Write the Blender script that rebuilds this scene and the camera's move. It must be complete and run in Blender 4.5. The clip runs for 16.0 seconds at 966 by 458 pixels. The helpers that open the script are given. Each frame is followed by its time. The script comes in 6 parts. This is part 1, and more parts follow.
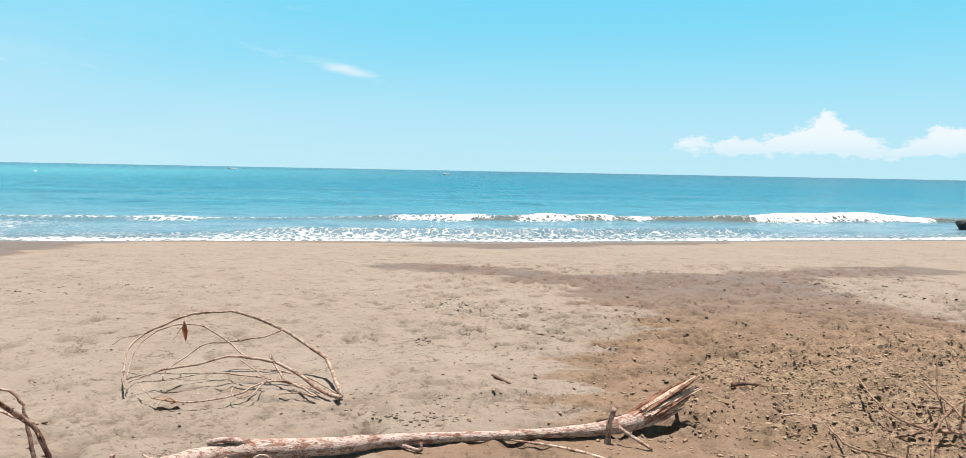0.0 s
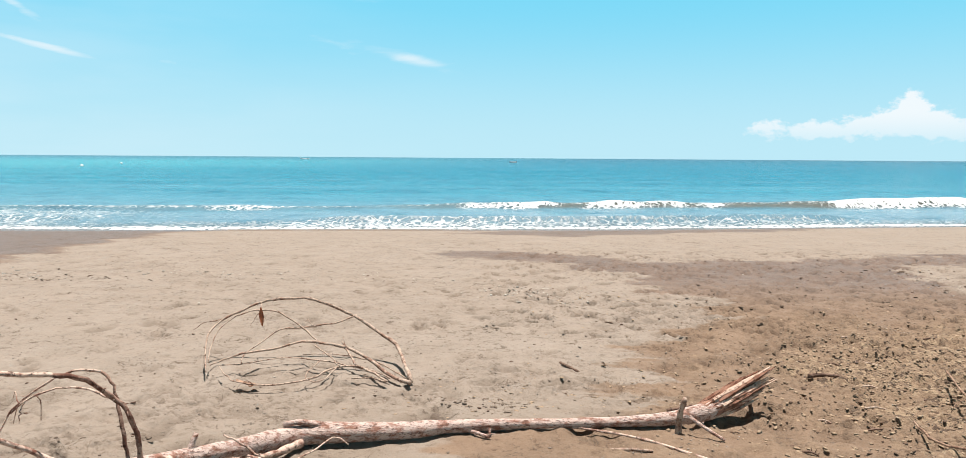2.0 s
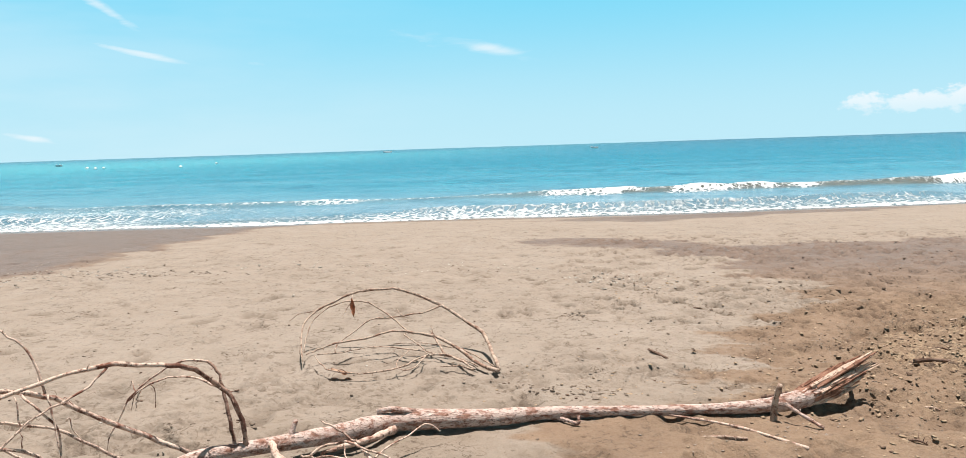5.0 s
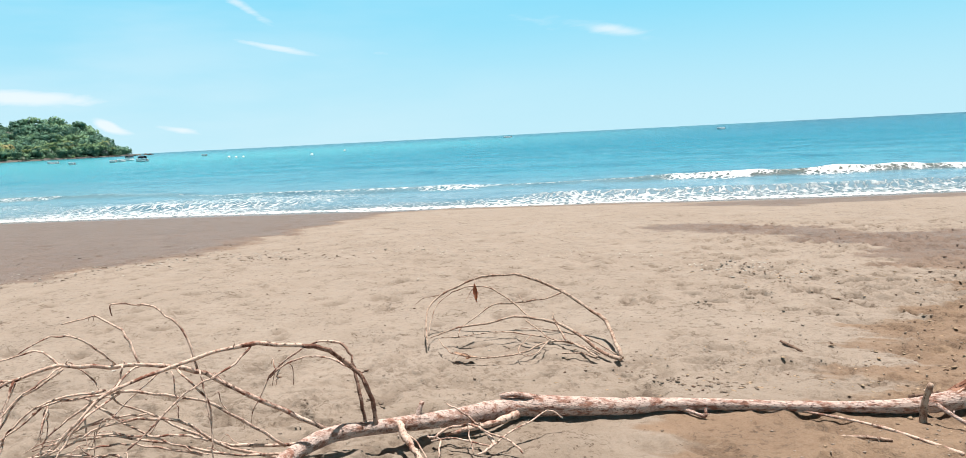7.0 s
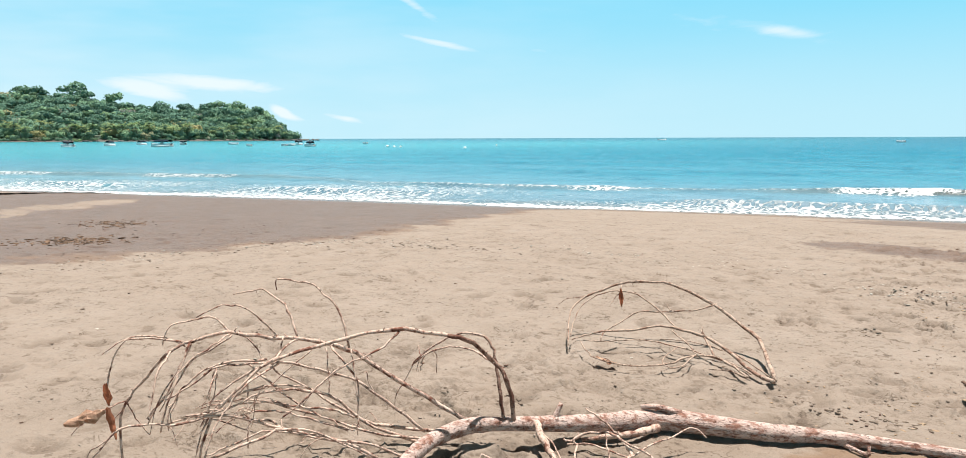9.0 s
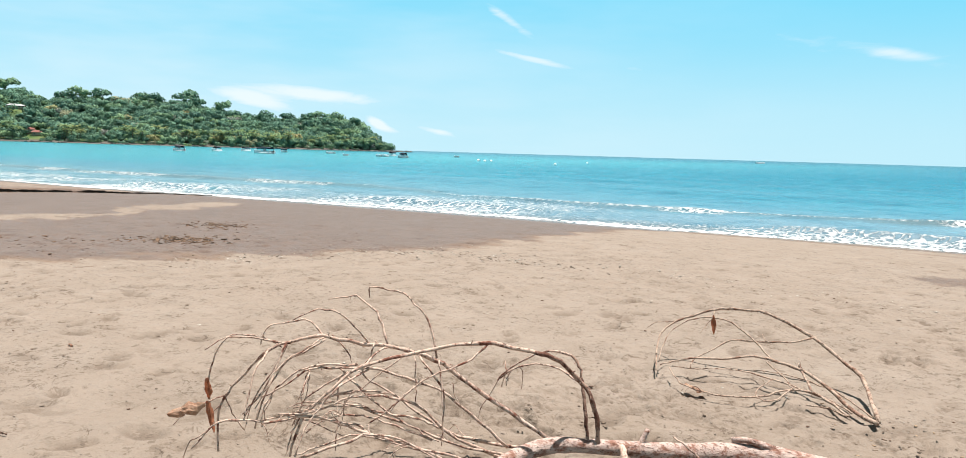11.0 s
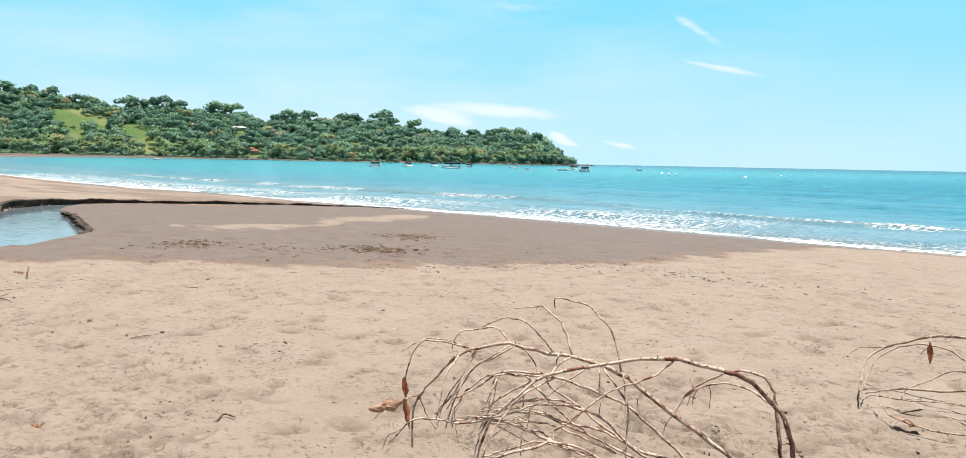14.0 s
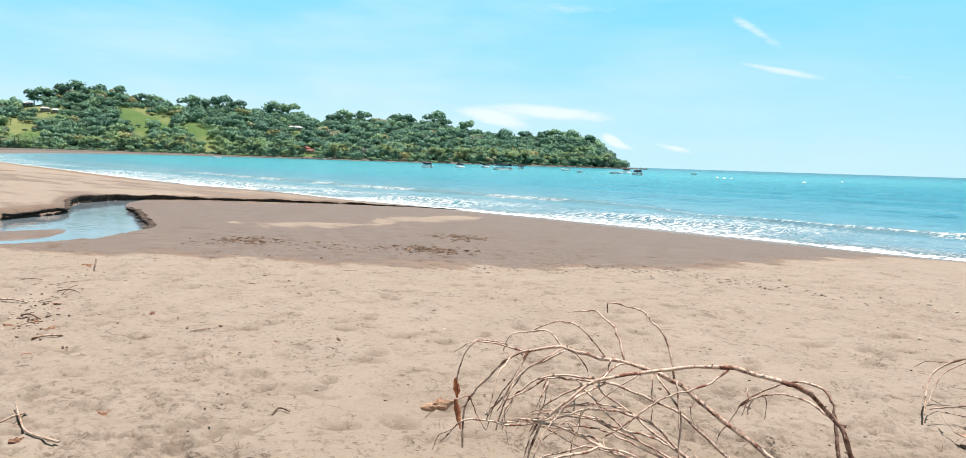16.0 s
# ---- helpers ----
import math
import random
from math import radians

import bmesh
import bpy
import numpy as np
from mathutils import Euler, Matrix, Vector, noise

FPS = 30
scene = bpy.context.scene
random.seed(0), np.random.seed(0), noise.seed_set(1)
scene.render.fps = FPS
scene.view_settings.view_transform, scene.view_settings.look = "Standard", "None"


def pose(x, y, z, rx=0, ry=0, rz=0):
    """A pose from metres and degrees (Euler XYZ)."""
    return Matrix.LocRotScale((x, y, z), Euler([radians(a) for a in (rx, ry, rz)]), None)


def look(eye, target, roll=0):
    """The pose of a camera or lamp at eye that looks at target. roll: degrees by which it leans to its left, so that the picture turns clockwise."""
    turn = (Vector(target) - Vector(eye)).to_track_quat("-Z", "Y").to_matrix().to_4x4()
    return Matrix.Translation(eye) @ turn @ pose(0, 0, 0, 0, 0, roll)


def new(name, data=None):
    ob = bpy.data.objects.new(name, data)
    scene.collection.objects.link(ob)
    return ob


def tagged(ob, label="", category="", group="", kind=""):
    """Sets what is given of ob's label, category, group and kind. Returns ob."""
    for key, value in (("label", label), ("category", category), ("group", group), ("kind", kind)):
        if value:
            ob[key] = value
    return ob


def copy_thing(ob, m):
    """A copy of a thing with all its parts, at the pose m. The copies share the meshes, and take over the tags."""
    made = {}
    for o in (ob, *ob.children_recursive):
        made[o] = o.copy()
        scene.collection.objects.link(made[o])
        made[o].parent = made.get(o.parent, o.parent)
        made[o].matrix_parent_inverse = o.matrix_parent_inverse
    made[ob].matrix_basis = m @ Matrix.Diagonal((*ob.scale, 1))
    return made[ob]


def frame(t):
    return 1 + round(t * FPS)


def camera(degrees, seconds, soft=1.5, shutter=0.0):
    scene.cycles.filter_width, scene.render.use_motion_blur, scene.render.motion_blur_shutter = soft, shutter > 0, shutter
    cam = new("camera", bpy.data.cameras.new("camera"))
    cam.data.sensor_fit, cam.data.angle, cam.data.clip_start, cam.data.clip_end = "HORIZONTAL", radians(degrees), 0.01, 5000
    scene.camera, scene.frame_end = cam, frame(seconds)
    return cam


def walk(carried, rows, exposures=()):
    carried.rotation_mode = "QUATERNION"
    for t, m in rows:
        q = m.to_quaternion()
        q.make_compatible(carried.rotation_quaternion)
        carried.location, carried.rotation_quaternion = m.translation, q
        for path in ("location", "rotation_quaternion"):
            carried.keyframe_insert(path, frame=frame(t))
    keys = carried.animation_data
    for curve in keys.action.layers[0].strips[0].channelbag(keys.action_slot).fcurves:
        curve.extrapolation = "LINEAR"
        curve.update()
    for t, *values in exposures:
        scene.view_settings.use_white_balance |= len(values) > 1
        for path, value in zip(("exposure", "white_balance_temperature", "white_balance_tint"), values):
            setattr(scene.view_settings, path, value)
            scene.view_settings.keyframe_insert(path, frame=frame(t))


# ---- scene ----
cam = camera(66.0, 16.0, soft=0.55)
PATH = [
    (0, (0.081, 0.182, 1.483), (-0.041, 2.172, 1.327), 1.1),
    (0.5, (0.069, 0.182, 1.483), (-0.111, 2.166, 1.303), 1.1),
    (1, (0.083, 0.164, 1.482), (-0.167, 2.14, 1.297), 0.6),
    (1.5, (0.081, 0.179, 1.484), (-0.176, 2.155, 1.303), 0.9),
    (2, (0.078, 0.181, 1.482), (-0.222, 2.149, 1.291), 0.4),
    (2.5, (0.083, 0.183, 1.487), (-0.225, 2.149, 1.293), 0.4),
    (3, (0.069, 0.183, 1.48), (-0.237, 2.151, 1.294), 0.4),
    (3.5, (0.075, 0.181, 1.48), (-0.253, 2.145, 1.294), -0.0),
    (4, (0.078, 0.173, 1.478), (-0.347, 2.118, 1.282), -1.2),
    (6.5, (0.073, 0.155, 1.504), (-0.591, 2.026, 1.256), -2.0),
    (7, (0.063, 0.159, 1.501), (-0.756, 1.967, 1.253), -2.9),
    (7.5, (0.054, 0.153, 1.491), (-0.905, 1.887, 1.217), -2.1),
    (8, (0.02, 0.17, 1.497), (-1.063, 1.833, 1.246), -0.6),
    (8.5, (0.02, 0.171, 1.501), (-1.11, 1.803, 1.258), -0.9),
    (9, (0.02, 0.175, 1.505), (-1.135, 1.789, 1.262), -0.2),
    (11.5, (-0.004, 0.142, 1.508), (-1.405, 1.557, 1.319), 1.5),
    (12, (0.005, 0.127, 1.509), (-1.46, 1.476, 1.331), 1.1),
    (12.5, (0.007, 0.126, 1.509), (-1.519, 1.407, 1.333), 0.8),
    (13, (0.017, 0.115, 1.509), (-1.56, 1.334, 1.338), 0.8),
    (13.5, (0.023, 0.102, 1.51), (-1.591, 1.271, 1.347), 0.7),
    (14, (0.029, 0.097, 1.507), (-1.627, 1.204, 1.328), 1.1),
    (14.5, (0.025, 0.096, 1.51), (-1.644, 1.183, 1.324), 1.5),
    (15, (0.024, 0.095, 1.511), (-1.663, 1.153, 1.33), 1.7),
    (15.5, (0.018, 0.088, 1.508), (-1.69, 1.111, 1.317), 1.8),
    (16, (0.029, 0.077, 1.511), (-1.698, 1.069, 1.333), 1.8),
]
walk(cam, [(t, look(eye, target, roll)) for t, eye, target, roll in PATH],
     exposures=[(0, 0.80), (4, 0.81), (7, 0.85), (9, 0.87), (12, 0.87), (14, 0.91), (16, 0.91)])

# ---- world, sun ----
SUN_EL, SUN_AZ = 83.0, -20.0          # degrees, near noon; azimuth to the left of +y
SEA = -0.8                            # sea level; the dry sand round the driftwood lies at 0

world = bpy.data.worlds.new("sky")
scene.world = world
world.use_nodes = True


class Nodes:
    """A short hand for building node trees."""

    def __init__(self, tree):
        self.tree = tree

    def add(self, kind):
        return self.tree.nodes.new(kind)

    def put(self, socket, value):
        if isinstance(value, bpy.types.NodeSocket):
            self.tree.links.new(value, socket)
        elif value is not None:
            socket.default_value = value

    def math(self, op, a, b=None, c=None, clamp=False):
        n = self.add("ShaderNodeMath")
        n.operation, n.use_clamp = op, clamp
        for s, v in zip(n.inputs, (a, b, c)):
            self.put(s, v)
        return n.outputs[0]

    def mix(self, f, a, b, blend="MIX"):
        n = self.add("ShaderNodeMix")
        n.data_type, n.blend_type = "RGBA", blend
        self.put(n.inputs["Factor"], f)
        for s, v in ((n.inputs[6], a), (n.inputs[7], b)):
            self.put(s, (*v, 1) if isinstance(v, tuple) and len(v) == 3 else v)
        return n.outputs[2]

    def noise(self, vec, scale, detail=4, rough=0.55, warp=0.0):
        n = self.add("ShaderNodeTexNoise")
        self.put(n.inputs["Vector"], vec)
        n.inputs["Scale"].default_value, n.inputs["Detail"].default_value = scale, detail
        n.inputs["Roughness"].default_value, n.inputs["Distortion"].default_value = rough, warp
        return n.outputs["Fac"]

    def span(self, v, lo, hi, a=0.0, b=1.0):
        n = self.add("ShaderNodeMapRange")
        n.interpolation_type = "SMOOTHSTEP"
        for s, x in zip(n.inputs, (v, lo, hi, a, b)):
            self.put(s, x)
        return n.outputs[0]

    def ramp(self, v, stops):
        n = self.add("ShaderNodeValToRGB")
        self.put(n.inputs[0], v)
        e = n.color_ramp.elements
        while len(e) < len(stops):
            e.new(0.5)
        for k, (p, c) in zip(e, stops):
            k.position, k.color = p, (*c, 1)
        return n.outputs[0]

    def attr(self, name):
        n = self.add("ShaderNodeAttribute")
        n.attribute_name = name
        return n.outputs["Fac"]

    def scaled(self, vec, s):
        n = self.add("ShaderNodeVectorMath")
        n.operation = "MULTIPLY"
        self.put(n.inputs[0], vec)
        n.inputs[1].default_value = s
        return n.outputs[0]

    def bump(self, height, strength, distance, normal=None):
        n = self.add("ShaderNodeBump")
        n.inputs["Strength"].default_value, n.inputs["Distance"].default_value = strength, distance
        self.put(n.inputs["Height"], height)
        self.put(n.inputs["Normal"], normal)
        return n.outputs[0]


w = Nodes(world.node_tree)
sky = w.add("ShaderNodeTexSky")
sky.sky_type, sky.sun_disc = "NISHITA", False
sky.sun_elevation, sky.sun_rotation = radians(SUN_EL), radians(-SUN_AZ)
sky.air_density, sky.dust_density, sky.ozone_density, sky.altitude = 1.0, 1.6, 1.2, 0
gen = w.add("ShaderNodeTexCoord").outputs["Generated"]
sep = w.add("ShaderNodeSeparateXYZ")
w.put(sep.inputs[0], gen)
azim = w.math("MULTIPLY", w.math("ARCTAN2", w.math("MULTIPLY", sep.outputs[0], -1.0), sep.outputs[1]), 57.2958)
elev = w.math("MULTIPLY", w.math("ARCSINE", sep.outputs[2]), 57.2958)
plane = w.add("ShaderNodeCombineXYZ")
w.put(plane.inputs[0], azim)
w.put(plane.inputs[1], elev)


def cloud_field(spots):
    """The sum of soft ellipses in the sky: azimuth, elevation, half widths, slope, weight."""
    total = None
    for a, e, wa, we, slope, weight in spots:
        da = w.math("SUBTRACT", azim, a)
        de = w.math("SUBTRACT", w.math("SUBTRACT", elev, e), w.math("MULTIPLY", da, slope))
        q = w.math("ADD", w.math("POWER", w.math("ABSOLUTE", w.math("DIVIDE", da, wa)), 2.0), w.math("POWER", w.math("ABSOLUTE", w.math("DIVIDE", de, we)), 2.0))
        g = w.math("MULTIPLY", w.math("EXPONENT", w.math("MULTIPLY", q, -1.0)), weight)
        total = g if total is None else w.math("ADD", total, g)
    return total


heaps = cloud_field([(-20.9, 3.6, 1.05, 1.2, 0.0, 1.0), (-19.3, 2.5, 2.2, 0.95, 0.0, 0.85), (-22.6, 2.5, 1.3, 1.0, 0.0, 0.85), (-15.0, 2.0, 3.6, 0.8, 0.0, 0.85), (-11.6, 2.2, 1.2, 0.6, 0.0, 0.5), (-28.3, 2.6, 1.7, 1.0, 0.0, 0.9),
                     (-33.0, 2.6, 4.0, 1.2, 0.0, 0.8), (-25.0, 1.8, 3.0, 0.7, 0.0, 0.75), (110.0, 6.0, 12.0, 3.0, 0.0, 0.7)])
wisps = cloud_field([(13.6, 7.2, 2.2, 0.42, 0.18, 0.7), (19.0, 8.2, 6.5, 0.7, 0.16, 0.34), (38.9, 7.05, 3.4, 0.30, 0.2, 0.9), (40.9, 9.9, 2.0, 0.45, 0.6, 0.8), (31.6, 6.5, 1.2, 0.22, 0.1, 0.4),
                     (55.6, 4.0, 5.0, 0.55, 0.06, 1.25), (59.4, 3.3, 2.8, 0.6, 0.2, 1.2), (50.6, 2.0, 0.75, 0.42, 0.40, 1.25), (49.6, 1.55, 1.1, 0.30, 0.3, 0.6), (46.2, 1.55, 1.5, 0.24, 0.15, 0.85), (55.0, 11.4, 8.0, 0.6, -0.02, 0.6), (88.0, 6.3, 9.0, 0.8, 0.02, 0.4),
                     (75.0, 9.5, 14.0, 1.0, 0.02, 0.3), (26.0, 12.5, 10.0, 1.0, 0.1, 0.3)])
puff = w.noise(w.scaled(plane.outputs[0], (1.0, 1.5, 1.0)), 0.85, 8, 0.6)
streak = w.noise(w.scaled(plane.outputs[0], (0.35, 1.6, 1.0)), 0.8, 5, 0.6, 0.6)
heap = w.span(w.math("ADD", heaps, w.math("MULTIPLY", w.math("SUBTRACT", puff, 0.5), 1.7)), 0.40, 0.74)
wisp = w.span(w.math("ADD", wisps, w.math("MULTIPLY", w.math("SUBTRACT", streak, 0.5), 1.1)), 0.16, 1.15, 0.0, 0.8)
veil = w.math("MULTIPLY", w.span(azim, 0.0, 75.0), w.span(w.noise(w.scaled(plane.outputs[0], (0.05, 0.22, 1.0)), 1.0, 4), 0.3, 0.7, 0.05, 0.35))
cover = w.math("MAXIMUM", w.math("MULTIPLY", heap, w.span(elev, 0.5, 3.4, 0.30, 0.95)), w.math("MAXIMUM", wisp, veil), clamp=True)
# bright tropical haze towards the horizon, the clear sky above it
low = w.mix(w.span(elev, 0.0, 13.0), (5.98, 9.44, 10.77), (2.32, 7.98, 10.77))
clear = w.mix(w.span(elev, 14.5, 30.0), low, w.mix(1.0, sky.outputs[0], (0.36, 0.25, 0.17), "MULTIPLY"))
back = world.node_tree.nodes["Background"]
w.put(back.inputs[0], w.mix(cover, clear, (10.3, 11.0, 11.4)))
back.inputs[1].default_value = 0.05

sun = new("sun", bpy.data.lights.new("sun", "SUN"))
sun.data.energy, sun.data.angle, sun.data.color = 4.9, radians(0.53), (1.0, 0.965, 0.915)
sa, se = radians(SUN_AZ), radians(SUN_EL)
sun_way = Vector((-math.sin(sa) * math.cos(se), math.cos(sa) * math.cos(se), math.sin(se)))
sun.matrix_world = look(sun_way * 60, (0, 0, 0))


# ---- materials ----
def material(name, rough=0.8, spec=0.3, metal=0.0):
    m = bpy.data.materials.new(name)
    m.use_nodes = True
    n = Nodes(m.node_tree)
    p = m.node_tree.nodes["Principled BSDF"]
    p.inputs["Roughness"].default_value, p.inputs["Specular IOR Level"].default_value, p.inputs["Metallic"].default_value = rough, spec, metal
    return m, n, p


def place(n):
    return n.add("ShaderNodeTexCoord").outputs["Object"]


def plain(name, base, dark, rough=0.7, scale=3.0, bump=0.0, spec=0.3, metal=0.0):
    """A surface of one colour, worn and stained at two scales."""
    m, n, p = material(name, rough, spec, metal)
    v = place(n)
    f = n.math("ADD", n.math("MULTIPLY", n.noise(v, scale, 6, 0.6), 0.7), n.math("MULTIPLY", n.noise(v, scale * 9, 4), 0.3))
    n.put(p.inputs["Base Color"], n.mix(n.span(f, 0.36, 0.66), dark, base))
    if bump:
        n.put(p.inputs["Normal"], n.bump(n.noise(v, scale * 6, 6, 0.65), 0.6, bump))
    return m


def sand_material():
    m, n, p = material("sand", 0.9, 0.2)
    v = place(n)
    wet, rough, d = n.attr("wet"), n.attr("rough"), n.attr("inland")
    big, mid, fine, grain = n.noise(v, 0.35, 5), n.noise(v, 2.2, 6, 0.6), n.noise(v, 14, 6, 0.65), n.noise(v, 120, 3, 0.7)
    dry = n.mix(n.span(mid, 0.35, 0.68), (0.240, 0.191, 0.153), (0.262, 0.212, 0.173))
    dry = n.mix(n.math("MULTIPLY", n.span(big, 0.4, 0.65), 0.35), dry, (0.237, 0.187, 0.149))
    near_camera = n.attr("near_camera")
    # dry sand toned darker near the camera, painting in that falloff
    dry = n.mix(n.math("MULTIPLY", near_camera, n.span(n.noise(v, 3.4, 5, 0.62), 0.34, 0.6, 0.35, 1.0)), dry, (0.200, 0.154, 0.118))
    warm = n.mix(n.span(mid, 0.3, 0.7), (0.170, 0.110, 0.073), (0.206, 0.137, 0.092))
    dull = n.mix(n.span(mid, 0.3, 0.7), (0.122, 0.081, 0.063), (0.155, 0.106, 0.083))
    damp = n.mix(n.attr("sheen"), warm, dull)
    damp = n.mix(n.math("MULTIPLY", rough, 0.6), damp, (0.205, 0.135, 0.086))
    edge = n.math("ADD", wet, n.math("MULTIPLY", n.math("SUBTRACT", n.math("ADD", n.math("MULTIPLY", mid, 0.6), n.math("MULTIPLY", fine, 0.4)), 0.5), 0.9))
    base = n.mix(n.span(edge, 0.28, 0.72), dry, damp)
    # pale dry sand turned up by feet, and dark pits: damp sand plus painted shade
    heavy = n.span(rough, 0.3, 0.85)
    turned = n.math("MULTIPLY", n.span(n.noise(v, 21, 4, 0.58, 0.6), 0.515, 0.54), n.math("MULTIPLY", heavy, n.span(n.noise(v, 2.6, 4, 0.6), 0.40, 0.55, 0.25, 1.0)))
    base = n.mix(turned, base, (0.290, 0.205, 0.132))
    under = n.math("MULTIPLY", n.span(n.noise(v, 17, 4, 0.6, 0.8), 0.585, 0.60), n.math("MULTIPLY", heavy, n.span(n.noise(v, 2.6, 4, 0.6), 0.38, 0.52, 0.3, 1.0)))
    base = n.mix(under, base, (0.075, 0.046, 0.031))
    # small dark crumbs of wood and damp sand, and crescent shadows painted as flecks
    patch = n.span(n.noise(v, 1.9, 5, 0.6), 0.44, 0.60)
    dark_fleck = n.math("MULTIPLY", n.span(n.noise(v, 24, 4, 0.6), 0.605, 0.625), n.math("MULTIPLY", n.math("ADD", 0.1, n.math("MULTIPLY", patch, 0.7)), n.math("ADD", 0.3, near_camera)))
    flat_mark = n.math("MULTIPLY", n.span(n.noise(n.scaled(v, (1.0, 1.0, 0.3)), 10.0, 6, 0.68), 0.642, 0.656), n.math("ADD", 0.3, n.math("MULTIPLY", near_camera, 0.5)))
    # footprints and crust ledges darker: damp sand plus shade painted as colour
    tread_shade = n.attr("tread_shade")
    base = n.mix(n.math("MULTIPLY", n.math("MULTIPLY", tread_shade, n.span(n.noise(v, 11, 5, 0.65), 0.36, 0.46)), n.math("SUBTRACT", 0.9, n.math("MULTIPLY", rough, 0.75)), None, True), base, n.mix(1.0, base, (0.42, 0.38, 0.35), "MULTIPLY"))
    # footprint hollows toned down in colour for their shade
    hollow_shade = n.span(n.noise(v, 3.1, 6, 0.62), 0.54, 0.66, 0.0, 0.08)
    base = n.mix(hollow_shade, base, n.mix(1.0, base, (0.62, 0.58, 0.55), "MULTIPLY"))
    # thin dark lines painted for the shaded edges of prints and crust
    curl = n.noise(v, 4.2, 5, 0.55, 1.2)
    edge_shade = n.math("MULTIPLY", n.span(n.math("ABSOLUTE", n.math("SUBTRACT", curl, 0.5)), 0.007, 0.018, 1.0, 0.0), n.math("MULTIPLY", n.math("ADD", 0.32, n.math("MULTIPLY", patch, 0.75)), n.span(n.noise(v, 7.0, 3), 0.42, 0.56, 0.0, 0.95)))
    base = n.mix(n.math("MAXIMUM", n.math("MULTIPLY", dark_fleck, 0.85), n.math("MAXIMUM", flat_mark, n.math("MULTIPLY", edge_shade, 0.8))), base, (0.083, 0.055, 0.038))
    # shade of shallow dents, small broken crust edges and footprint edges, put into the colour
    dent_shade = n.math("MULTIPLY", n.span(n.noise(v, 8.5, 4, 0.6), 0.575, 0.61), n.span(n.noise(v, 1.25, 3), 0.42, 0.56, 0.0, 0.25))
    base = n.mix(dent_shade, base, n.mix(1.0, base, (0.62, 0.57, 0.53), "MULTIPLY"))
    nick_shade = n.math("MULTIPLY", n.span(n.noise(v, 17, 4, 0.62), 0.60, 0.615), n.span(n.noise(v, 0.9, 4), 0.42, 0.58, 0.1, 0.5))
    base = n.mix(nick_shade, base, n.mix(1.0, base, (0.36, 0.31, 0.27), "MULTIPLY"))
    print_edge_shade = n.math("MULTIPLY", n.span(n.noise(v, 5.5, 5, 0.58), 0.635, 0.655), n.span(n.noise(v, 0.6, 4), 0.42, 0.6, 0.15, 0.8))
    base = n.mix(print_edge_shade, base, n.mix(1.0, base, (0.50, 0.45, 0.41), "MULTIPLY"))
    base = n.mix(n.math("MULTIPLY", n.span(grain, 0.35, 0.7), 0.25), base, n.mix(0.5, base, (0.400, 0.333, 0.267)))
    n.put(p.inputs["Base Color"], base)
    sheen = n.math("MULTIPLY", n.attr("sheen"), n.span(edge, 0.3, 0.7))
    n.put(p.inputs["Roughness"], n.math("MULTIPLY", n.span(d, 0.2, 2.6, 0.28, 0.92), n.math("SUBTRACT", 1.0, n.math("MULTIPLY", sheen, 0.5))))
    n.put(p.inputs["Specular IOR Level"], n.math("ADD", 0.2, n.math("MULTIPLY", sheen, 0.08)))
    h = n.math("ADD", n.math("MULTIPLY", fine, n.math("ADD", 0.6, n.math("MULTIPLY", rough, 0.7))), n.math("MULTIPLY", n.math("ADD", grain, n.math("MULTIPLY", n.noise(v, 38, 5, 0.62), n.math("ADD", 1.0, n.math("MULTIPLY", patch, 2.5)))), 0.16))
    n.put(p.inputs["Normal"], n.bump(h, 0.85, 0.036))
    return m


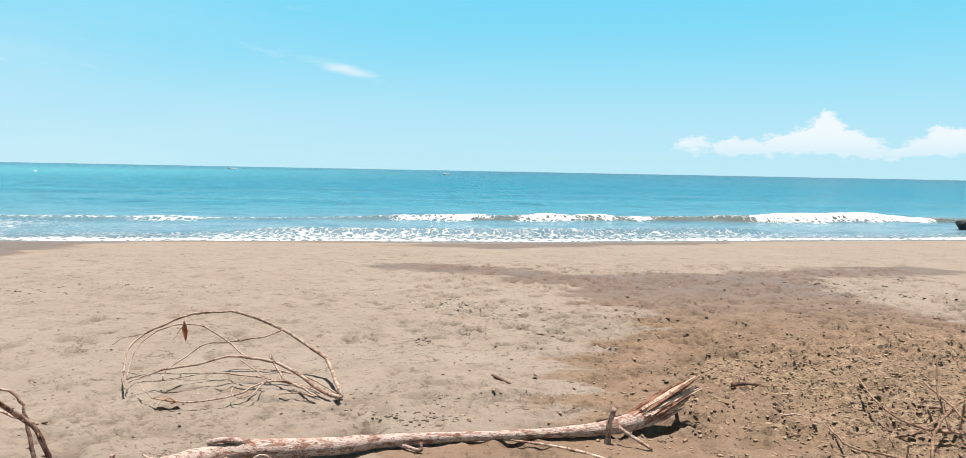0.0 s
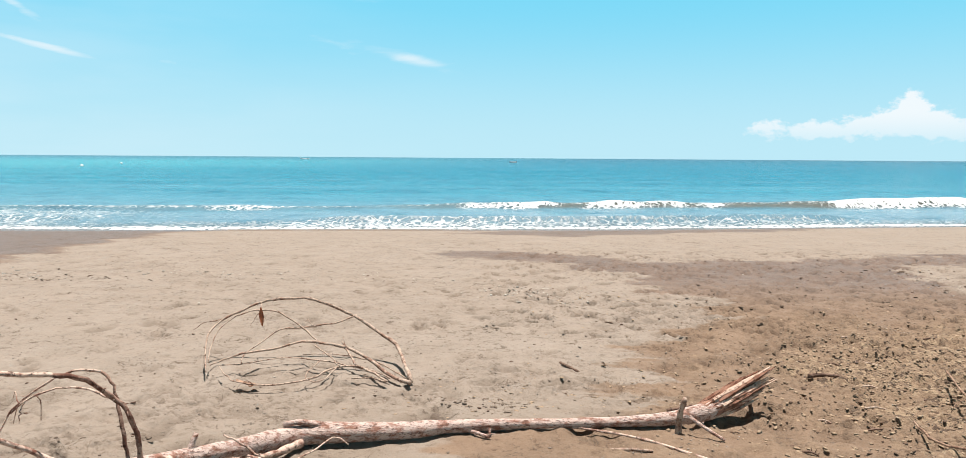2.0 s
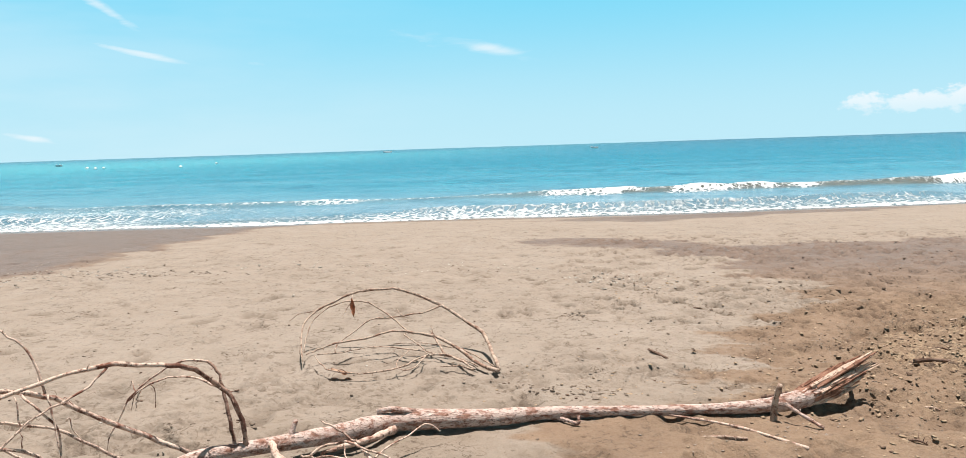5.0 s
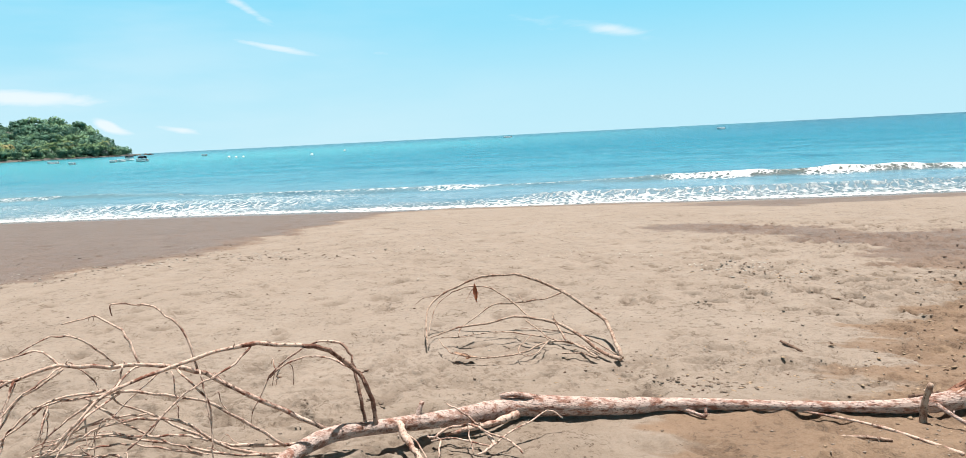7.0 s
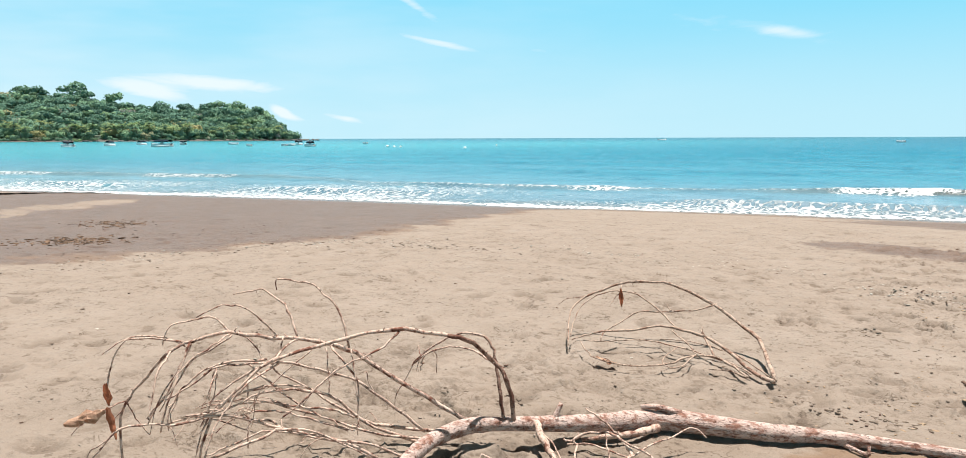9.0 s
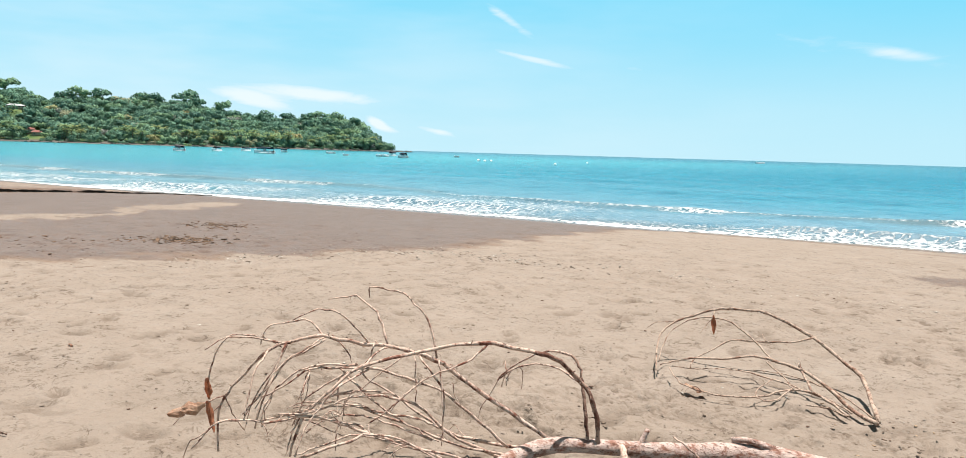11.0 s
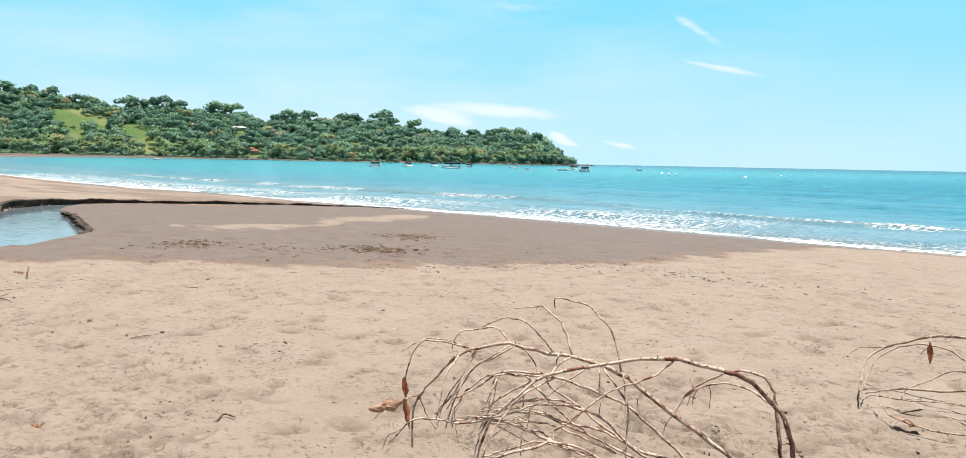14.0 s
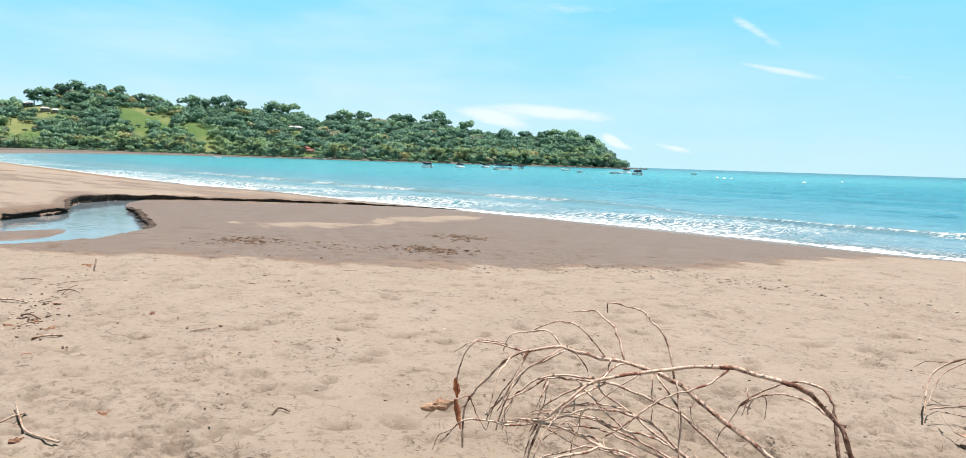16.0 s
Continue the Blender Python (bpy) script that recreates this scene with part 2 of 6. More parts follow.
def sea_material():
    m, n, p = material("sea_water", 0.22, 0.22)
    v = place(n)
    foam, off, murk = n.attr("foam"), n.attr("offshore"), n.attr("murk")
    flat = n.scaled(v, (1.0, 1.0, 0.0))
    base = n.ramp(off, [(0.0, (0.165, 0.222, 0.258)), (0.24, (0.135, 0.234, 0.290)), (0.37, (0.045, 0.200, 0.268)), (0.55, (0.003, 0.135, 0.206)), (0.7, (0.001, 0.102, 0.165)), (0.82, (0.001, 0.070, 0.118)), (1.0, (0.001, 0.036, 0.068))])
    base = n.mix(n.math("MULTIPLY", n.attr("bay"), n.math("MULTIPLY", n.span(off, 0.3, 0.45), n.span(off, 0.62, 0.82, 1.0, 0.25))), base, (0.040, 0.245, 0.284))
    base = n.mix(n.math("MULTIPLY", n.attr("shoal"), n.span(off, 0.30, 0.47, 0.75, 0.0)), base, (0.145, 0.245, 0.275))
    long = n.noise(n.scaled(v, (0.02, 0.09, 0.0)), 1.0, 5, 0.6)
    base = n.mix(n.math("MULTIPLY", n.span(long, 0.4, 0.65), 0.4), base, n.mix(1.0, base, (0.72, 0.85, 0.9), "MULTIPLY"))
    band = n.noise(n.scaled(v, (0.10, 0.55, 0.0)), 1.0, 6, 0.62)
    base = n.mix(n.math("MULTIPLY", n.span(band, 0.46, 0.58), 0.4), base, n.mix(1.0, base, (0.45, 0.68, 0.75), "MULTIPLY"))
    dash = n.noise(n.scaled(v, (0.55, 0.30, 0.0)), 1.0, 6, 0.62)
    base = n.mix(n.math("MULTIPLY", n.span(dash, 0.54, 0.60), 0.6), base, n.mix(1.0, base, (0.40, 0.62, 0.70), "MULTIPLY"))
    light = n.noise(n.scaled(v, (0.35, 0.22, 0.0)), 1.0, 6, 0.62)
    base = n.mix(n.math("MULTIPLY", n.span(light, 0.57, 0.66), 0.35), base, n.mix(0.5, base, (0.035, 0.26, 0.29)))
    base = n.mix(murk, base, (0.105, 0.095, 0.072))
    lace = n.add("ShaderNodeTexVoronoi")
    lace.feature = "DISTANCE_TO_EDGE"
    warp = n.add("ShaderNodeVectorMath")
    warp.operation = "ADD"
    cloudy = n.add("ShaderNodeTexNoise")
    n.put(cloudy.inputs["Vector"], flat)
    cloudy.inputs["Scale"].default_value, cloudy.inputs["Detail"].default_value = 1.4, 4
    n.put(warp.inputs[0], n.scaled(v, (3.2, 1.7, 0.0)))
    n.put(warp.inputs[1], n.scaled(cloudy.outputs["Color"], (2.0, 2.0, 0.0)))
    n.put(lace.inputs["Vector"], warp.outputs[0])
    lace.inputs["Scale"].default_value = 1.3
    net = n.math("SUBTRACT", 1.0, n.math("MULTIPLY", lace.outputs["Distance"], 2.6), None, True)
    tex = n.math("ADD", n.math("MULTIPLY", n.noise(n.scaled(v, (4.5, 2.0, 0.0)), 1.0, 7, 0.7), 0.68), n.math("MULTIPLY", net, 0.32))
    f = n.math("MULTIPLY", n.span(n.math("ADD", foam, n.math("MULTIPLY", n.math("SUBTRACT", tex, 0.52), 3.4)), 0.35, 0.95), n.span(foam, 0.02, 0.2))
    n.put(p.inputs["Base Color"], n.mix(f, base, (0.82, 0.84, 0.85)))
    n.put(p.inputs["Roughness"], n.math("ADD", 0.2, n.math("MULTIPLY", f, 0.7)))
    n.put(p.inputs["Specular IOR Level"], n.span(off, 0.25, 0.7, 0.15, 0.02))
    far = n.span(off, 0.35, 0.95, 1.0, 0.35)
    chop = n.math("ADD", n.noise(n.scaled(v, (0.45, 1.1, 0.0)), 1.0, 6, 0.62), n.math("MULTIPLY", n.noise(n.scaled(v, (0.06, 0.16, 0.0)), 1.0, 4), 2.2))
    h = n.math("ADD", n.math("MULTIPLY", chop, far), n.math("MULTIPLY", f, n.math("MULTIPLY", n.noise(flat, 9, 5), 0.5)))
    n.put(p.inputs["Normal"], n.bump(h, 0.8, 0.5))
    return m


def stream_material():
    m, n, p = material("stream_water", 0.06, 0.5)
    v = place(n)
    n.put(p.inputs["Base Color"], n.mix(n.span(n.noise(v, 0.8, 4), 0.35, 0.7), (0.13, 0.165, 0.19), (0.175, 0.20, 0.218)))
    n.put(p.inputs["Normal"], n.bump(n.noise(n.scaled(v, (1.2, 2.6, 1.0)), 2.0, 5), 0.25, 0.03))
    return m


def wood_material(name, pale, brown, dark, bark=0.5, relief=0.006, patch=14, stretch=(1.0, 1.0, 1.0)):
    m, n, p = material(name, 0.85, 0.2)
    v = n.scaled(place(n), stretch)
    big, mid, fine = n.noise(v, patch, 7, 0.7), n.noise(v, patch * 3.6, 5, 0.65), n.noise(v, 170, 4, 0.6)
    c = n.mix(n.span(big, bark - 0.08, bark + 0.1), pale, brown)
    c = n.mix(n.math("MULTIPLY", n.span(mid, 0.54, 0.64), 0.8), c, dark)
    c = n.mix(n.math("MULTIPLY", n.span(fine, 0.4, 0.7), 0.3), c, brown)
    n.put(p.inputs["Base Color"], c)
    h = n.math("ADD", mid, n.math("MULTIPLY", fine, 0.3))
    n.put(p.inputs["Normal"], n.bump(h, 0.9, relief))
    return m


def leaf_material(name, colours):
    """Foliage: the tint of a whole crown and of each clump of leaves."""
    m, n, p = material(name, 0.85, 0.08)
    t = n.attr("tint")
    rnd = n.add("ShaderNodeObjectInfo").outputs["Random"]
    k = n.math("MAXIMUM", t, n.math("MULTIPLY", n.math("MULTIPLY", rnd, 0.55), n.math("LESS_THAN", t, 0.0)))
    c = n.ramp(k, colours)
    isl = n.add("ShaderNodeNewGeometry").outputs["Random Per Island"]
    c = n.mix(n.span(isl, 0.0, 1.0, 0.0, 0.18), c, n.mix(1.0, c, (0.45, 0.5, 0.4), "MULTIPLY"))
    n.put(p.inputs["Base Color"], c)
    thin = n.add("ShaderNodeBsdfTranslucent")
    n.put(thin.inputs[0], c)
    both = n.add("ShaderNodeMixShader")
    both.inputs[0].default_value = 0.3
    n.put(both.inputs[1], p.outputs[0])
    n.put(both.inputs[2], thin.outputs[0])
    m.node_tree.links.new(both.outputs[0], m.node_tree.nodes["Material Output"].inputs["Surface"])
    return m


SAND, SEA_WATER, STREAM = sand_material(), sea_material(), stream_material()
TRUNK = wood_material("weathered_trunk", (0.63, 0.485, 0.425), (0.28, 0.135, 0.095), (0.06, 0.025, 0.017), 0.525, 0.02, 27, (0.45, 0.8, 1.2))
TWIG = wood_material("dry_twig", (0.60, 0.445, 0.36), (0.165, 0.066, 0.044), (0.032, 0.013, 0.009), 0.54)
GREY_TWIG = wood_material("bleached_twig", (0.44, 0.335, 0.265), (0.21, 0.115, 0.08), (0.05, 0.026, 0.018), 0.53)
SPLINTER = wood_material("splintered_wood", (0.58, 0.43, 0.34), (0.33, 0.165, 0.11), (0.08, 0.035, 0.022), 0.57)
DARK_WOOD = wood_material("dark_driftwood", (0.19, 0.12, 0.088), (0.10, 0.058, 0.041), (0.035, 0.02, 0.014))
LOOSE_LEAF = plain("weathered_dead_leaf", (0.46, 0.26, 0.17), (0.19, 0.09, 0.057), 0.75, 14, 0.004)
DEAD_LEAF = plain("dead_leaf", (0.60, 0.27, 0.15), (0.34, 0.13, 0.07), 0.7, 18, 0.004)
PALE_LEAF = plain("pale_dead_leaf", (0.62, 0.43, 0.31), (0.40, 0.23, 0.15), 0.7, 18, 0.004)
SHELL = plain("shell", (0.500, 0.467, 0.413), (0.333, 0.280, 0.227), 0.5, 30)
# wet sand, with the shade of the undercut face put into its colour
SHADED_BANK_SAND = plain("shaded_wet_bank", (0.085, 0.058, 0.043), (0.032, 0.021, 0.016), 0.8, 3.0, 0.05)
ROCK = plain("wet_rock", (0.037, 0.033, 0.033), (0.013, 0.013, 0.015), 0.45, 2.0, 0.08)
SHORE_ROCK = plain("shore_rock", (0.133, 0.113, 0.100), (0.053, 0.047, 0.043), 0.8, 0.2, 0.5)
# leaf greens made paler and bluer, with distance haze put into the colour
HAZED_GREENS = [(0.0, (0.12, 0.222, 0.172)), (0.2, (0.149, 0.269, 0.191)), (0.4, (0.189, 0.314, 0.207)), (0.6, (0.247, 0.372, 0.211)), (0.76, (0.321, 0.418, 0.199)), (0.86, (0.304, 0.318, 0.293)), (0.93, (0.371, 0.369, 0.175)), (1.0, (0.408, 0.294, 0.194))]
LEAVES = leaf_material("tree_leaves", HAZED_GREENS)
FRONDS = leaf_material("palm_fronds", [(0.0, (0.15, 0.25, 0.13)), (0.3, (0.23, 0.32, 0.15)), (0.55, (0.36, 0.39, 0.18))])
BARK = plain("tree_bark", (0.20, 0.16, 0.12), (0.10, 0.08, 0.06), 0.9, 0.6)
HULL = plain("white_hull", (0.80, 0.81, 0.81), (0.55, 0.57, 0.58), 0.35, 0.7)
CANVAS = plain("dark_canvas", (0.03, 0.04, 0.06), (0.015, 0.02, 0.03), 0.8, 1.0)
METAL = plain("boat_metal", (0.45, 0.46, 0.48), (0.3, 0.3, 0.32), 0.4, 2.0, 0, 0.5, 0.8)
MOTOR = plain("outboard_casing", (0.04, 0.04, 0.045), (0.02, 0.02, 0.02), 0.4, 3.0)
GLASS = plain("dark_window", (0.03, 0.04, 0.05), (0.015, 0.02, 0.025), 0.1, 1.0, 0, 0.5)
RED_ROOF = plain("red_roof", (0.24, 0.085, 0.065), (0.14, 0.05, 0.04), 0.7, 0.4)
ZINC = plain("pale_metal_roof", (0.413, 0.420, 0.427), (0.280, 0.280, 0.280), 0.5, 0.4)
WALL = plain("cream_wall", (0.367, 0.313, 0.240), (0.267, 0.220, 0.167), 0.85, 0.5)


def hill_material():
    m, n, p = material("hill_ground", 0.95, 0.1)
    v = place(n)
    low, meadow = n.attr("beach"), n.attr("meadow")
    g = n.mix(n.span(n.noise(v, 0.03, 6, 0.6), 0.38, 0.62), (0.068, 0.120, 0.040), (0.090, 0.135, 0.048))
    g = n.mix(n.math("MULTIPLY", n.span(n.noise(v, 0.35, 5), 0.5, 0.65), 0.5), g, (0.045, 0.080, 0.030))
    g = n.mix(meadow, (0.045, 0.080, 0.052), n.mix(n.math("MULTIPLY", n.span(n.noise(v, 0.012, 3), 0.5, 0.6), 0.6), g, (0.20, 0.20, 0.09)))
    s = n.mix(n.span(n.noise(v, 0.06, 5), 0.35, 0.65), (0.085, 0.075, 0.068), (0.13, 0.115, 0.10))
    n.put(p.inputs["Base Color"], n.mix(low, g, s))
    n.put(p.inputs["Normal"], n.bump(n.noise(v, 0.5, 5), 0.6, 1.0))
    return m


HILL = hill_material()


# ---- shapes ----
def lattice(ix, iy, seed):
    h = (ix.astype(np.int64) * 374761393 + iy.astype(np.int64) * 668265263 + seed * 974711) & 0x7FFFFFFF
    h = ((h ^ (h >> 13)) * 1274126177) & 0x7FFFFFFF
    return ((h ^ (h >> 16)) & 0xFFFF) / 65535.0


def smooth_noise(x, y, seed=0):
    """Value noise from 0 to 1 on arrays."""
    fx, fy = np.floor(x), np.floor(y)
    u, v = x - fx, y - fy
    u, v = u * u * (3 - 2 * u), v * v * (3 - 2 * v)
    a, b = lattice(fx, fy, seed), lattice(fx + 1, fy, seed)
    c, d = lattice(fx, fy + 1, seed), lattice(fx + 1, fy + 1, seed)
    return (a * (1 - u) + b * u) * (1 - v) + (c * (1 - u) + d * u) * v


def layered(x, y, seed=0, octaves=4, fall=0.5):
    total, amp, norm = 0.0, 1.0, 0.0
    for k in range(octaves):
        total = total + amp * smooth_noise(x * 2**k + 17.3 * k, y * 2**k - 9.1 * k, seed + k)
        norm, amp = norm + amp, amp * fall
    return total / norm


def ease(x, lo, hi):
    t = np.clip((x - lo) / (hi - lo), 0, 1)
    return t * t * (3 - 2 * t)


def inside(x, y, poly):
    """Signed distance to a polygon, positive within it."""
    best, odd = np.full(x.shape, 1e9), np.zeros(x.shape, bool)
    for (ax, ay), (bx, by) in zip(poly, poly[1:] + poly[:1]):
        ex, ey = bx - ax, by - ay
        t = np.clip(((x - ax) * ex + (y - ay) * ey) / (ex * ex + ey * ey), 0, 1)
        best = np.minimum(best, np.hypot(x - ax - t * ex, y - ay - t * ey))
        cross = (ay > y) != (by > y)
        odd ^= cross & (x < ex * (y - ay) / (ey if abs(ey) > 1e-9 else 1e-9) + ax)
    return np.where(odd, best, -best)


def sheet(name, verts, quads, mat, values=None, smooth=True, normals=None):
    """A mesh object from arrays, with one float a vertex for each name in values."""
    me = bpy.data.meshes.new(name)
    quads = np.asarray(quads, np.int32)
    k = quads.shape[1]
    me.vertices.add(len(verts))
    me.vertices.foreach_set("co", np.asarray(verts, np.float32).ravel())
    me.loops.add(quads.size)
    me.loops.foreach_set("vertex_index", quads.ravel())
    me.polygons.add(len(quads))
    me.polygons.foreach_set("loop_start", np.arange(0, quads.size, k, dtype=np.int32))
    me.polygons.foreach_set("use_smooth", np.full(len(quads), smooth))
    me.update(calc_edges=True)
    for key, val in (values or {}).items():
        me.attributes.new(key, "FLOAT", "POINT").data.foreach_set("value", np.asarray(val, np.float32).ravel())
    if normals is not None:
        me.normals_split_custom_set_from_vertices([tuple(q) for q in normals])
    me.materials.append(mat)
    return new(name, me)


def part(name, bm, mat, parent, label="", smooth=True):
    """One mesh under a thing or a part of it; a top-level mesh where parent is None."""
    if isinstance(bm, bmesh.types.BMesh):
        me = bpy.data.meshes.new(name)
        bmesh.ops.recalc_face_normals(bm, faces=bm.faces)
        bm.to_mesh(me)
        bm.free()
        me.materials.append(mat)
        for f in me.polygons:
            f.use_smooth = smooth
    else:
        me = bm
    ob = new(name, me)
    ob.parent = parent
    return tagged(ob, label)


def spline(points, n):
    """A smooth curve of n points through the given ones."""
    p = np.array(points, float)
    if len(p) == 2:
        return p[0] + np.linspace(0, 1, n)[:, None] * (p[1] - p[0])
    q = np.vstack([2 * p[0] - p[1], p, 2 * p[-1] - p[-2]])
    out = []
    for s in np.linspace(0, len(p) - 1 - 1e-6, n):
        i, t = int(s), s - int(s)
        a, b, c, d = q[i : i + 4]
        out.append(0.5 * (2 * b + (c - a) * t + (2 * a - 5 * b + 4 * c - d) * t * t + (3 * b - a - 3 * c + d) * t**3))
    return np.array(out)


def tube(bm, path, radii, sides=7, knots=0.0, rng=None, close=True):
    """A tapered stem along a path, with uneven girth."""
    rings, side = [], Vector((0.3, 0.2, 1)).normalized()
    path = [Vector(p) for p in path]
    for i, p in enumerate(path):
        ahead = (path[min(i + 1, len(path) - 1)] - path[max(i - 1, 0)]).normalized()
        side = (side - ahead * side.dot(ahead))
        side = side.normalized() if side.length > 1e-4 else ahead.orthogonal().normalized()
        up, r = ahead.cross(side), radii[i]
        swell = 1 + (knots * (rng.random() - 0.3) if rng else 0)
        ring = []
        for k in range(sides):
            a = 2 * math.pi * k / sides
            q = r * swell * (1 + (knots * 0.5 * (rng.random() - 0.5) if rng else 0))
            ring.append(bm.verts.new(p + side * (q * math.cos(a)) + up * (q * math.sin(a))))
        rings.append(ring)
    for a, b in zip(rings, rings[1:]):
        for k in range(sides):
            bm.faces.new((a[k], a[(k + 1) % sides], b[(k + 1) % sides], b[k]))
    if close:
        bm.faces.new(rings[0][::-1])
        bm.faces.new(rings[-1])
    return bm


def block(bm, cx, cy, cz, sx, sy, sz, turn=0.0):
    m = Matrix.Translation((cx, cy, cz)) @ Matrix.Rotation(turn, 4, "Z") @ Matrix.Diagonal((sx, sy, sz, 1))
    bmesh.ops.create_cube(bm, size=1, matrix=m)
    return bm


# ---- beach ----
WX = [-2000, -900, -800, -760, -700, -480, -330, -200, -141, -99, -75, -58, -50, -38, -30, -20, -10, 0, 7, 16, 40, 200, 2000]
WY = [160, 150, 120, 75, 47, 0, -17, -16, -7.7, 0.6, 5, 8.8, 11.5, 15, 17.4, 20, 22.3, 24.6, 26.9, 29.7, 37, 80, 500]


def shore(x):
    return np.interp(x, WX, WY)


def beach_level(x, y):
    d = (shore(x) - y) * 0.975
    rise = 0.83 * (1 - np.exp(-((np.maximum(d, 0) / 8.5) ** 1.3)))
    return np.where(d > 0, SEA + rise, SEA + 0.06 * np.maximum(d, -60))


BANK = [(-14.5, -4.2), (-19.7, -1.05), (-20.65, -0.4), (-21.7, 0.24), (-21.95, 0.30), (-24.3, 0.33), (-25.9, 0.6), (-27.3, 1.7), (-27.6, 5.0), (-27.9, 8.3), (-29.2, 11.5), (-31.8, 14.2), (-31.6, 17.0)]
CHANNEL = [(-19.8, -1.1), (-21.75, 0.2), (-24.3, 0.35), (-26.0, 0.62), (-27.4, 1.75), (-27.4, 2.6), (-25.5, 2.0), (-23.2, 1.8), (-20.8, 1.9), (-18.8, 1.85), (-16.9, 1.8), (-16.1, 1.5), (-14.5, 0.6), (-13.95, -0.3), (-13.9, -0.9), (-12.5, -4.0), (-16.0, -5.0)]
ISLAND = [(-16.9, -1.2), (-17.3, -0.3), (-17.4, 0.45), (-16.6, 0.5), (-15.7, 0.15), (-15.4, -0.5), (-15.3, -1.2), (-15.7, -2.4)]
WET_LEFT = [(-13.5, -0.9), (-11.4, 1.7), (-9.9, 4.9), (-9.0, 7.0), (-8.8, 9.0), (-9.4, 12.5), (-10.0, 15.0), (-11.0, 19.0), (-11.5, 24.0), (-22, 21.5), (-32.5, 14.8), (-29, 10.2), (-27.2, 5.9), (-27.4, 2.1), (-23.9, 0.5), (-21.0, 0.0), (-18.0, -2.5), (-14.0, -3.5)]
WET_RIGHT = [(-3.4, 13.0), (-2.4, 12.1), (-0.4, 11.2), (0.27, 10.6), (0.52, 9.76), (0.45, 9.0), (1.0, 8.55), (1.35, 8.2), (0.9, 7.65), (0.7, 7.15), (0.6, 6.4), (0.47, 5.95), (0.63, 5.65), (0.5, 5.1), (0.0, 4.45), (-0.6, 3.9), (-0.5, 1.5), (7, 1.5), (5.0, 7.4), (4.36, 8.9), (4.36, 9.55), (4.56, 11.0), (4.8, 11.9), (8.2, 13.0), (7.2, 14.7), (5.05, 13.85), (2.7, 12.65), (0.8, 12.3), (-0.1, 12.9), (-1.6, 13.9)]
WET_STREAK = [(-4.0, 21.5), (0, 23.6), (8, 25.6), (5, 22.0), (1.6, 20.0), (-0.7, 18.2), (-3.0, 18.8)]
DRY_SPOTS = [[(-20.1, 8.0), (-22.5, 12.0), (-21.8, 13.5), (-18.4, 9.0), (-16.9, 6.7)], [(-17.9, 3.4), (-18.4, 5.4), (-17.3, 7.3), (-16.1, 5.4), (-16.6, 4.0)]]
TRAMPLED = [(1.3, 4.6), (1.5, 5.7), (2.2, 6.8), (3.6, 7.6), (6.2, 7.8), (6.2, 3), (1.9, 3.3)]


def polar_grid(radii, angles):
    """Rings of points round the origin, angles from +y to the left, in degrees."""
    a = np.radians(angles)[None, :]
    r = np.asarray(radii)[:, None]
    x, y = (-np.sin(a) * r).ravel(), (np.cos(a) * r).ravel()
    n, m = len(radii), len(angles)
    i, j = np.meshgrid(np.arange(n - 1), np.arange(m), indexing="ij")
    k = (j + 1) % m
    quads = np.stack([i * m + j, (i + 1) * m + j, (i + 1) * m + k, i * m + k], -1).reshape(-1, 4)
    return x, y, quads


GROUND = {}


def ground_level(x, y):
    """The height of the built sand at places on the near beach."""
    az = np.degrees(np.arctan2(-np.asarray(x), np.asarray(y)))
    az = np.where(az < -38, az + 360, az)
    j = np.clip(np.searchsorted(GROUND["angles"], az), 0, len(GROUND["angles"]) - 1)
    i = np.clip(np.searchsorted(GROUND["radii"], np.hypot(x, y)), 0, len(GROUND["radii"]) - 1)
    return GROUND["z"][i, j]


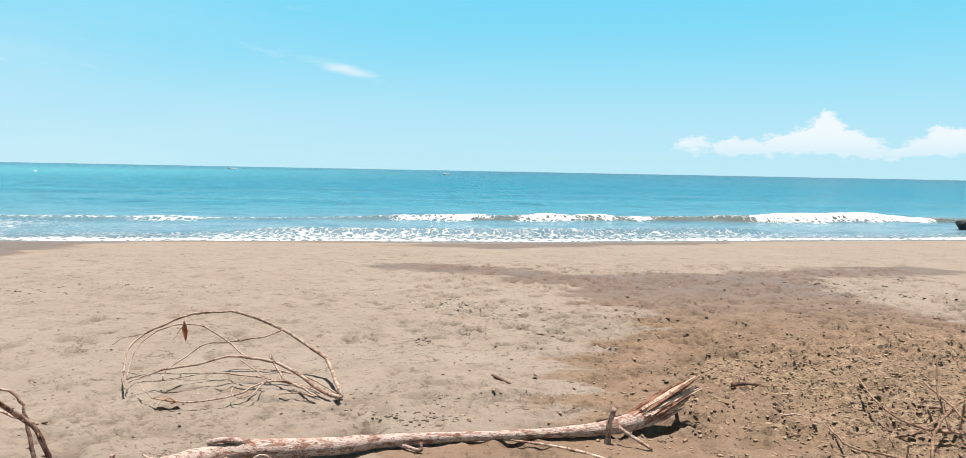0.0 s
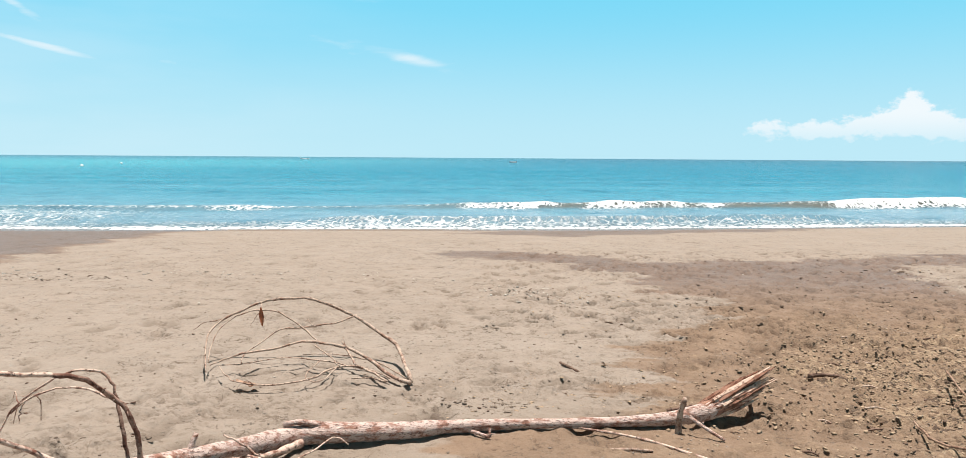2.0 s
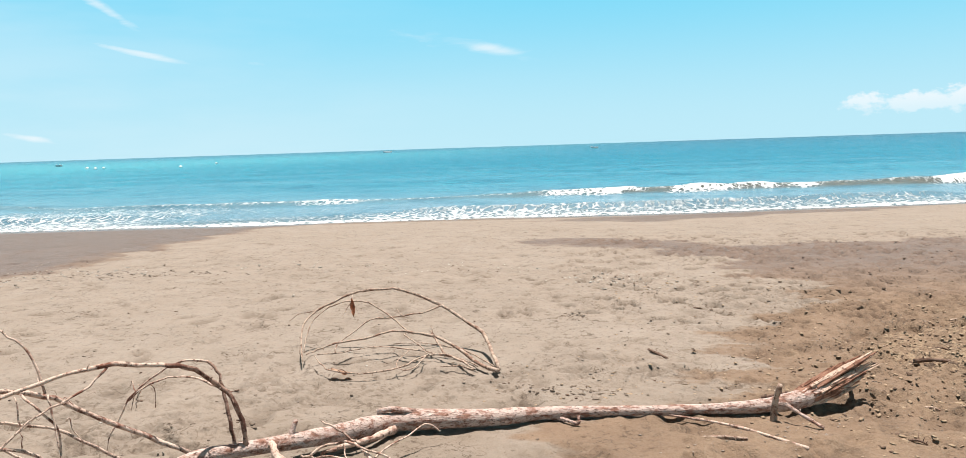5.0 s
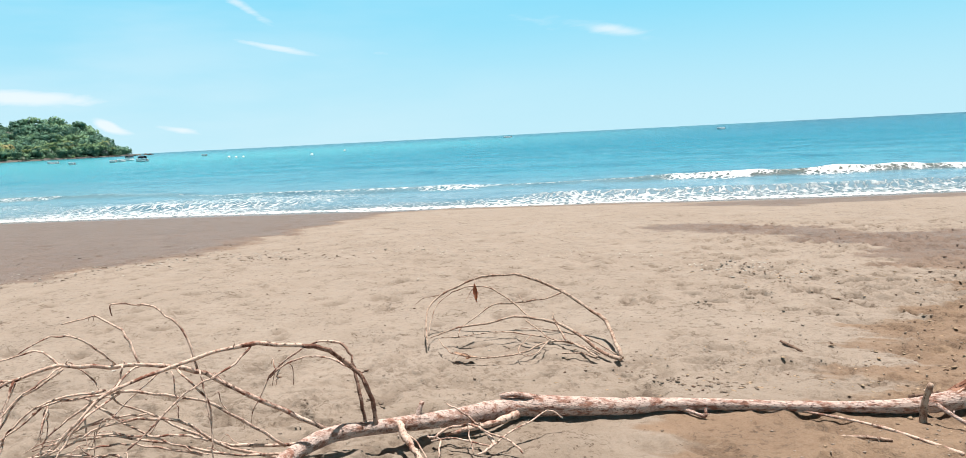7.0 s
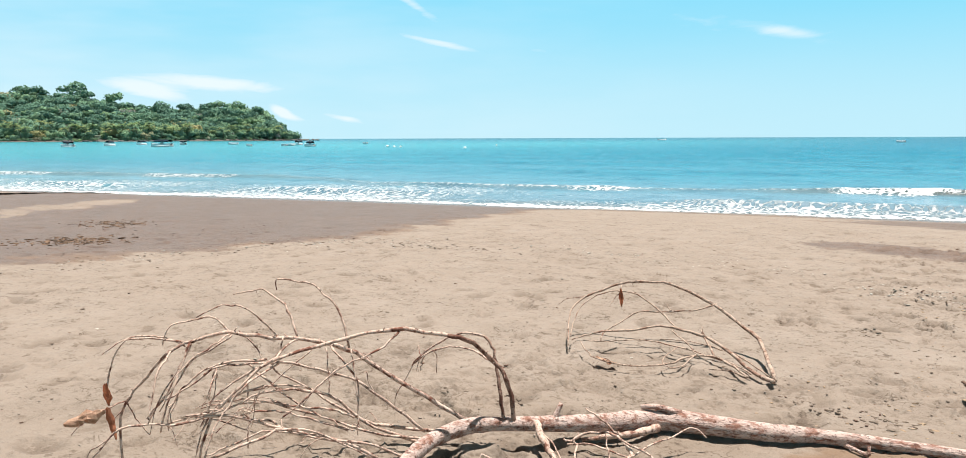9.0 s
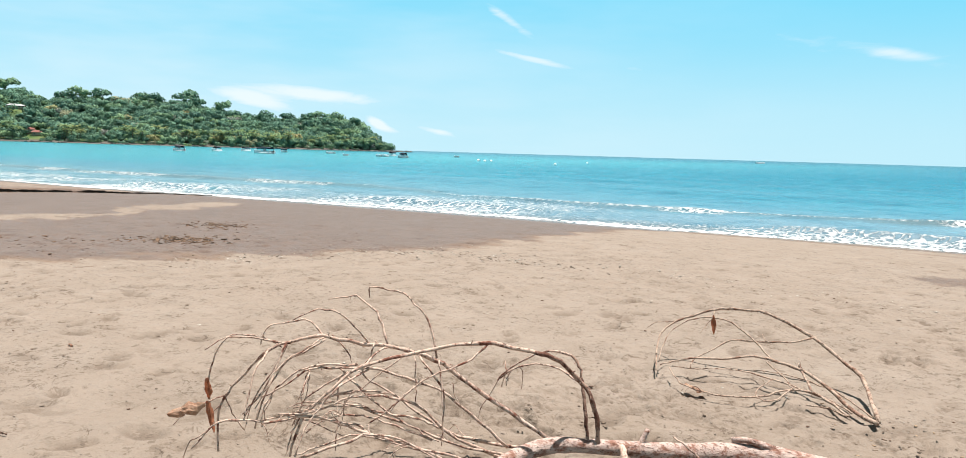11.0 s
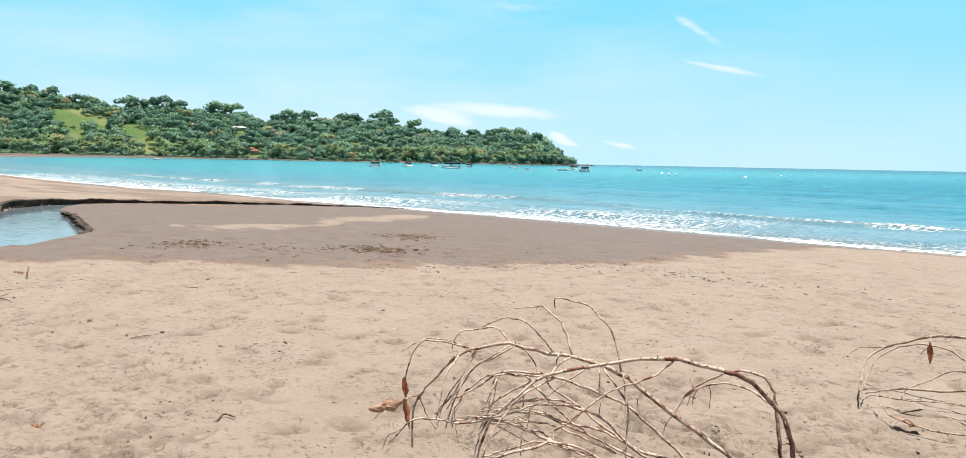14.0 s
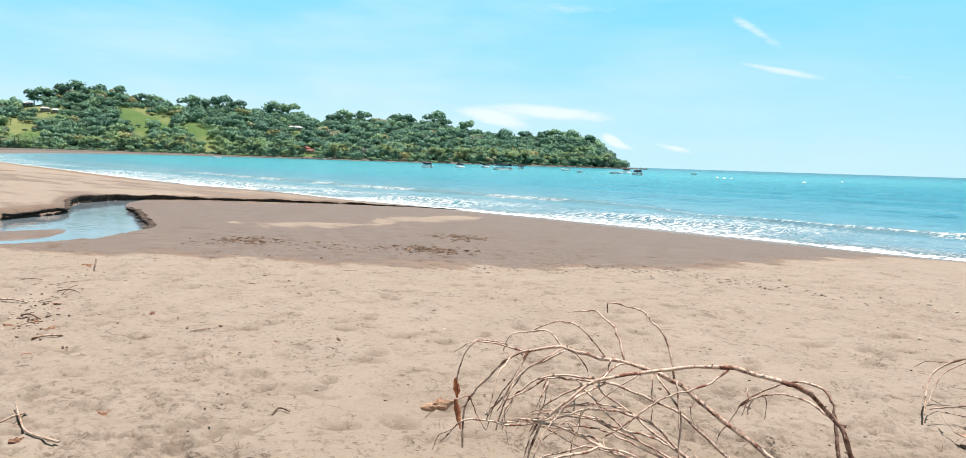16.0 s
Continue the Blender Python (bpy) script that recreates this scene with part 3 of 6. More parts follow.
def build_beach():
    angles = np.r_[np.arange(-38, 6, 0.15), np.arange(6, 98, 0.22), np.arange(98, 322, 4.0)]
    radii = np.r_[np.linspace(0.05, 2.4, 8), np.geomspace(2.5, 10, 380), np.geomspace(10.06, 62, 300), np.geomspace(63, 4600, 70)]
    x, y, quads = polar_grid(radii, angles)
    r = np.hypot(x, y)
    z = beach_level(x, y)
    d = (shore(x) - y) * 0.975
    bearing = np.degrees(np.arctan2(-x, y))
    detailed = ease(bearing, -38, -36) * ease(bearing, 97.5, 96) * ease(r, 2.1, 2.6)
    near = ease(r, 45, 12) * detailed
    dryland = ease(d, 0.5, 5)
    trampled = ease(inside(x, y, TRAMPLED) + 1.2 * (layered(x * 1.2, y * 1.2, 5) - 0.5), -0.5, 0.5)
    crusty = ease(inside(x, y, TRAMPLED) + 1.4 * (layered(x * 0.9, y * 0.9, 6) - 0.5), -2.6, -0.4) * ease(layered(x * 1.7, y * 1.7, 9, 3), 0.44, 0.6)
    trampled = np.maximum(trampled, 0.5 * crusty)
    # the beach's swells, then the hummocks that feet and tides leave
    z = z + dryland * (0.10 * (layered(x * 0.16, y * 0.16, 1, 3) - 0.5) * ease(r, 3, 9) + 0.03 * (layered(x * 0.8, y * 0.8, 2, 3) - 0.5))
    churn = layered(x * 1.1, y * 1.1, 8, 3)
    lumps = layered(x * 7.5, y * 7.5, 11, 4, 0.6) - 0.5
    z = z + near * dryland * lumps * (0.022 + 0.03 * ease(churn, 0.5, 0.7) + 0.022 * trampled) + near * trampled * 0.03 * (layered(x * 19, y * 19, 12, 2) - 0.5)
    # footprints
    rng = np.random.default_rng(4)
    prints = []
    for _ in range(900):
        a, q = math.radians(rng.uniform(-36, 95)), rng.uniform(2.6, 17) ** 1.0
        px, py = -math.sin(a) * q, math.cos(a) * q
        prints.append((px, py, rng.uniform(0.05, 0.09), rng.uniform(0.008, 0.022), rng.uniform(0, math.pi)))
    for _ in range(750):
        px, py = rng.uniform(0.6, 6.5), rng.uniform(3.6, 9.5)
        prints.append((px, py, rng.uniform(0.04, 0.08), rng.uniform(0.010, 0.024), rng.uniform(0, math.pi)))
    for _ in range(800):
        px, py = rng.uniform(-1.5, 6.5), rng.uniform(6.5, 14.0)
        prints.append((px, py, rng.uniform(0.03, 0.075), rng.uniform(0.022, 0.045), rng.uniform(0, math.pi)))
    tread_shade = np.zeros_like(z)
    unworn = z.copy()
    order = np.argsort(y)
    ys = y[order]
    for px, py, size, depth, turn in prints:
        i0, i1 = np.searchsorted(ys, [py - 0.34, py + 0.34])
        idx = order[i0:i1]
        idx = idx[np.abs(x[idx] - px) < 0.34]
        u, v = x[idx] - px, y[idx] - py
        s, c = math.sin(turn), math.cos(turn)
        q = np.hypot((u * c + v * s) / size, (v * c - u * s) / (size * 1.7))
        # the print's hollow is darkened in colour as well as pressed in
        tread_shade[idx] = np.maximum(tread_shade[idx], np.exp(-((q / 0.9) ** 4)) * min(1.0, depth / 0.028))
        z[idx] += depth * (-np.exp(-(q**4)) + 0.55 * np.exp(-(((q - 1.35) / 0.3) ** 2)))
    z = unworn + np.clip(z - unworn, -0.04, 0.035) * detailed
    tread_shade *= detailed
    # the thin broken crust: low ledges where feet and drying have lifted it
    broken_crust = np.clip(0.25 + 0.75 * ease(r, 6.5, 3.5) + trampled, 0, 1) * ease(layered(x * 0.55, y * 0.55, 14, 3), 0.36, 0.58) * dryland * ease(r, 16, 9) * detailed
    for size, step, level, width, seed in ((2.6, 0.024, 0.52, 0.010, 15), (5.5, 0.020, 0.55, 0.018, 16), (10.0, 0.015, 0.57, 0.03, 18)):
        flaky = layered(x * size, y * size, seed, 4, 0.55)
        z = z + step * (1 - 0.6 * trampled) * broken_crust * (ease(flaky, level - width, level + width) - 0.4)
        # ledge edges darkened in colour, standing for their shaded steps
        tread_shade = np.maximum(tread_shade, 1.1 * broken_crust * np.exp(-(((flaky - level + width) / (1.3 * width)) ** 2)) * ease(layered(x * 4, y * 4, seed + 4, 2), 0.4, 0.6))
    # the stream's channel, cut into the beach under a small bank
    cut = inside(x, y, CHANNEL) + 0.18 * (layered(x * 0.9, y * 0.9, 21) - 0.5)
    isle = inside(x, y, ISLAND) + 0.3 * (layered(x * 0.9, y * 0.9, 22) - 0.5)
    bar = np.where(isle > -0.6, ease(isle, 0.0, 0.4), 0)
    beyond = inside(x, y, BANK + [(-60, 14), (-90, -60), (-14.5, -60)])
    z = np.where(cut > -0.6, z * (1 - ease(cut, -0.12, 0.2)) + ease(cut, -0.12, 0.2) * (-0.19 + 0.12 * bar), z)
    lip = ease(beyond, -0.02, 0.16) * ease(beyond, 9, 2) * ease(y, 14.5, 9) * ease(r, 60, 45)
    z = z + 0.13 * lip
    # where the sand is wet
    ragged = 2.6 * (layered(x * 0.32, y * 1.3, 31, 5, 0.6) - 0.5) + 1.5 * (layered(x * 2.0, y * 2.0, 32, 5, 0.6) - 0.5)
    fringe = 0.8 * (layered((x + y) * 0.25, (y - 0.3 * x) * 2.6, 37, 4, 0.6) - 0.5)
    wet = 0.95 * ease(inside(x, y, WET_LEFT) + ragged * 0.55 + fringe, -0.65, 0.45)
    comb = 1.3 * (layered(x * 0.5, y * 3.2, 36, 4, 0.6) - 0.5)
    wet = np.maximum(wet, 0.80 * ease(inside(x, y, WET_RIGHT) + ragged * 0.35 + comb, -0.2, 0.4))
    wet = np.maximum(wet, 0.75 * ease(inside(x, y, WET_STREAK) + ragged, -0.3, 0.6))
    sheen = ease(inside(x, y, WET_LEFT) + ragged * 0.7, -0.7, 0.6)
    sheen = np.maximum(sheen, ease(x, -150, -240))
    sheen = np.maximum(sheen, 0.85 * ease(y, 7, 10.5) * ease(x, -6, -2))
    for spot in DRY_SPOTS:
        wet *= 1 - 0.6 * ease(inside(x, y, spot) + ragged * 0.6, -0.3, 0.5)
    wet = np.maximum(wet, ease(d + 0.5 * ragged - 1.6 * ease(x, -15, -35), 2.2, 0.8))
    wet = np.maximum(wet, 0.8 * ease(x, -180, -260))
    wet = np.maximum(wet, ease(np.abs(beyond - 0.05), 0.45, 0.1) * ease(y, 14.5, 10) * 1.2)
    streaks = ease(layered(x * 0.12 + y * 0.2, (y * 0.95 - x * 0.3) * 0.9, 35, 4, 0.6), 0.44, 0.6)
    wet = np.maximum(wet, (0.30 + 0.3 * streaks) * ease(beyond, -0.2, 0.0) * ease(x, -8, -14))
    sheen = np.maximum(sheen, 0.85 * ease(beyond, -0.2, 0.3))
    wet = np.maximum(wet, ease(cut, -0.5, 0.0))
    # darker, more broken sand towards the camera, for view-angle and lens falloff
    near_camera = ease(r + 1.6 * (layered(x * 0.7, y * 0.7, 38, 4) - 0.5), 5.8, 2.8) * (0.25 + 0.75 * ease(y, 0.9, 2.4))
    GROUND.update(radii=radii, angles=angles, z=z.reshape(len(radii), len(angles)))
    x[: len(angles)] = y[: len(angles)] = 0.0
    return tagged(sheet("ground", np.stack([x, y, z], -1), quads, SAND, {"wet": wet, "rough": trampled, "inland": d, "tread_shade": tread_shade, "sheen": sheen, "near_camera": near_camera}), "brown tropical beach sand, dry and trampled, darker where damp", "sand", kind="structure")


ground = build_beach()
water_edge = sheet("water", np.array([(px, py, -0.115) for px, py in CHANNEL]), np.arange(len(CHANNEL))[None, :], STREAM, smooth=False)


def build_bank(line, height):
    """The low wall of wet sand that the stream has cut, its shade put into the colour, ragged along its lip."""
    legs = np.r_[0, np.cumsum(np.hypot(*np.diff(np.array(line), axis=0).T))]
    at = np.linspace(0, legs[-1], 260)
    line = np.stack([np.interp(at, legs, [q[0] for q in line]), np.interp(at, legs, [q[1] for q in line]), 0 * at], -1)
    rng = np.random.default_rng(17)
    ahead = np.gradient(line, axis=0)
    out = np.stack([ahead[:, 1], -ahead[:, 0]], -1)
    out /= np.linalg.norm(out, axis=1)[:, None] + 1e-9
    out *= np.sign((out * -line[:, :2]).sum(1))[:, None]
    fade = np.interp(np.linspace(0, 1, 260), [0, 0.15, 0.19, 0.25, 0.5, 0.8, 1.0], [0.35, 0.35, 0.85, 1.05, 0.6, 0.3, 0.16]) * height
    rag = np.convolve(rng.normal(0, 1, 280), np.ones(5) / 5, "same")[:260] * 0.09
    top = beach_level(line[:, 0], line[:, 1]) + 0.14 * fade + 0.5 * rag * height
    rows = []
    for off, drop in ((-0.02, 0.012), (0.08, 0.01), (0.11, -0.02), (0.04, -0.06), (0.03, -0.11), (0.06, -0.17), (0.10, -0.24)):
        wob = rng.normal(0, 0.02, 260)
        rows.append(np.column_stack([line[:, :2] + out * (off + rag + wob)[:, None], top + drop * np.maximum(fade, 0.25)]))
    n, m = len(rows), 260
    i, j = np.meshgrid(np.arange(n - 1), np.arange(m - 1), indexing="ij")
    quads = np.stack([i * m + j, i * m + j + 1, (i + 1) * m + j + 1, (i + 1) * m + j], -1).reshape(-1, 4)
    return tagged(sheet("bank", np.vstack(rows), quads, SHADED_BANK_SAND), "low undercut bank of wet sand along the stream, shade in its colour", "bank", kind="structure")


build_bank(BANK[1:], 1.0)
build_bank([(-22.6, 1.8), (-20.8, 1.92), (-18.8, 1.88), (-16.9, 1.82), (-16.2, 1.55)], 0.45)
tagged(water_edge, "shallow blue stream crossing the beach under a low sand bank", "stream", kind="structure")


# ---- sea ----
def build_sea():
    angles = np.arange(-62, 106, 0.25)
    radii = np.r_[np.geomspace(15, 120, 380), np.geomspace(121, 4700, 170)]
    m = len(angles)
    x, y, quads = polar_grid(radii, angles)
    quads = quads[(np.arange(len(quads)) % m) < m - 1]
    off = (y - shore(x)) * 0.975
    # breaking waves: crest line, height and foam vary along the shore
    crest = 8.6 + 1.9 * ease(x, -18, -4) - 1.0 * ease(x, 4, 14) + 3.8 * ease(x, -24, -34) + 1.0 * (layered(x * 0.06, x * 0 + 3.0, 41, 4) - 0.5) * 2
    along = layered(x * 0.17, x * 0 + 1.0, 42, 4)
    tall = (0.20 + 0.26 * ease(along, 0.3, 0.65)) * (0.3 + 0.7 * np.maximum(ease(x, -12, -2), 0.12 * ease(x, -28, -36))) * ease(x, -130, -70)
    s = off - crest
    wave = tall * np.where(s > 0, np.exp(-((s / 2.1) ** 2)), np.exp(-((s / 0.7) ** 2)))
    crest2 = 3.6 + 1.4 * (layered(x * 0.07, x * 0 + 8.0, 45, 3) - 0.5) * 2
    s2 = off - crest2
    along2 = layered(x * 0.16, x * 0 + 5.0, 46, 4)
    wave = wave + 0.20 * ease(along2, 0.35, 0.7) * np.where(s2 > 0, np.exp(-((s2 / 1.2) ** 2)), np.exp(-((s2 / 0.45) ** 2)))
    swell = 0.10 * np.sin(off * 0.42 + 3 * layered(x * 0.03, y * 0.03, 50)) * ease(off, 14, 24) * ease(off, 220, 90)
    chop = 0.10 * (layered(x * 0.55, y * 0.8, 51, 4) - 0.5) * ease(off, 1, 7) * ease(off, 160, 60)
    swash = 0.05 * (layered(x * 0.3, y * 0 + 2.0, 52, 3) - 0.5)
    z = SEA + 0.012 + wave + swell + chop + swash * ease(off, 6, 1)
    # white water
    rag = layered(x * 0.9, y * 0.9, 60, 5, 0.6)
    runs = np.maximum(np.maximum(ease(x, -6.6, -5.0) * ease(x, 8.0, 6.2), ease(x, 10.4, 11.8)), 0.55 * ease(x, -17, -15) * ease(x, -11.5, -13))
    broken = runs * ease(along + 0.5 * (rag - 0.5), 0.22, 0.42)
    foam = 0.95 * broken * ease(s, -0.7 - 1.8 * rag, -0.4) * ease(s, 0.7, 0.2)
    patchy = ease(layered(x * 0.3, x * 0 + 4.0, 49, 4), 0.47, 0.56) * ease(x, -30, -38) * ease(x, -125, -85)
    foam = np.maximum(foam, 0.36 * patchy * ease(s, -1.0 - 1.2 * rag, -0.5) * ease(s, 0.3, 0.0))
    foam = np.maximum(foam, (0.22 + 0.3 * along) * (0.3 + 0.7 * ease(x, -34, -20)) * ease(s, 0.35, 0.0) * ease(s, -0.5, -0.1))
    near = 0.14 + (0.36 - 0.2 * ease(x, -8, 0)) * ease(along2 + 0.2 * (rag - 0.5), 0.34, 0.64)
    foam = np.maximum(foam, near * ease(off, 4.0 + 1.4 * (rag - 0.5), 1.6))
    wide = (0.13 + 0.22 * ease(along2, 0.3, 0.6)) * ease(off, 10.5, 5.0) * ease(x, -6, -22)
    foam = np.maximum(foam, wide)
    foam = np.maximum(foam, 0.7 * ease(off - 1.0 * (layered(x * 0.4, y * 0.1, 63) - 0.4), 0.8, 0.3))
    foam = np.maximum(foam, 0.06 * ease(off, 12, 5))
    foam = foam * (0.55 + 0.45 * ease(x, -130, -45)) * ease(x, -420, -160)
    murk = 0.9 * ease(s, -1.5, -0.6) * ease(s, 1.0, 0.0) * (0.25 + 0.75 * np.maximum(ease(x, -12, 0), 0.15 * ease(x, -28, -36)))
    murk = np.maximum(murk, 0.45 * ease(off, 2.5, 0.2))
    depth = np.log10(np.maximum(off, 0) + 1) / 3.6
    live = (off > -3)[quads].any(1)
    used = np.unique(quads[live])
    back_to = np.full(len(x), -1)
    back_to[used] = np.arange(len(used))
    pts = np.stack([x, y, z], -1)[used]
    ob = sheet("sea", pts, back_to[quads[live]], SEA_WATER, {"foam": foam[used], "offshore": depth[used], "murk": murk[used], "bay": (ease(x, 5, -170) * ease(off, 14, 40))[used], "shoal": ease(x, -12, -55)[used]})
    return tagged(ob, "turquoise sea with low breaking waves and white foam", "sea", kind="structure")


sea = build_sea()

# ---- wooded headland ----
RIDGE_AZ = [49.3, 50.1, 50.6, 51.4, 52.2, 53.4, 54.5, 56.4, 57.9, 59.3, 61.0, 62.4, 64.0, 66.0, 68.7, 70.5, 72.4, 73.5, 74.7, 76.8, 79.1, 81.0, 83.0, 84.9, 86.2, 88.7, 90.0, 92.0, 94.0, 104.0]
RIDGE_UP = [0.006, 0.014, 0.023, 0.034, 0.040, 0.045, 0.046, 0.042, 0.041, 0.041, 0.046, 0.050, 0.058, 0.057, 0.056, 0.058, 0.051, 0.055, 0.062, 0.063, 0.066, 0.064, 0.064, 0.068, 0.075, 0.078, 0.068, 0.058, 0.056, 0.05]
SHORE_AZ = [48.0, 50.0, 59.5, 69.0, 78.0, 82.0, 86.0, 90.0, 93.0, 97.0, 104.0]
SHORE_R = [890, 880, 800, 800, 835, 800, 725, 500, 360, 330, 330]
FOOT_R = [893, 888, 810, 812, 870, 880, 880, 870, 850, 830, 830]


def foot(az):
    return np.interp(az, SHORE_AZ, FOOT_R)


def ridge(az):
    return foot(az) + np.interp(az, [49, 52, 58, 70, 104], [18, 70, 120, 170, 190])


def hill_level(az, r):
    r0, f, top = np.interp(az, SHORE_AZ, SHORE_R), foot(az), ridge(az)
    peak = np.maximum(np.interp(az, RIDGE_AZ, RIDGE_UP) * top - 11.0, 0.2)
    t = (r - f) / (top - f)
    up = np.where(t < 1, 1.7 + (peak - 1.7) * ease(t * 0.92 + 0.04, 0, 1) ** 0.85, peak * ease(t, 3.2, 1))
    up = np.where(t < 0, np.interp((r - r0) / np.maximum(f - r0, 1), [-1, 0, 1], [-2.0, 0.1, 1.8]), up)
    return SEA + up


# grassy clearings on the hillside and gaps that keep the houses in sight, fitted to the camera's view, as azimuth and
# elevation in degrees from the beach
MEADOWS = [[(86.3, 3.1), (85.2, 3.1), (84.2, 2.85), (83.9, 2.5), (84.5, 2.1), (84.1, 0.95), (84.9, 1.2), (85.7, 2.05)], [(83.9, 2.7), (82.9, 2.75), (82.9, 1.7), (83.8, 1.65)],
           [(82.2, 2.2), (81.2, 2.45), (80.2, 1.75), (80.05, 0.45), (80.8, 0.35), (80.9, 1.25), (81.9, 1.65)], [(93.0, 2.0), (91.6, 1.85), (90.8, 1.1), (91.4, 0.8), (93.0, 0.8)],
           [(92.1, 3.4), (90.9, 3.4), (90.9, 2.75), (92.1, 2.7)], [(91.1, 2.85), (89.6, 2.8), (89.6, 2.2), (91.1, 2.25)], [(75.0, 2.3), (73.8, 2.3), (73.8, 1.85), (75.0, 1.85)], [(73.8, 0.8), (72.8, 0.8), (72.8, 0.1), (73.8, 0.1)]]


def build_hill():
    az = np.arange(48.6, 104, 0.22)
    t = np.r_[np.linspace(-0.3, 0, 3), np.linspace(0.05, 1, 8)]
    rows = []
    r0, f, top = np.interp(az, SHORE_AZ, SHORE_R), foot(az), ridge(az)
    for k in t:
        rows.append(r0 + (f - r0) * k)
    for k in np.linspace(0.05, 3.0, 40):
        rows.append(f + (top - f) * k)
    r = np.array(rows)
    a = np.broadcast_to(az, r.shape)
    z = hill_level(a, r)
    x, y = -np.sin(np.radians(a)) * r, np.cos(np.radians(a)) * r
    z = z + 4.0 * (layered(x * 0.02, y * 0.02, 71) - 0.5) * ease(r - f, 5, 40)
    n, m = r.shape
    i, j = np.meshgrid(np.arange(n - 1), np.arange(m - 1), indexing="ij")
    quads = np.stack([i * m + j, i * m + j + 1, (i + 1) * m + j + 1, (i + 1) * m + j], -1).reshape(-1, 4)
    low = ease(r - f, 10, -4)
    up = np.degrees(np.arctan2(z - 1.5, r)).ravel()
    grass = np.max([ease(inside(a.ravel(), up, m), -0.35, -0.1) for m in MEADOWS], axis=0)
    ob = sheet("hill", np.stack([x, y, z], -1).reshape(-1, 3), quads, HILL, {"beach": low, "meadow": grass})
    return tagged(ob, "green headland hill with grassy clearings above a narrow beach", "hill", kind="structure")


hill = build_hill()


def spot(az, r):
    """A place on the headland from azimuth and distance."""
    a = math.radians(az)
    return Vector((-math.sin(a) * r, math.cos(a) * r, float(hill_level(np.array(az), np.array(r)))))


def crown_shape(rng, leaves, size, flat=0.75, lobes=7, wide=0.42):
    """A rough crown: many small leaf blades round a few boughs, with gaps between them; each blade takes its light from its bough."""
    boughs = [(rng.normal(0, wide, 3) * (1, 1, 0.5), rng.uniform(0.34, 0.62)) for _ in range(lobes)]
    v, f, n_out = [], [], []
    for k in range(leaves):
        c, q = boughs[k % lobes]
        d = rng.normal(0, 1, 3)
        d[2] = abs(d[2]) * 0.9 - 0.3
        d /= np.linalg.norm(d)
        p = c + d * q * rng.uniform(0.82, 1.06)
        n = d + rng.normal(0, 0.3, 3)
        n /= np.linalg.norm(n)
        u = np.cross(n, rng.normal(0, 1, 3))
        u /= np.linalg.norm(u)
        w2 = np.cross(n, u)
        s = size * rng.uniform(0.5, 1.3)
        i = len(v)
        long, broad = s * rng.uniform(1.0, 1.7), s * rng.uniform(0.6, 1.0)
        v += [p + u * long - n * s * rng.uniform(0, 0.4), p + w2 * broad, p - u * long - n * s * rng.uniform(0, 0.4), p - w2 * broad]
        f.append((i, i + 1, i + 2, i + 3))
        soft = d * 0.8 + n * 0.35
        n_out += [soft / np.linalg.norm(soft)] * 4
    return np.array(v) * (1, 1, flat), np.array(f), np.array(n_out)


def uphill(az, elev):
    """The distance at which the hillside is seen from the beach at this elevation."""
    r = np.linspace(foot(az), ridge(az), 200)
    up = np.degrees(np.arctan2(hill_level(np.full(200, az), r) - 1.5, r))
    return float(r[min(np.searchsorted(up, elev), 199)])


def cleared(az, r, height):
    base = float(hill_level(np.array(az), np.array(r))) - 1.5
    e = np.degrees(np.arctan2(base + np.array([0.3, 0.55, 0.8, 1.0]) * height, r))
    return any((inside(np.full(4, az), e, m) > 0.02).any() for m in MEADOWS)


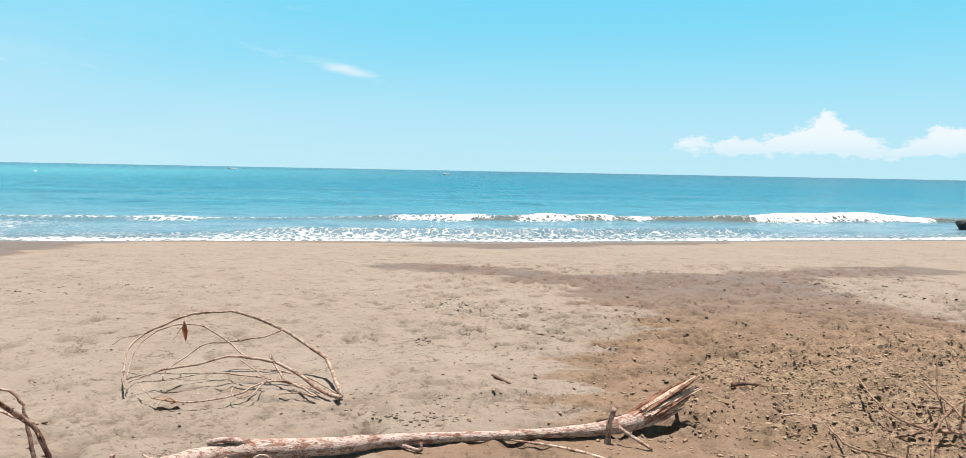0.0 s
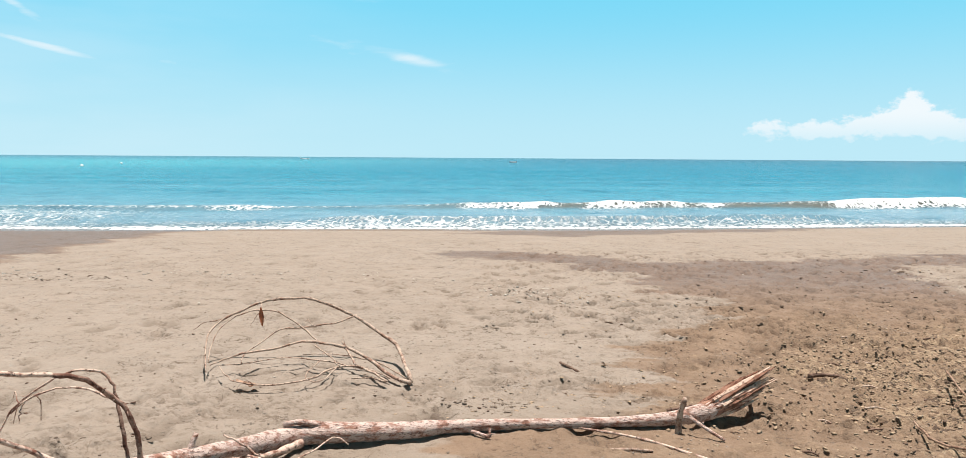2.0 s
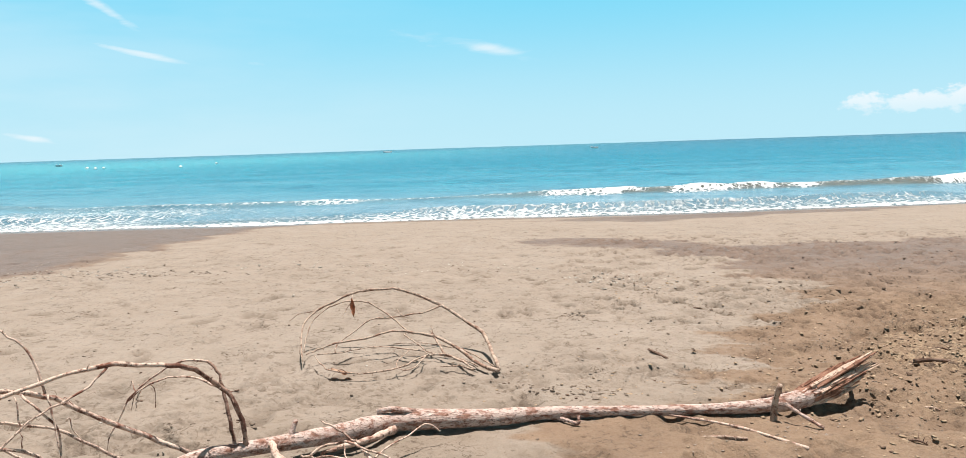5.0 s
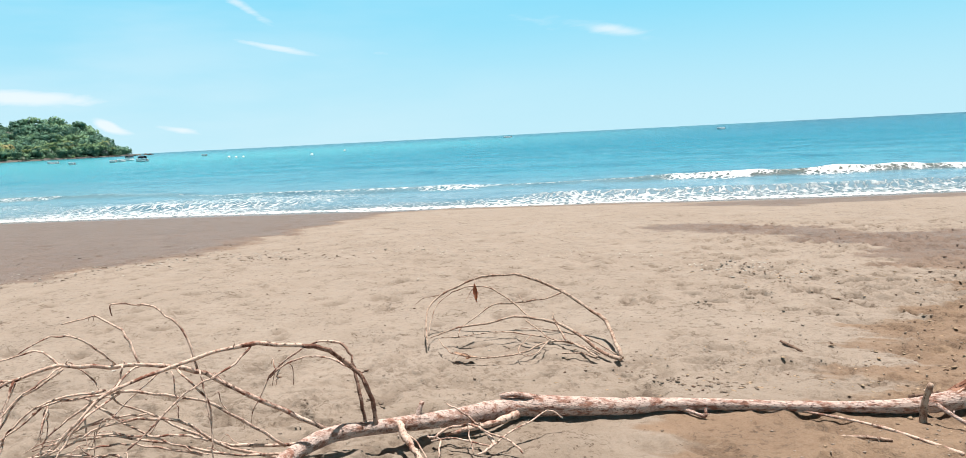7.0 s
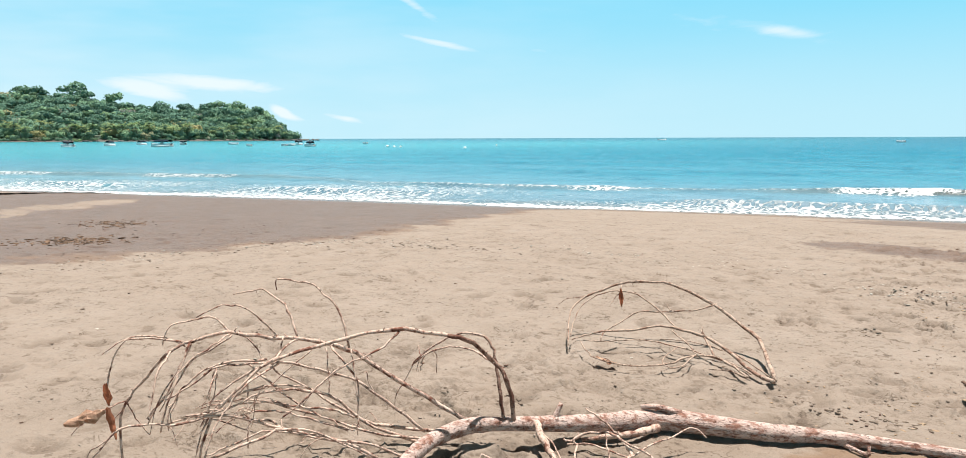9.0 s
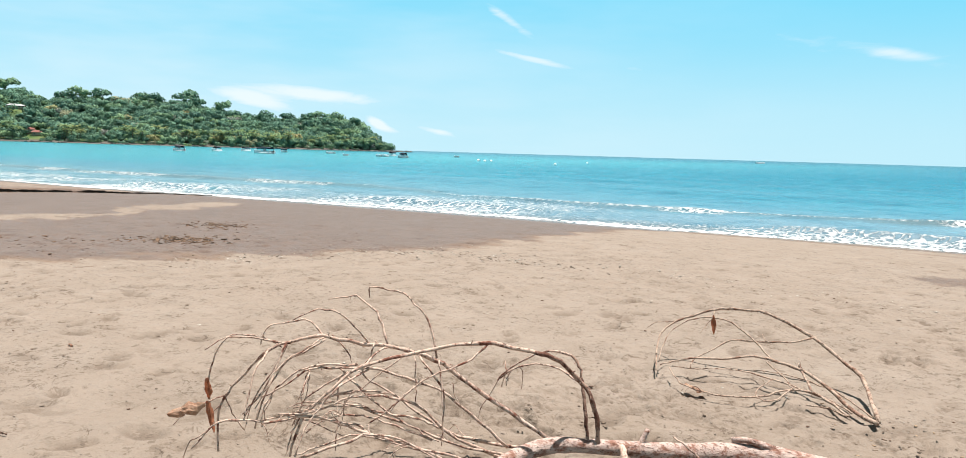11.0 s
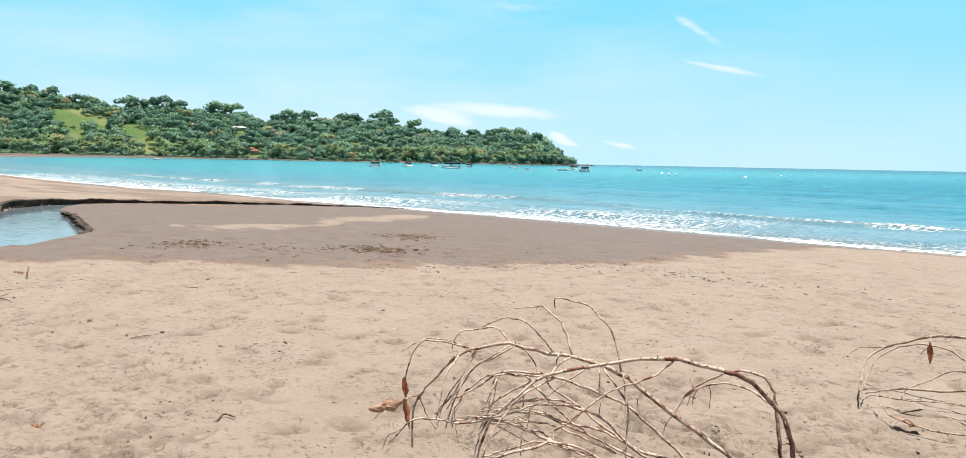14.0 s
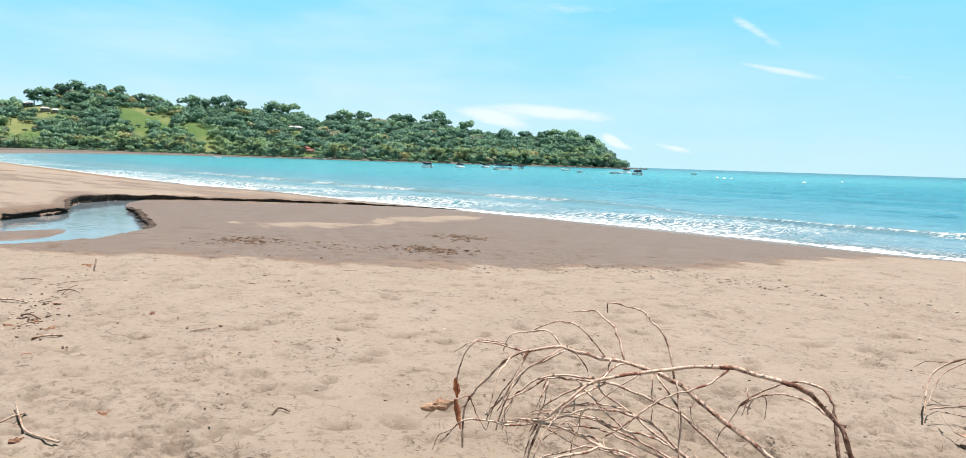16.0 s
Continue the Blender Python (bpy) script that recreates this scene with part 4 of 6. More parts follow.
def build_forest():
    rng = np.random.default_rng(12)
    kinds = [crown_shape(rng, 280, 0.125, fl, lo, wi) for fl, lo, wi in ((0.75, 7, 0.42), (0.9, 5, 0.32), (0.6, 9, 0.5), (1.05, 6, 0.3), (0.7, 8, 0.45), (0.8, 4, 0.36))]
    vs, fs, ns, tints, count = [], [], [], [], 0
    for row, t in enumerate(np.r_[-0.02, 0.0, np.linspace(0.02, 1.0, 21), 1.1, 1.25]):
        az = 49.6 + rng.uniform(0, 0.5)
        while az < 97:
            a, k = az + rng.normal(0, 0.12), t + rng.normal(0, 0.02)
            big = rng.beta(1.3, 2.4)
            size = (4.4 + 7.5 * big) * (0.4 if row < 2 else 0.75 if k < 0.1 or a < 51 else 1)
            az += size * rng.uniform(0.065, 0.115)
            r = float(foot(a) + (ridge(a) - foot(a)) * k)
            tall = rng.uniform(0.85, 1.3)
            if cleared(a, r, size * 1.45 * tall) and rng.random() < 0.14:
                size *= 0.28
            elif cleared(a, r, size * 1.45 * tall) or (k < 0.07 and rng.random() < 0.3):
                continue
            b = spot(a, r)
            v, f, nn = kinds[rng.integers(6)]
            turn = rng.uniform(0, 6.28)
            c, s = math.cos(turn), math.sin(turn)
            spin = np.array([[c, s, 0], [-s, c, 0], [0, 0, 1]])
            p = v @ spin * size * (1, 1, tall)
            vs.append(p + np.array(b) + (0, 0, size * (0.3 if row < 2 else 0.62)))
            fs.append(f + count)
            ns.append(nn @ spin)
            tone = min(0.72, rng.beta(1.0, 1.7) * 0.66 + 0.12 * (k < 0.3) + 0.08 * (a > 77)) if rng.random() < 0.95 else rng.uniform(0.82, 0.96)
            tints.append(np.full(len(p), tone))
            count += len(p)
    ob = sheet("far_woods", np.vstack(vs), np.vstack(fs), LEAVES, {"tint": np.concatenate(tints)}, normals=np.vstack(ns))
    return tagged(ob, "dense tropical woods in many greens covering the headland", "woods", kind="stuff")


woods = build_forest()


# ---- single trees, palms, houses on the headland ----
def tree(rng, height=17.0, spread=7.0, bare=0.35):
    base = tagged(new("tree"), "tall broadleaf tree standing above the headland woods", "tree", "trees on the headland")
    bm = bmesh.new()
    lean = rng.normal(0, 0.6, 2)
    tube(bm, spline([(0, 0, -1.5), (lean[0] * 0.3, lean[1] * 0.3, height * 0.4), (lean[0], lean[1], height * 0.8)], 6), np.linspace(0.45, 0.18, 6), 7)
    for k in range(5):
        a = 2 * math.pi * (k + rng.random() * 0.6) / 5
        tip = (math.cos(a) * spread * 0.6, math.sin(a) * spread * 0.6, height * rng.uniform(0.8, 0.95))
        tube(bm, spline([(lean[0] * 0.6, lean[1] * 0.6, height * 0.6), (tip[0] * 0.5, tip[1] * 0.5, height * 0.76), tip], 5), np.linspace(0.2, 0.06, 5), 5)
    part("trunk", bm, BARK, base)
    v, f, nn = crown_shape(rng, 330, 0.13, 0.72, 8)
    ob = sheet("crown", v * spread + (0, 0, height * (0.66 + 0.1 * bare)), f, LEAVES, {"tint": np.full(len(v), -1.0)}, normals=nn)
    ob.parent = base
    return base


def palm(rng, height=9.0):
    base = tagged(new("palm_tree"), "coconut palm with arching fronds behind the far shore", "palm tree", "palms along the far shore")
    bm = bmesh.new()
    lean = rng.normal(0, 0.9, 2)
    tube(bm, spline([(0, 0, -1), (lean[0] * 0.2, lean[1] * 0.2, height * 0.5), (lean[0], lean[1], height)], 7), np.linspace(0.2, 0.12, 7), 6)
    part("trunk", bm, BARK, base)
    v, f = [], []
    for k in range(15):
        a, droop = 2 * math.pi * k / 15 + rng.normal(0, 0.1), rng.uniform(0.1, 1.0)
        d, side = np.array([math.cos(a), math.sin(a), 0]), np.array([-math.sin(a), math.cos(a), 0])
        for s in range(9):
            t = s / 8
            p = np.array([lean[0], lean[1], height]) + d * 3.6 * t + np.array([0, 0, 1.5 * t * (1 - droop) - 2.6 * droop * t * t + 0.5 * t])
            for sg in (-1, 1):
                i, l = len(v), 1.0 * (1 - 0.6 * t)
                v += [p - d * 0.14, p + d * 0.14, p + d * 0.45 + sg * side * l + np.array([0, 0, -0.4 * l]), p + d * 0.2 + sg * side * l + np.array([0, 0, -0.45 * l])]
                f.append((i, i + 1, i + 2, i + 3))
    ob = sheet("fronds", np.array(v), np.array(f), FRONDS, {"tint": np.full(len(v), -1.0)}, smooth=False)
    ob.parent = base
    return base


def headland_trees():
    rng = np.random.default_rng(31)
    kinds = [tree(rng, h, s) for h, s in ((12, 8.0), (14, 9.0), (11, 7.0), (13, 9.5))]
    heights = [max(v.co.z for v in o.children[1].data.vertices) for o in kinds]
    # crowns that stand out of the skyline, then others down the slope: azimuth and elevation of the top
    tops = [(90.5, 4.0), (89.7, 4.25), (88.7, 4.5), (87.5, 4.3), (86.2, 4.35), (84.9, 3.9), (83.9, 3.9), (81.65, 4.1), (80.75, 4.05), (79.75, 4.15), (78.5, 4.05), (76.2, 3.75), (75.5, 4.0), (74.9, 3.75), (71.7, 3.4), (70.6, 3.4),
            (69.5, 3.55), (67.1, 3.35), (66.0, 3.3), (64.1, 3.55), (63.3, 3.15), (61.8, 3.0), (60.2, 2.25), (58.5, 2.4), (57.1, 2.4), (55.8, 2.45), (55.1, 2.55), (53.4, 2.5), (52.2, 2.25), (91.2, 3.8)]
    for k in range(90):
        if k < len(tops):
            az, top = tops[k]
            r = float(ridge(az)) * 0.99
        else:
            az = rng.uniform(51.5, 96)
            r, top = float(foot(az) + (ridge(az) - foot(az)) * rng.uniform(0.2, 0.95)), 0
        b = spot(az, r)
        src = kinds[k % 4]
        grow = float(np.clip((1.5 + math.tan(math.radians(top)) * r - b.z) / heights[k % 4], 0.5, 1.5)) if top else rng.uniform(0.55, 0.85)
        if k >= len(tops) and cleared(az, r, heights[k % 4] * grow):
            continue
        m = Matrix.Translation(b) @ Matrix.Rotation(rng.uniform(0, 6.28), 4, "Z") @ Matrix.Scale(grow, 4)
        if k < 4:
            src.matrix_basis = m
        else:
            o = copy_thing(src, m)
            o.matrix_basis = m
    palms = [palm(rng, h) for h in (8.0, 10.0, 9.0)]
    for k in range(230):
        az = rng.uniform(50.3, 96)
        r = float(foot(az) + (ridge(az) - foot(az)) * rng.uniform(-0.015, 0.16))
        if cleared(az, r, 9.0):
            continue
        b = spot(az, r)
        src = palms[k % 3]
        m = Matrix.Translation(b) @ Matrix.Rotation(rng.uniform(0, 6.28), 4, "Z") @ Matrix.Scale(rng.uniform(0.7, 1.55), 4)
        if k < 3:
            src.matrix_basis = m
        else:
            o = copy_thing(src, m)
            o.matrix_basis = m


headland_trees()


def house(az, elev, length, depth, height, roof, label):
    b = spot(az, uphill(az, elev))
    base = tagged(new("house"), label, "house", "houses on the headland")
    base.matrix_basis = Matrix.Translation(b) @ Matrix.Rotation(math.radians(az), 4, "Z")
    part("wall", block(bmesh.new(), 0, 0, height / 2 - 2, length, depth, height + 4), WALL, base, smooth=False)
    bm = bmesh.new()
    l, d, h = length / 2 + 0.9, depth / 2 + 0.9, height
    vs = [bm.verts.new(p) for p in ((-l, -d, h), (l, -d, h), (l, d, h), (-l, d, h), (-l * 0.55, 0, h + 2.0), (l * 0.55, 0, h + 2.0))]
    for q in ((0, 1, 5, 4), (1, 2, 5), (2, 3, 4, 5), (3, 0, 4), (3, 2, 1, 0)):
        bm.faces.new([vs[i] for i in q])
    part("roof", bm, roof, base, smooth=False)
    n = max(2, int(length / 3.5))
    for k in range(n):
        cx = -length / 2 + length * (k + 0.5) / n
        part("window", block(bmesh.new(), cx, -depth / 2 - 0.03, height * 0.58, 1.3, 0.1, 1.2), GLASS, base, smooth=False)
    return base


house(73.25, 0.28, 9, 6, 3.0, RED_ROOF, "beach house with a red hipped roof at the wood's edge")
house(73.6, 0.42, 8, 6, 3.4, RED_ROOF, "small house with a red roof among trees")
house(74.4, 1.98, 18, 6, 2.6, ZINC, "long low house with a pale metal roof in the woods")
house(91.55, 2.86, 11, 7, 3.4, ZINC, "hilltop house with a pale metal roof")
house(90.6, 2.45, 9, 7, 3.2, ZINC, "white-roofed house on the hillside")
house(90.0, 2.38, 7, 6, 3.0, ZINC, "small white-roofed house on the hillside")


def build_shore_rocks():
    rng = np.random.default_rng(7)
    bm = bmesh.new()
    for k in range(150):
        az = rng.uniform(48.2, 77) if k % 3 else rng.uniform(48.0, 53)
        r = float(np.interp(az, SHORE_AZ, SHORE_R)) + rng.uniform(-5, 4)
        a = math.radians(az)
        s = rng.uniform(0.7, 2.6)
        m = Matrix.Translation((-math.sin(a) * r, math.cos(a) * r, SEA + 0.1)) @ Matrix.Rotation(rng.uniform(0, 6), 4, "Z") @ Matrix.Diagonal((s * 1.6, s, s * 0.55, 1))
        got = bmesh.ops.create_icosphere(bm, subdivisions=1, radius=1, matrix=m)
        for v in got["verts"]:
            v.co += Vector(rng.normal(0, 0.16 * s, 3))
    ob = part("shore_rocks", bm, SHORE_ROCK, None, smooth=False)
    return tagged(ob, "dark rocks along the foot of the headland", "rocks", kind="stuff")


build_shore_rocks()


# ---- boats ----
def hull_mesh(length, beam, side):
    bm = bmesh.new()
    rings = []
    for k in range(9):
        t = k / 8
        wide = beam / 2 * (1 - max(0, (t - 0.45) / 0.55) ** 2.2 * 0.97) * (0.9 + 0.1 * min(1, t * 4))
        rise = side * (1 + 0.45 * max(0, t - 0.4) ** 1.5)
        x = (t - 0.5) * length
        ring = [(x, -wide, rise), (x, -wide * 1.3, side * 0.15), (x, 0, -0.28 + 0.3 * max(0, t - 0.6)), (x, wide * 1.3, side * 0.15), (x, wide, rise), (x, wide * 0.88, rise - 0.03), (x, wide * 0.7, side * 0.35), (x, -wide * 0.7, side * 0.35), (x, -wide * 0.88, rise - 0.03)]
        rings.append([bm.verts.new(p) for p in ring])
    for a, b in zip(rings, rings[1:]):
        for k in range(9):
            bm.faces.new((a[k], a[(k + 1) % 9], b[(k + 1) % 9], b[k]))
    bm.faces.new(rings[0])
    bm.faces.new(rings[-1][::-1])
    return bm


def boat(x, y, length, heading, canopy=True, cabin=(-0.36, 0.14), label="white motor boat with a dark canopy moored in the bay"):
    base = tagged(new("boat"), label, "boat", "boats moored in the bay")
    beam, side = length * 0.28, 0.34 + length * 0.06
    hull = part("hull", hull_mesh(length, beam, side), HULL, base, smooth=False)
    bm = bmesh.new()
    for sg in (-1, 1):
        tube(bm, spline([(-length * 0.5, sg * beam * 0.47, side + 0.03), (0, sg * beam * 0.5, side + 0.06), (length * 0.25, sg * beam * 0.42, side * 1.08), (length * 0.47, sg * beam * 0.08, side * 1.28)], 10), [0.05] * 10, 5)
    part("gunwale", bm, HULL, hull)
    for k in (-0.22, 0.02, 0.2):
        part("bench", block(bmesh.new(), k * length, 0, side * 0.72, 0.32, beam * 0.72, 0.07), HULL, base, smooth=False)
    if canopy:
        bm = bmesh.new()
        top = side + 0.25 + 0.11 * length
        xs = np.linspace(cabin[0] * length, cabin[1] * length, 6)
        rows = [[bm.verts.new((px, beam * 0.52 * q, top + 0.22 * (1 - q * q) - 0.05 * ((px / length + 0.09) * 4) ** 2 + dz)) for q in (-1, -0.5, 0, 0.5, 1)] for px in xs for dz in (0.0,)]
        low = [[bm.verts.new(v.co - Vector((0, 0, 0.42))) for v in r] for r in rows]
        for grid, flip in ((rows, 1), (low, -1)):
            for a, b in zip(grid, grid[1:]):
                for k in range(4):
                    bm.faces.new((a[k], a[k + 1], b[k + 1], b[k])[::flip])
        for a, b in zip(rows, rows[1:]):
            i = rows.index(a)
            bm.faces.new((a[0], b[0], low[i + 1][0], low[i][0]))
            bm.faces.new((a[4], low[i][4], low[i + 1][4], b[4]))
        part("canopy", bm, CANVAS, base, "dark canvas canopy")
        for px in (cabin[0] + 0.02, cabin[1] - 0.02):
            for sg in (-1, 1):
                bm = bmesh.new()
                tube(bm, [(px * length, sg * beam * 0.46, side * 0.9), (px * length, sg * beam * 0.49, top)], [0.035, 0.035], 6)
                part("post", bm, METAL, base)
        part("console", block(bmesh.new(), -0.05 * length, 0, side * 0.72 + 0.35, 0.5, beam * 0.35, 0.85), HULL, base, smooth=False)
    motor = bmesh.new()
    k = min(1.0, length / 7)
    block(motor, -length * 0.5 - 0.18 * k, 0, side + 0.02, 0.36 * k, 0.3 * k, 0.4 * k)
    bmesh.ops.bevel(motor, geom=list(motor.edges), offset=0.07 * k, segments=2, affect="EDGES")
    block(motor, -length * 0.5 - 0.2 * k, 0, side * 0.4, 0.14 * k, 0.1 * k, 0.9 * k)
    part("outboard_motor", motor, MOTOR, base)
    base.matrix_basis = Matrix.Translation((x, y, SEA + 0.08)) @ Matrix.Rotation(math.radians(heading), 4, "Z")
    return base


def moored(az, far, length, aslant, **more):
    """A boat from its azimuth and distance; aslant is its heading against the line of sight."""
    a = math.radians(az)
    return boat(-math.sin(a) * far, math.cos(a) * far, length, 90 + az + aslant, **more)


moored(64.6, 250, 5.2, 38)
moored(62.1, 290, 5.2, 145)
moored(60.1, 335, 5.2, 140, cabin=(-0.42, 0.2))
moored(58.8, 245, 7.4, 50, cabin=(-0.44, 0.24), label="white tour boat with a long dark canopy moored in the bay")
moored(57.4, 320, 4.8, 25, cabin=(-0.42, 0.2))
moored(49.4, 285, 4.8, 155, cabin=(-0.46, 0.26))
moored(48.6, 225, 4.2, 40)
OPEN = "low white open skiff moored in the bay"
for az, far, length, aslant in ((54.0, 320, 4.6, 50), (52.9, 235, 2.8, 30), (50.4, 240, 3.0, 35), (49.9, 255, 3.2, 140), (44.5, 310, 2.8, 40)):
    moored(az, far, length, aslant, canopy=False, label=OPEN)
moored(22.15, 620, 7.5, 60, canopy=False, label="white motor boat far out on the open sea")
moored(6.4, 340, 3.6, 60, canopy=False, label="small white skiff far out at sea")
moored(79.9, 521, 6.4, 65, canopy=False, label="white motor boat anchored off the far beach")


def buoy(az, far, size):
    """A floating buoy: a ribbed drum with a ring on top."""
    base = tagged(new("mooring_buoy"), "small white mooring buoy floating in the bay", "buoy", "buoys in the bay")
    bm = bmesh.new()
    profile = [(0.0, -0.3), (0.35, -0.25), (0.5, 0.0), (0.5, 0.16), (0.54, 0.18), (0.54, 0.26), (0.5, 0.28), (0.42, 0.48), (0.15, 0.62), (0.0, 0.64)]
    tube(bm, [(0, 0, q[1] * size) for q in profile], [max(q[0], 0.01) * size for q in profile], 14)
    part("float", bm, HULL, base)
    bm = bmesh.new()
    tube(bm, [(math.cos(a) * 0.1 * size, 0, (0.7 + 0.1 * math.sin(a)) * size) for a in np.linspace(-1.6, 4.7, 12)], [0.025 * size] * 12, 5)
    part("ring", bm, METAL, base)
    a = math.radians(az)
    base.matrix_basis = Matrix.Translation((-math.sin(a) * far, math.cos(a) * far, SEA + 0.05))
    return base


for az, far, size in ((42.8, 200, 0.75), (42.3, 190, 0.7), (41.8, 195, 0.6)):
    buoy(az, far, size)
buoy(36.9, 165, 0.65)
buoy(34.5, 215, 0.6)


def rock(x, y, size, seed):
    rng = np.random.default_rng(seed)
    bm = bmesh.new()
    bmesh.ops.create_icosphere(bm, subdivisions=3, radius=1)
    for v in bm.verts:
        p = v.co
        k = 1 + 0.35 * noise.noise(p * 1.3 + Vector((seed, 0, 0))) + 0.15 * noise.noise(p * 3.4)
        v.co = Vector((p.x * 1.3, p.y, p.z * 0.7)) * k * size
    ob = part("rock", bm, ROCK, None, smooth=False)
    ob.matrix_basis = Matrix.Translation((x, y, SEA + 0.15)) @ Matrix.Rotation(rng.uniform(0, 6), 4, "Z")
    return tagged(ob, "wet black boulder standing in the surf", "rock", "rocks in the surf")


rock(20.6, 35.6, 0.65, 3)
rock(21.9, 35.9, 0.9, 5)
rock(23.8, 36.8, 0.8, 9)


# ---- driftwood ----
twig_rng = random.Random(5)


def limb(owner, points, r0, r1, name="branch", slim=0.80):
    """One bent branch of a dead tree, thinner to its tip, with small knots."""
    thing, mat, paths = owner
    n = max(6, 3 * len(points))
    path = spline(points, n)
    length = float(np.linalg.norm(np.diff(path, axis=0), axis=1).sum())
    wob = np.array([[twig_rng.gauss(0, 0.0025) for _ in range(3)] for _ in path])
    wob[0] = 0
    paths.append(path)
    bm = bmesh.new()
    r0, r1 = r0 * slim, r1 * slim
    tube(bm, path + wob, np.linspace(r0, r1, n), 7, 0.35, twig_rng)
    for _ in range(int(length / 0.16)):                     # buds and broken spurs
        i = twig_rng.randrange(1, n - 1)
        d = Vector([twig_rng.gauss(0, 1) for _ in range(3)]).normalized()
        p, r = Vector(path[i]), r0 + (r1 - r0) * i / n
        tube(bm, [p, p + d * (r + 0.006 + 0.014 * twig_rng.random())], [r * 0.45, r * 0.2], 4)
    return part(name, bm, mat, thing)


def fine_twigs(owner, count, lo, hi, side, top=0.45):
    """Thin shoots that leave the branches and droop."""
    thing, mat, paths = owner
    known = [p for p in paths if len(p) > 16]
    for _ in range(count):
        path = twig_rng.choice(known)
        i = twig_rng.randrange(len(path) // 6, len(path) - 2)
        if path[i][2] > top:
            continue
        p, ahead = Vector(path[i]), Vector(path[min(i + 1, len(path) - 1)] - path[i]).normalized()
        d = (ahead * 1.1 + side * twig_rng.gauss(0.15, 0.45) + Vector([twig_rng.gauss(0, 0.35) for _ in range(3)]) + Vector((0, 0, twig_rng.uniform(-0.3, 0.35)))).normalized()
        l = twig_rng.uniform(lo, hi)
        pts = [p, p + (ahead * 0.5 + d * 0.5) * (l * 0.35) + Vector((0, 0, 0.012)), p + d * l * 0.7 + Vector((0, 0, 0.01)), p + d * l + Vector((0, 0, -twig_rng.uniform(0.0, 0.45) * l))]
        pts = [(q.x, q.y, max(q.z, 0.015)) for q in pts]
        bm = bmesh.new()
        r = twig_rng.uniform(0.0018, 0.0032)
        tube(bm, spline(pts, 12), np.linspace(r, r * 0.6, 12), 5, 0.3, twig_rng)
        part("twig", bm, mat, thing)


def dry_leaf(owner, at, way, length, wide, mat=None, curl=0.3, face=(0.2, 0.3, 1)):
    """A shrivelled leaf, folded along its middle."""
    thing = owner
    a = Vector(way).normalized()
    b = a.cross(Vector(face)).normalized()
    c = a.cross(b)
    bm = bmesh.new()
    rows, twist, drift = [], twig_rng.uniform(-0.45, 0.45), 0.0
    for k in range(10):
        t = k / 9
        drift += twig_rng.gauss(0, 0.05) * wide
        half = wide / 2 * math.sin(math.pi * (0.05 + 0.92 * t)) ** 0.7 * twig_rng.uniform(0.7, 1.15)
        mid = Vector(at) + a * (t * length) + c * (curl * length * t * t) + b * drift
        turned = Matrix.Rotation(twist * t, 3, a)
        fold = 0.5 + 0.8 * twig_rng.random()
        rows.append([bm.verts.new(mid + turned @ (b * (half * q) + c * (abs(q) ** 1.5 * half * fold)) + c * (0.07 * wide * twig_rng.gauss(0, 1))) for q in (-1, -0.6, -0.2, 0.2, 0.6, 1)])
    for r, s in zip(rows, rows[1:]):
        for k in range(5):
            bm.faces.new((r[k], r[k + 1], s[k + 1], s[k]))
    bmesh.ops.solidify(bm, geom=list(bm.faces), thickness=0.002)
    return part("dry_leaf", bm, mat or DEAD_LEAF, thing, smooth=False)


driftwood = tagged(new("fallen_tree"), "bleached fallen tree with a splintered trunk and bare drooping branches", "driftwood")
crown = (driftwood, TWIG, [])
# darker bark for the upright limbs, with their unlit side's shade in the colour
SHADED_BARK = wood_material("shaded_bark_twig", (0.36, 0.235, 0.18), (0.13, 0.058, 0.041), (0.035, 0.016, 0.012), 0.49)
shaded_limbs = (driftwood, SHADED_BARK, [])

TRUNK_LINE = [(-2.06, 2.42, 0.07), (-2.086, 2.551, 0.093), (-2.098, 2.672, 0.11), (-2.095, 2.804, 0.116), (-2.021, 2.949, 0.131), (-1.877, 3.109, 0.118), (-1.648, 3.38, 0.085), (-1.466, 3.643, 0.058), (-1.349, 3.74, 0.05), (-1.172, 3.80, 0.05), (-0.89, 3.90, 0.04),
              (-0.74, 4.0, 0.03), (-0.42, 4.11, 0.026), (-0.09, 4.19, 0.024), (0.25, 4.28, 0.022), (0.5, 4.34, 0.033), (0.70, 4.40, 0.062), (0.80, 4.475, 0.093)]
TRUNK_GIRTH = [0.034, 0.035, 0.036, 0.037, 0.037, 0.034, 0.044, 0.050, 0.053, 0.052, 0.045, 0.039, 0.029, 0.026, 0.028, 0.038, 0.051, 0.055]
bm = bmesh.new()
line = spline(TRUNK_LINE, 90)
tube(bm, line, np.interp(np.linspace(0, 1, 90), np.linspace(0, 1, len(TRUNK_GIRTH)), TRUNK_GIRTH), 16, 0.13, twig_rng)
part("trunk", bm, TRUNK, driftwood, "pale peeling trunk")
# red inner wood; the shade between the torn strands is in this colour
SHADED_RED_WOOD = wood_material("shaded_splintered_wood", (0.30, 0.16, 0.11), (0.16, 0.07, 0.045), (0.05, 0.022, 0.014), 0.5)
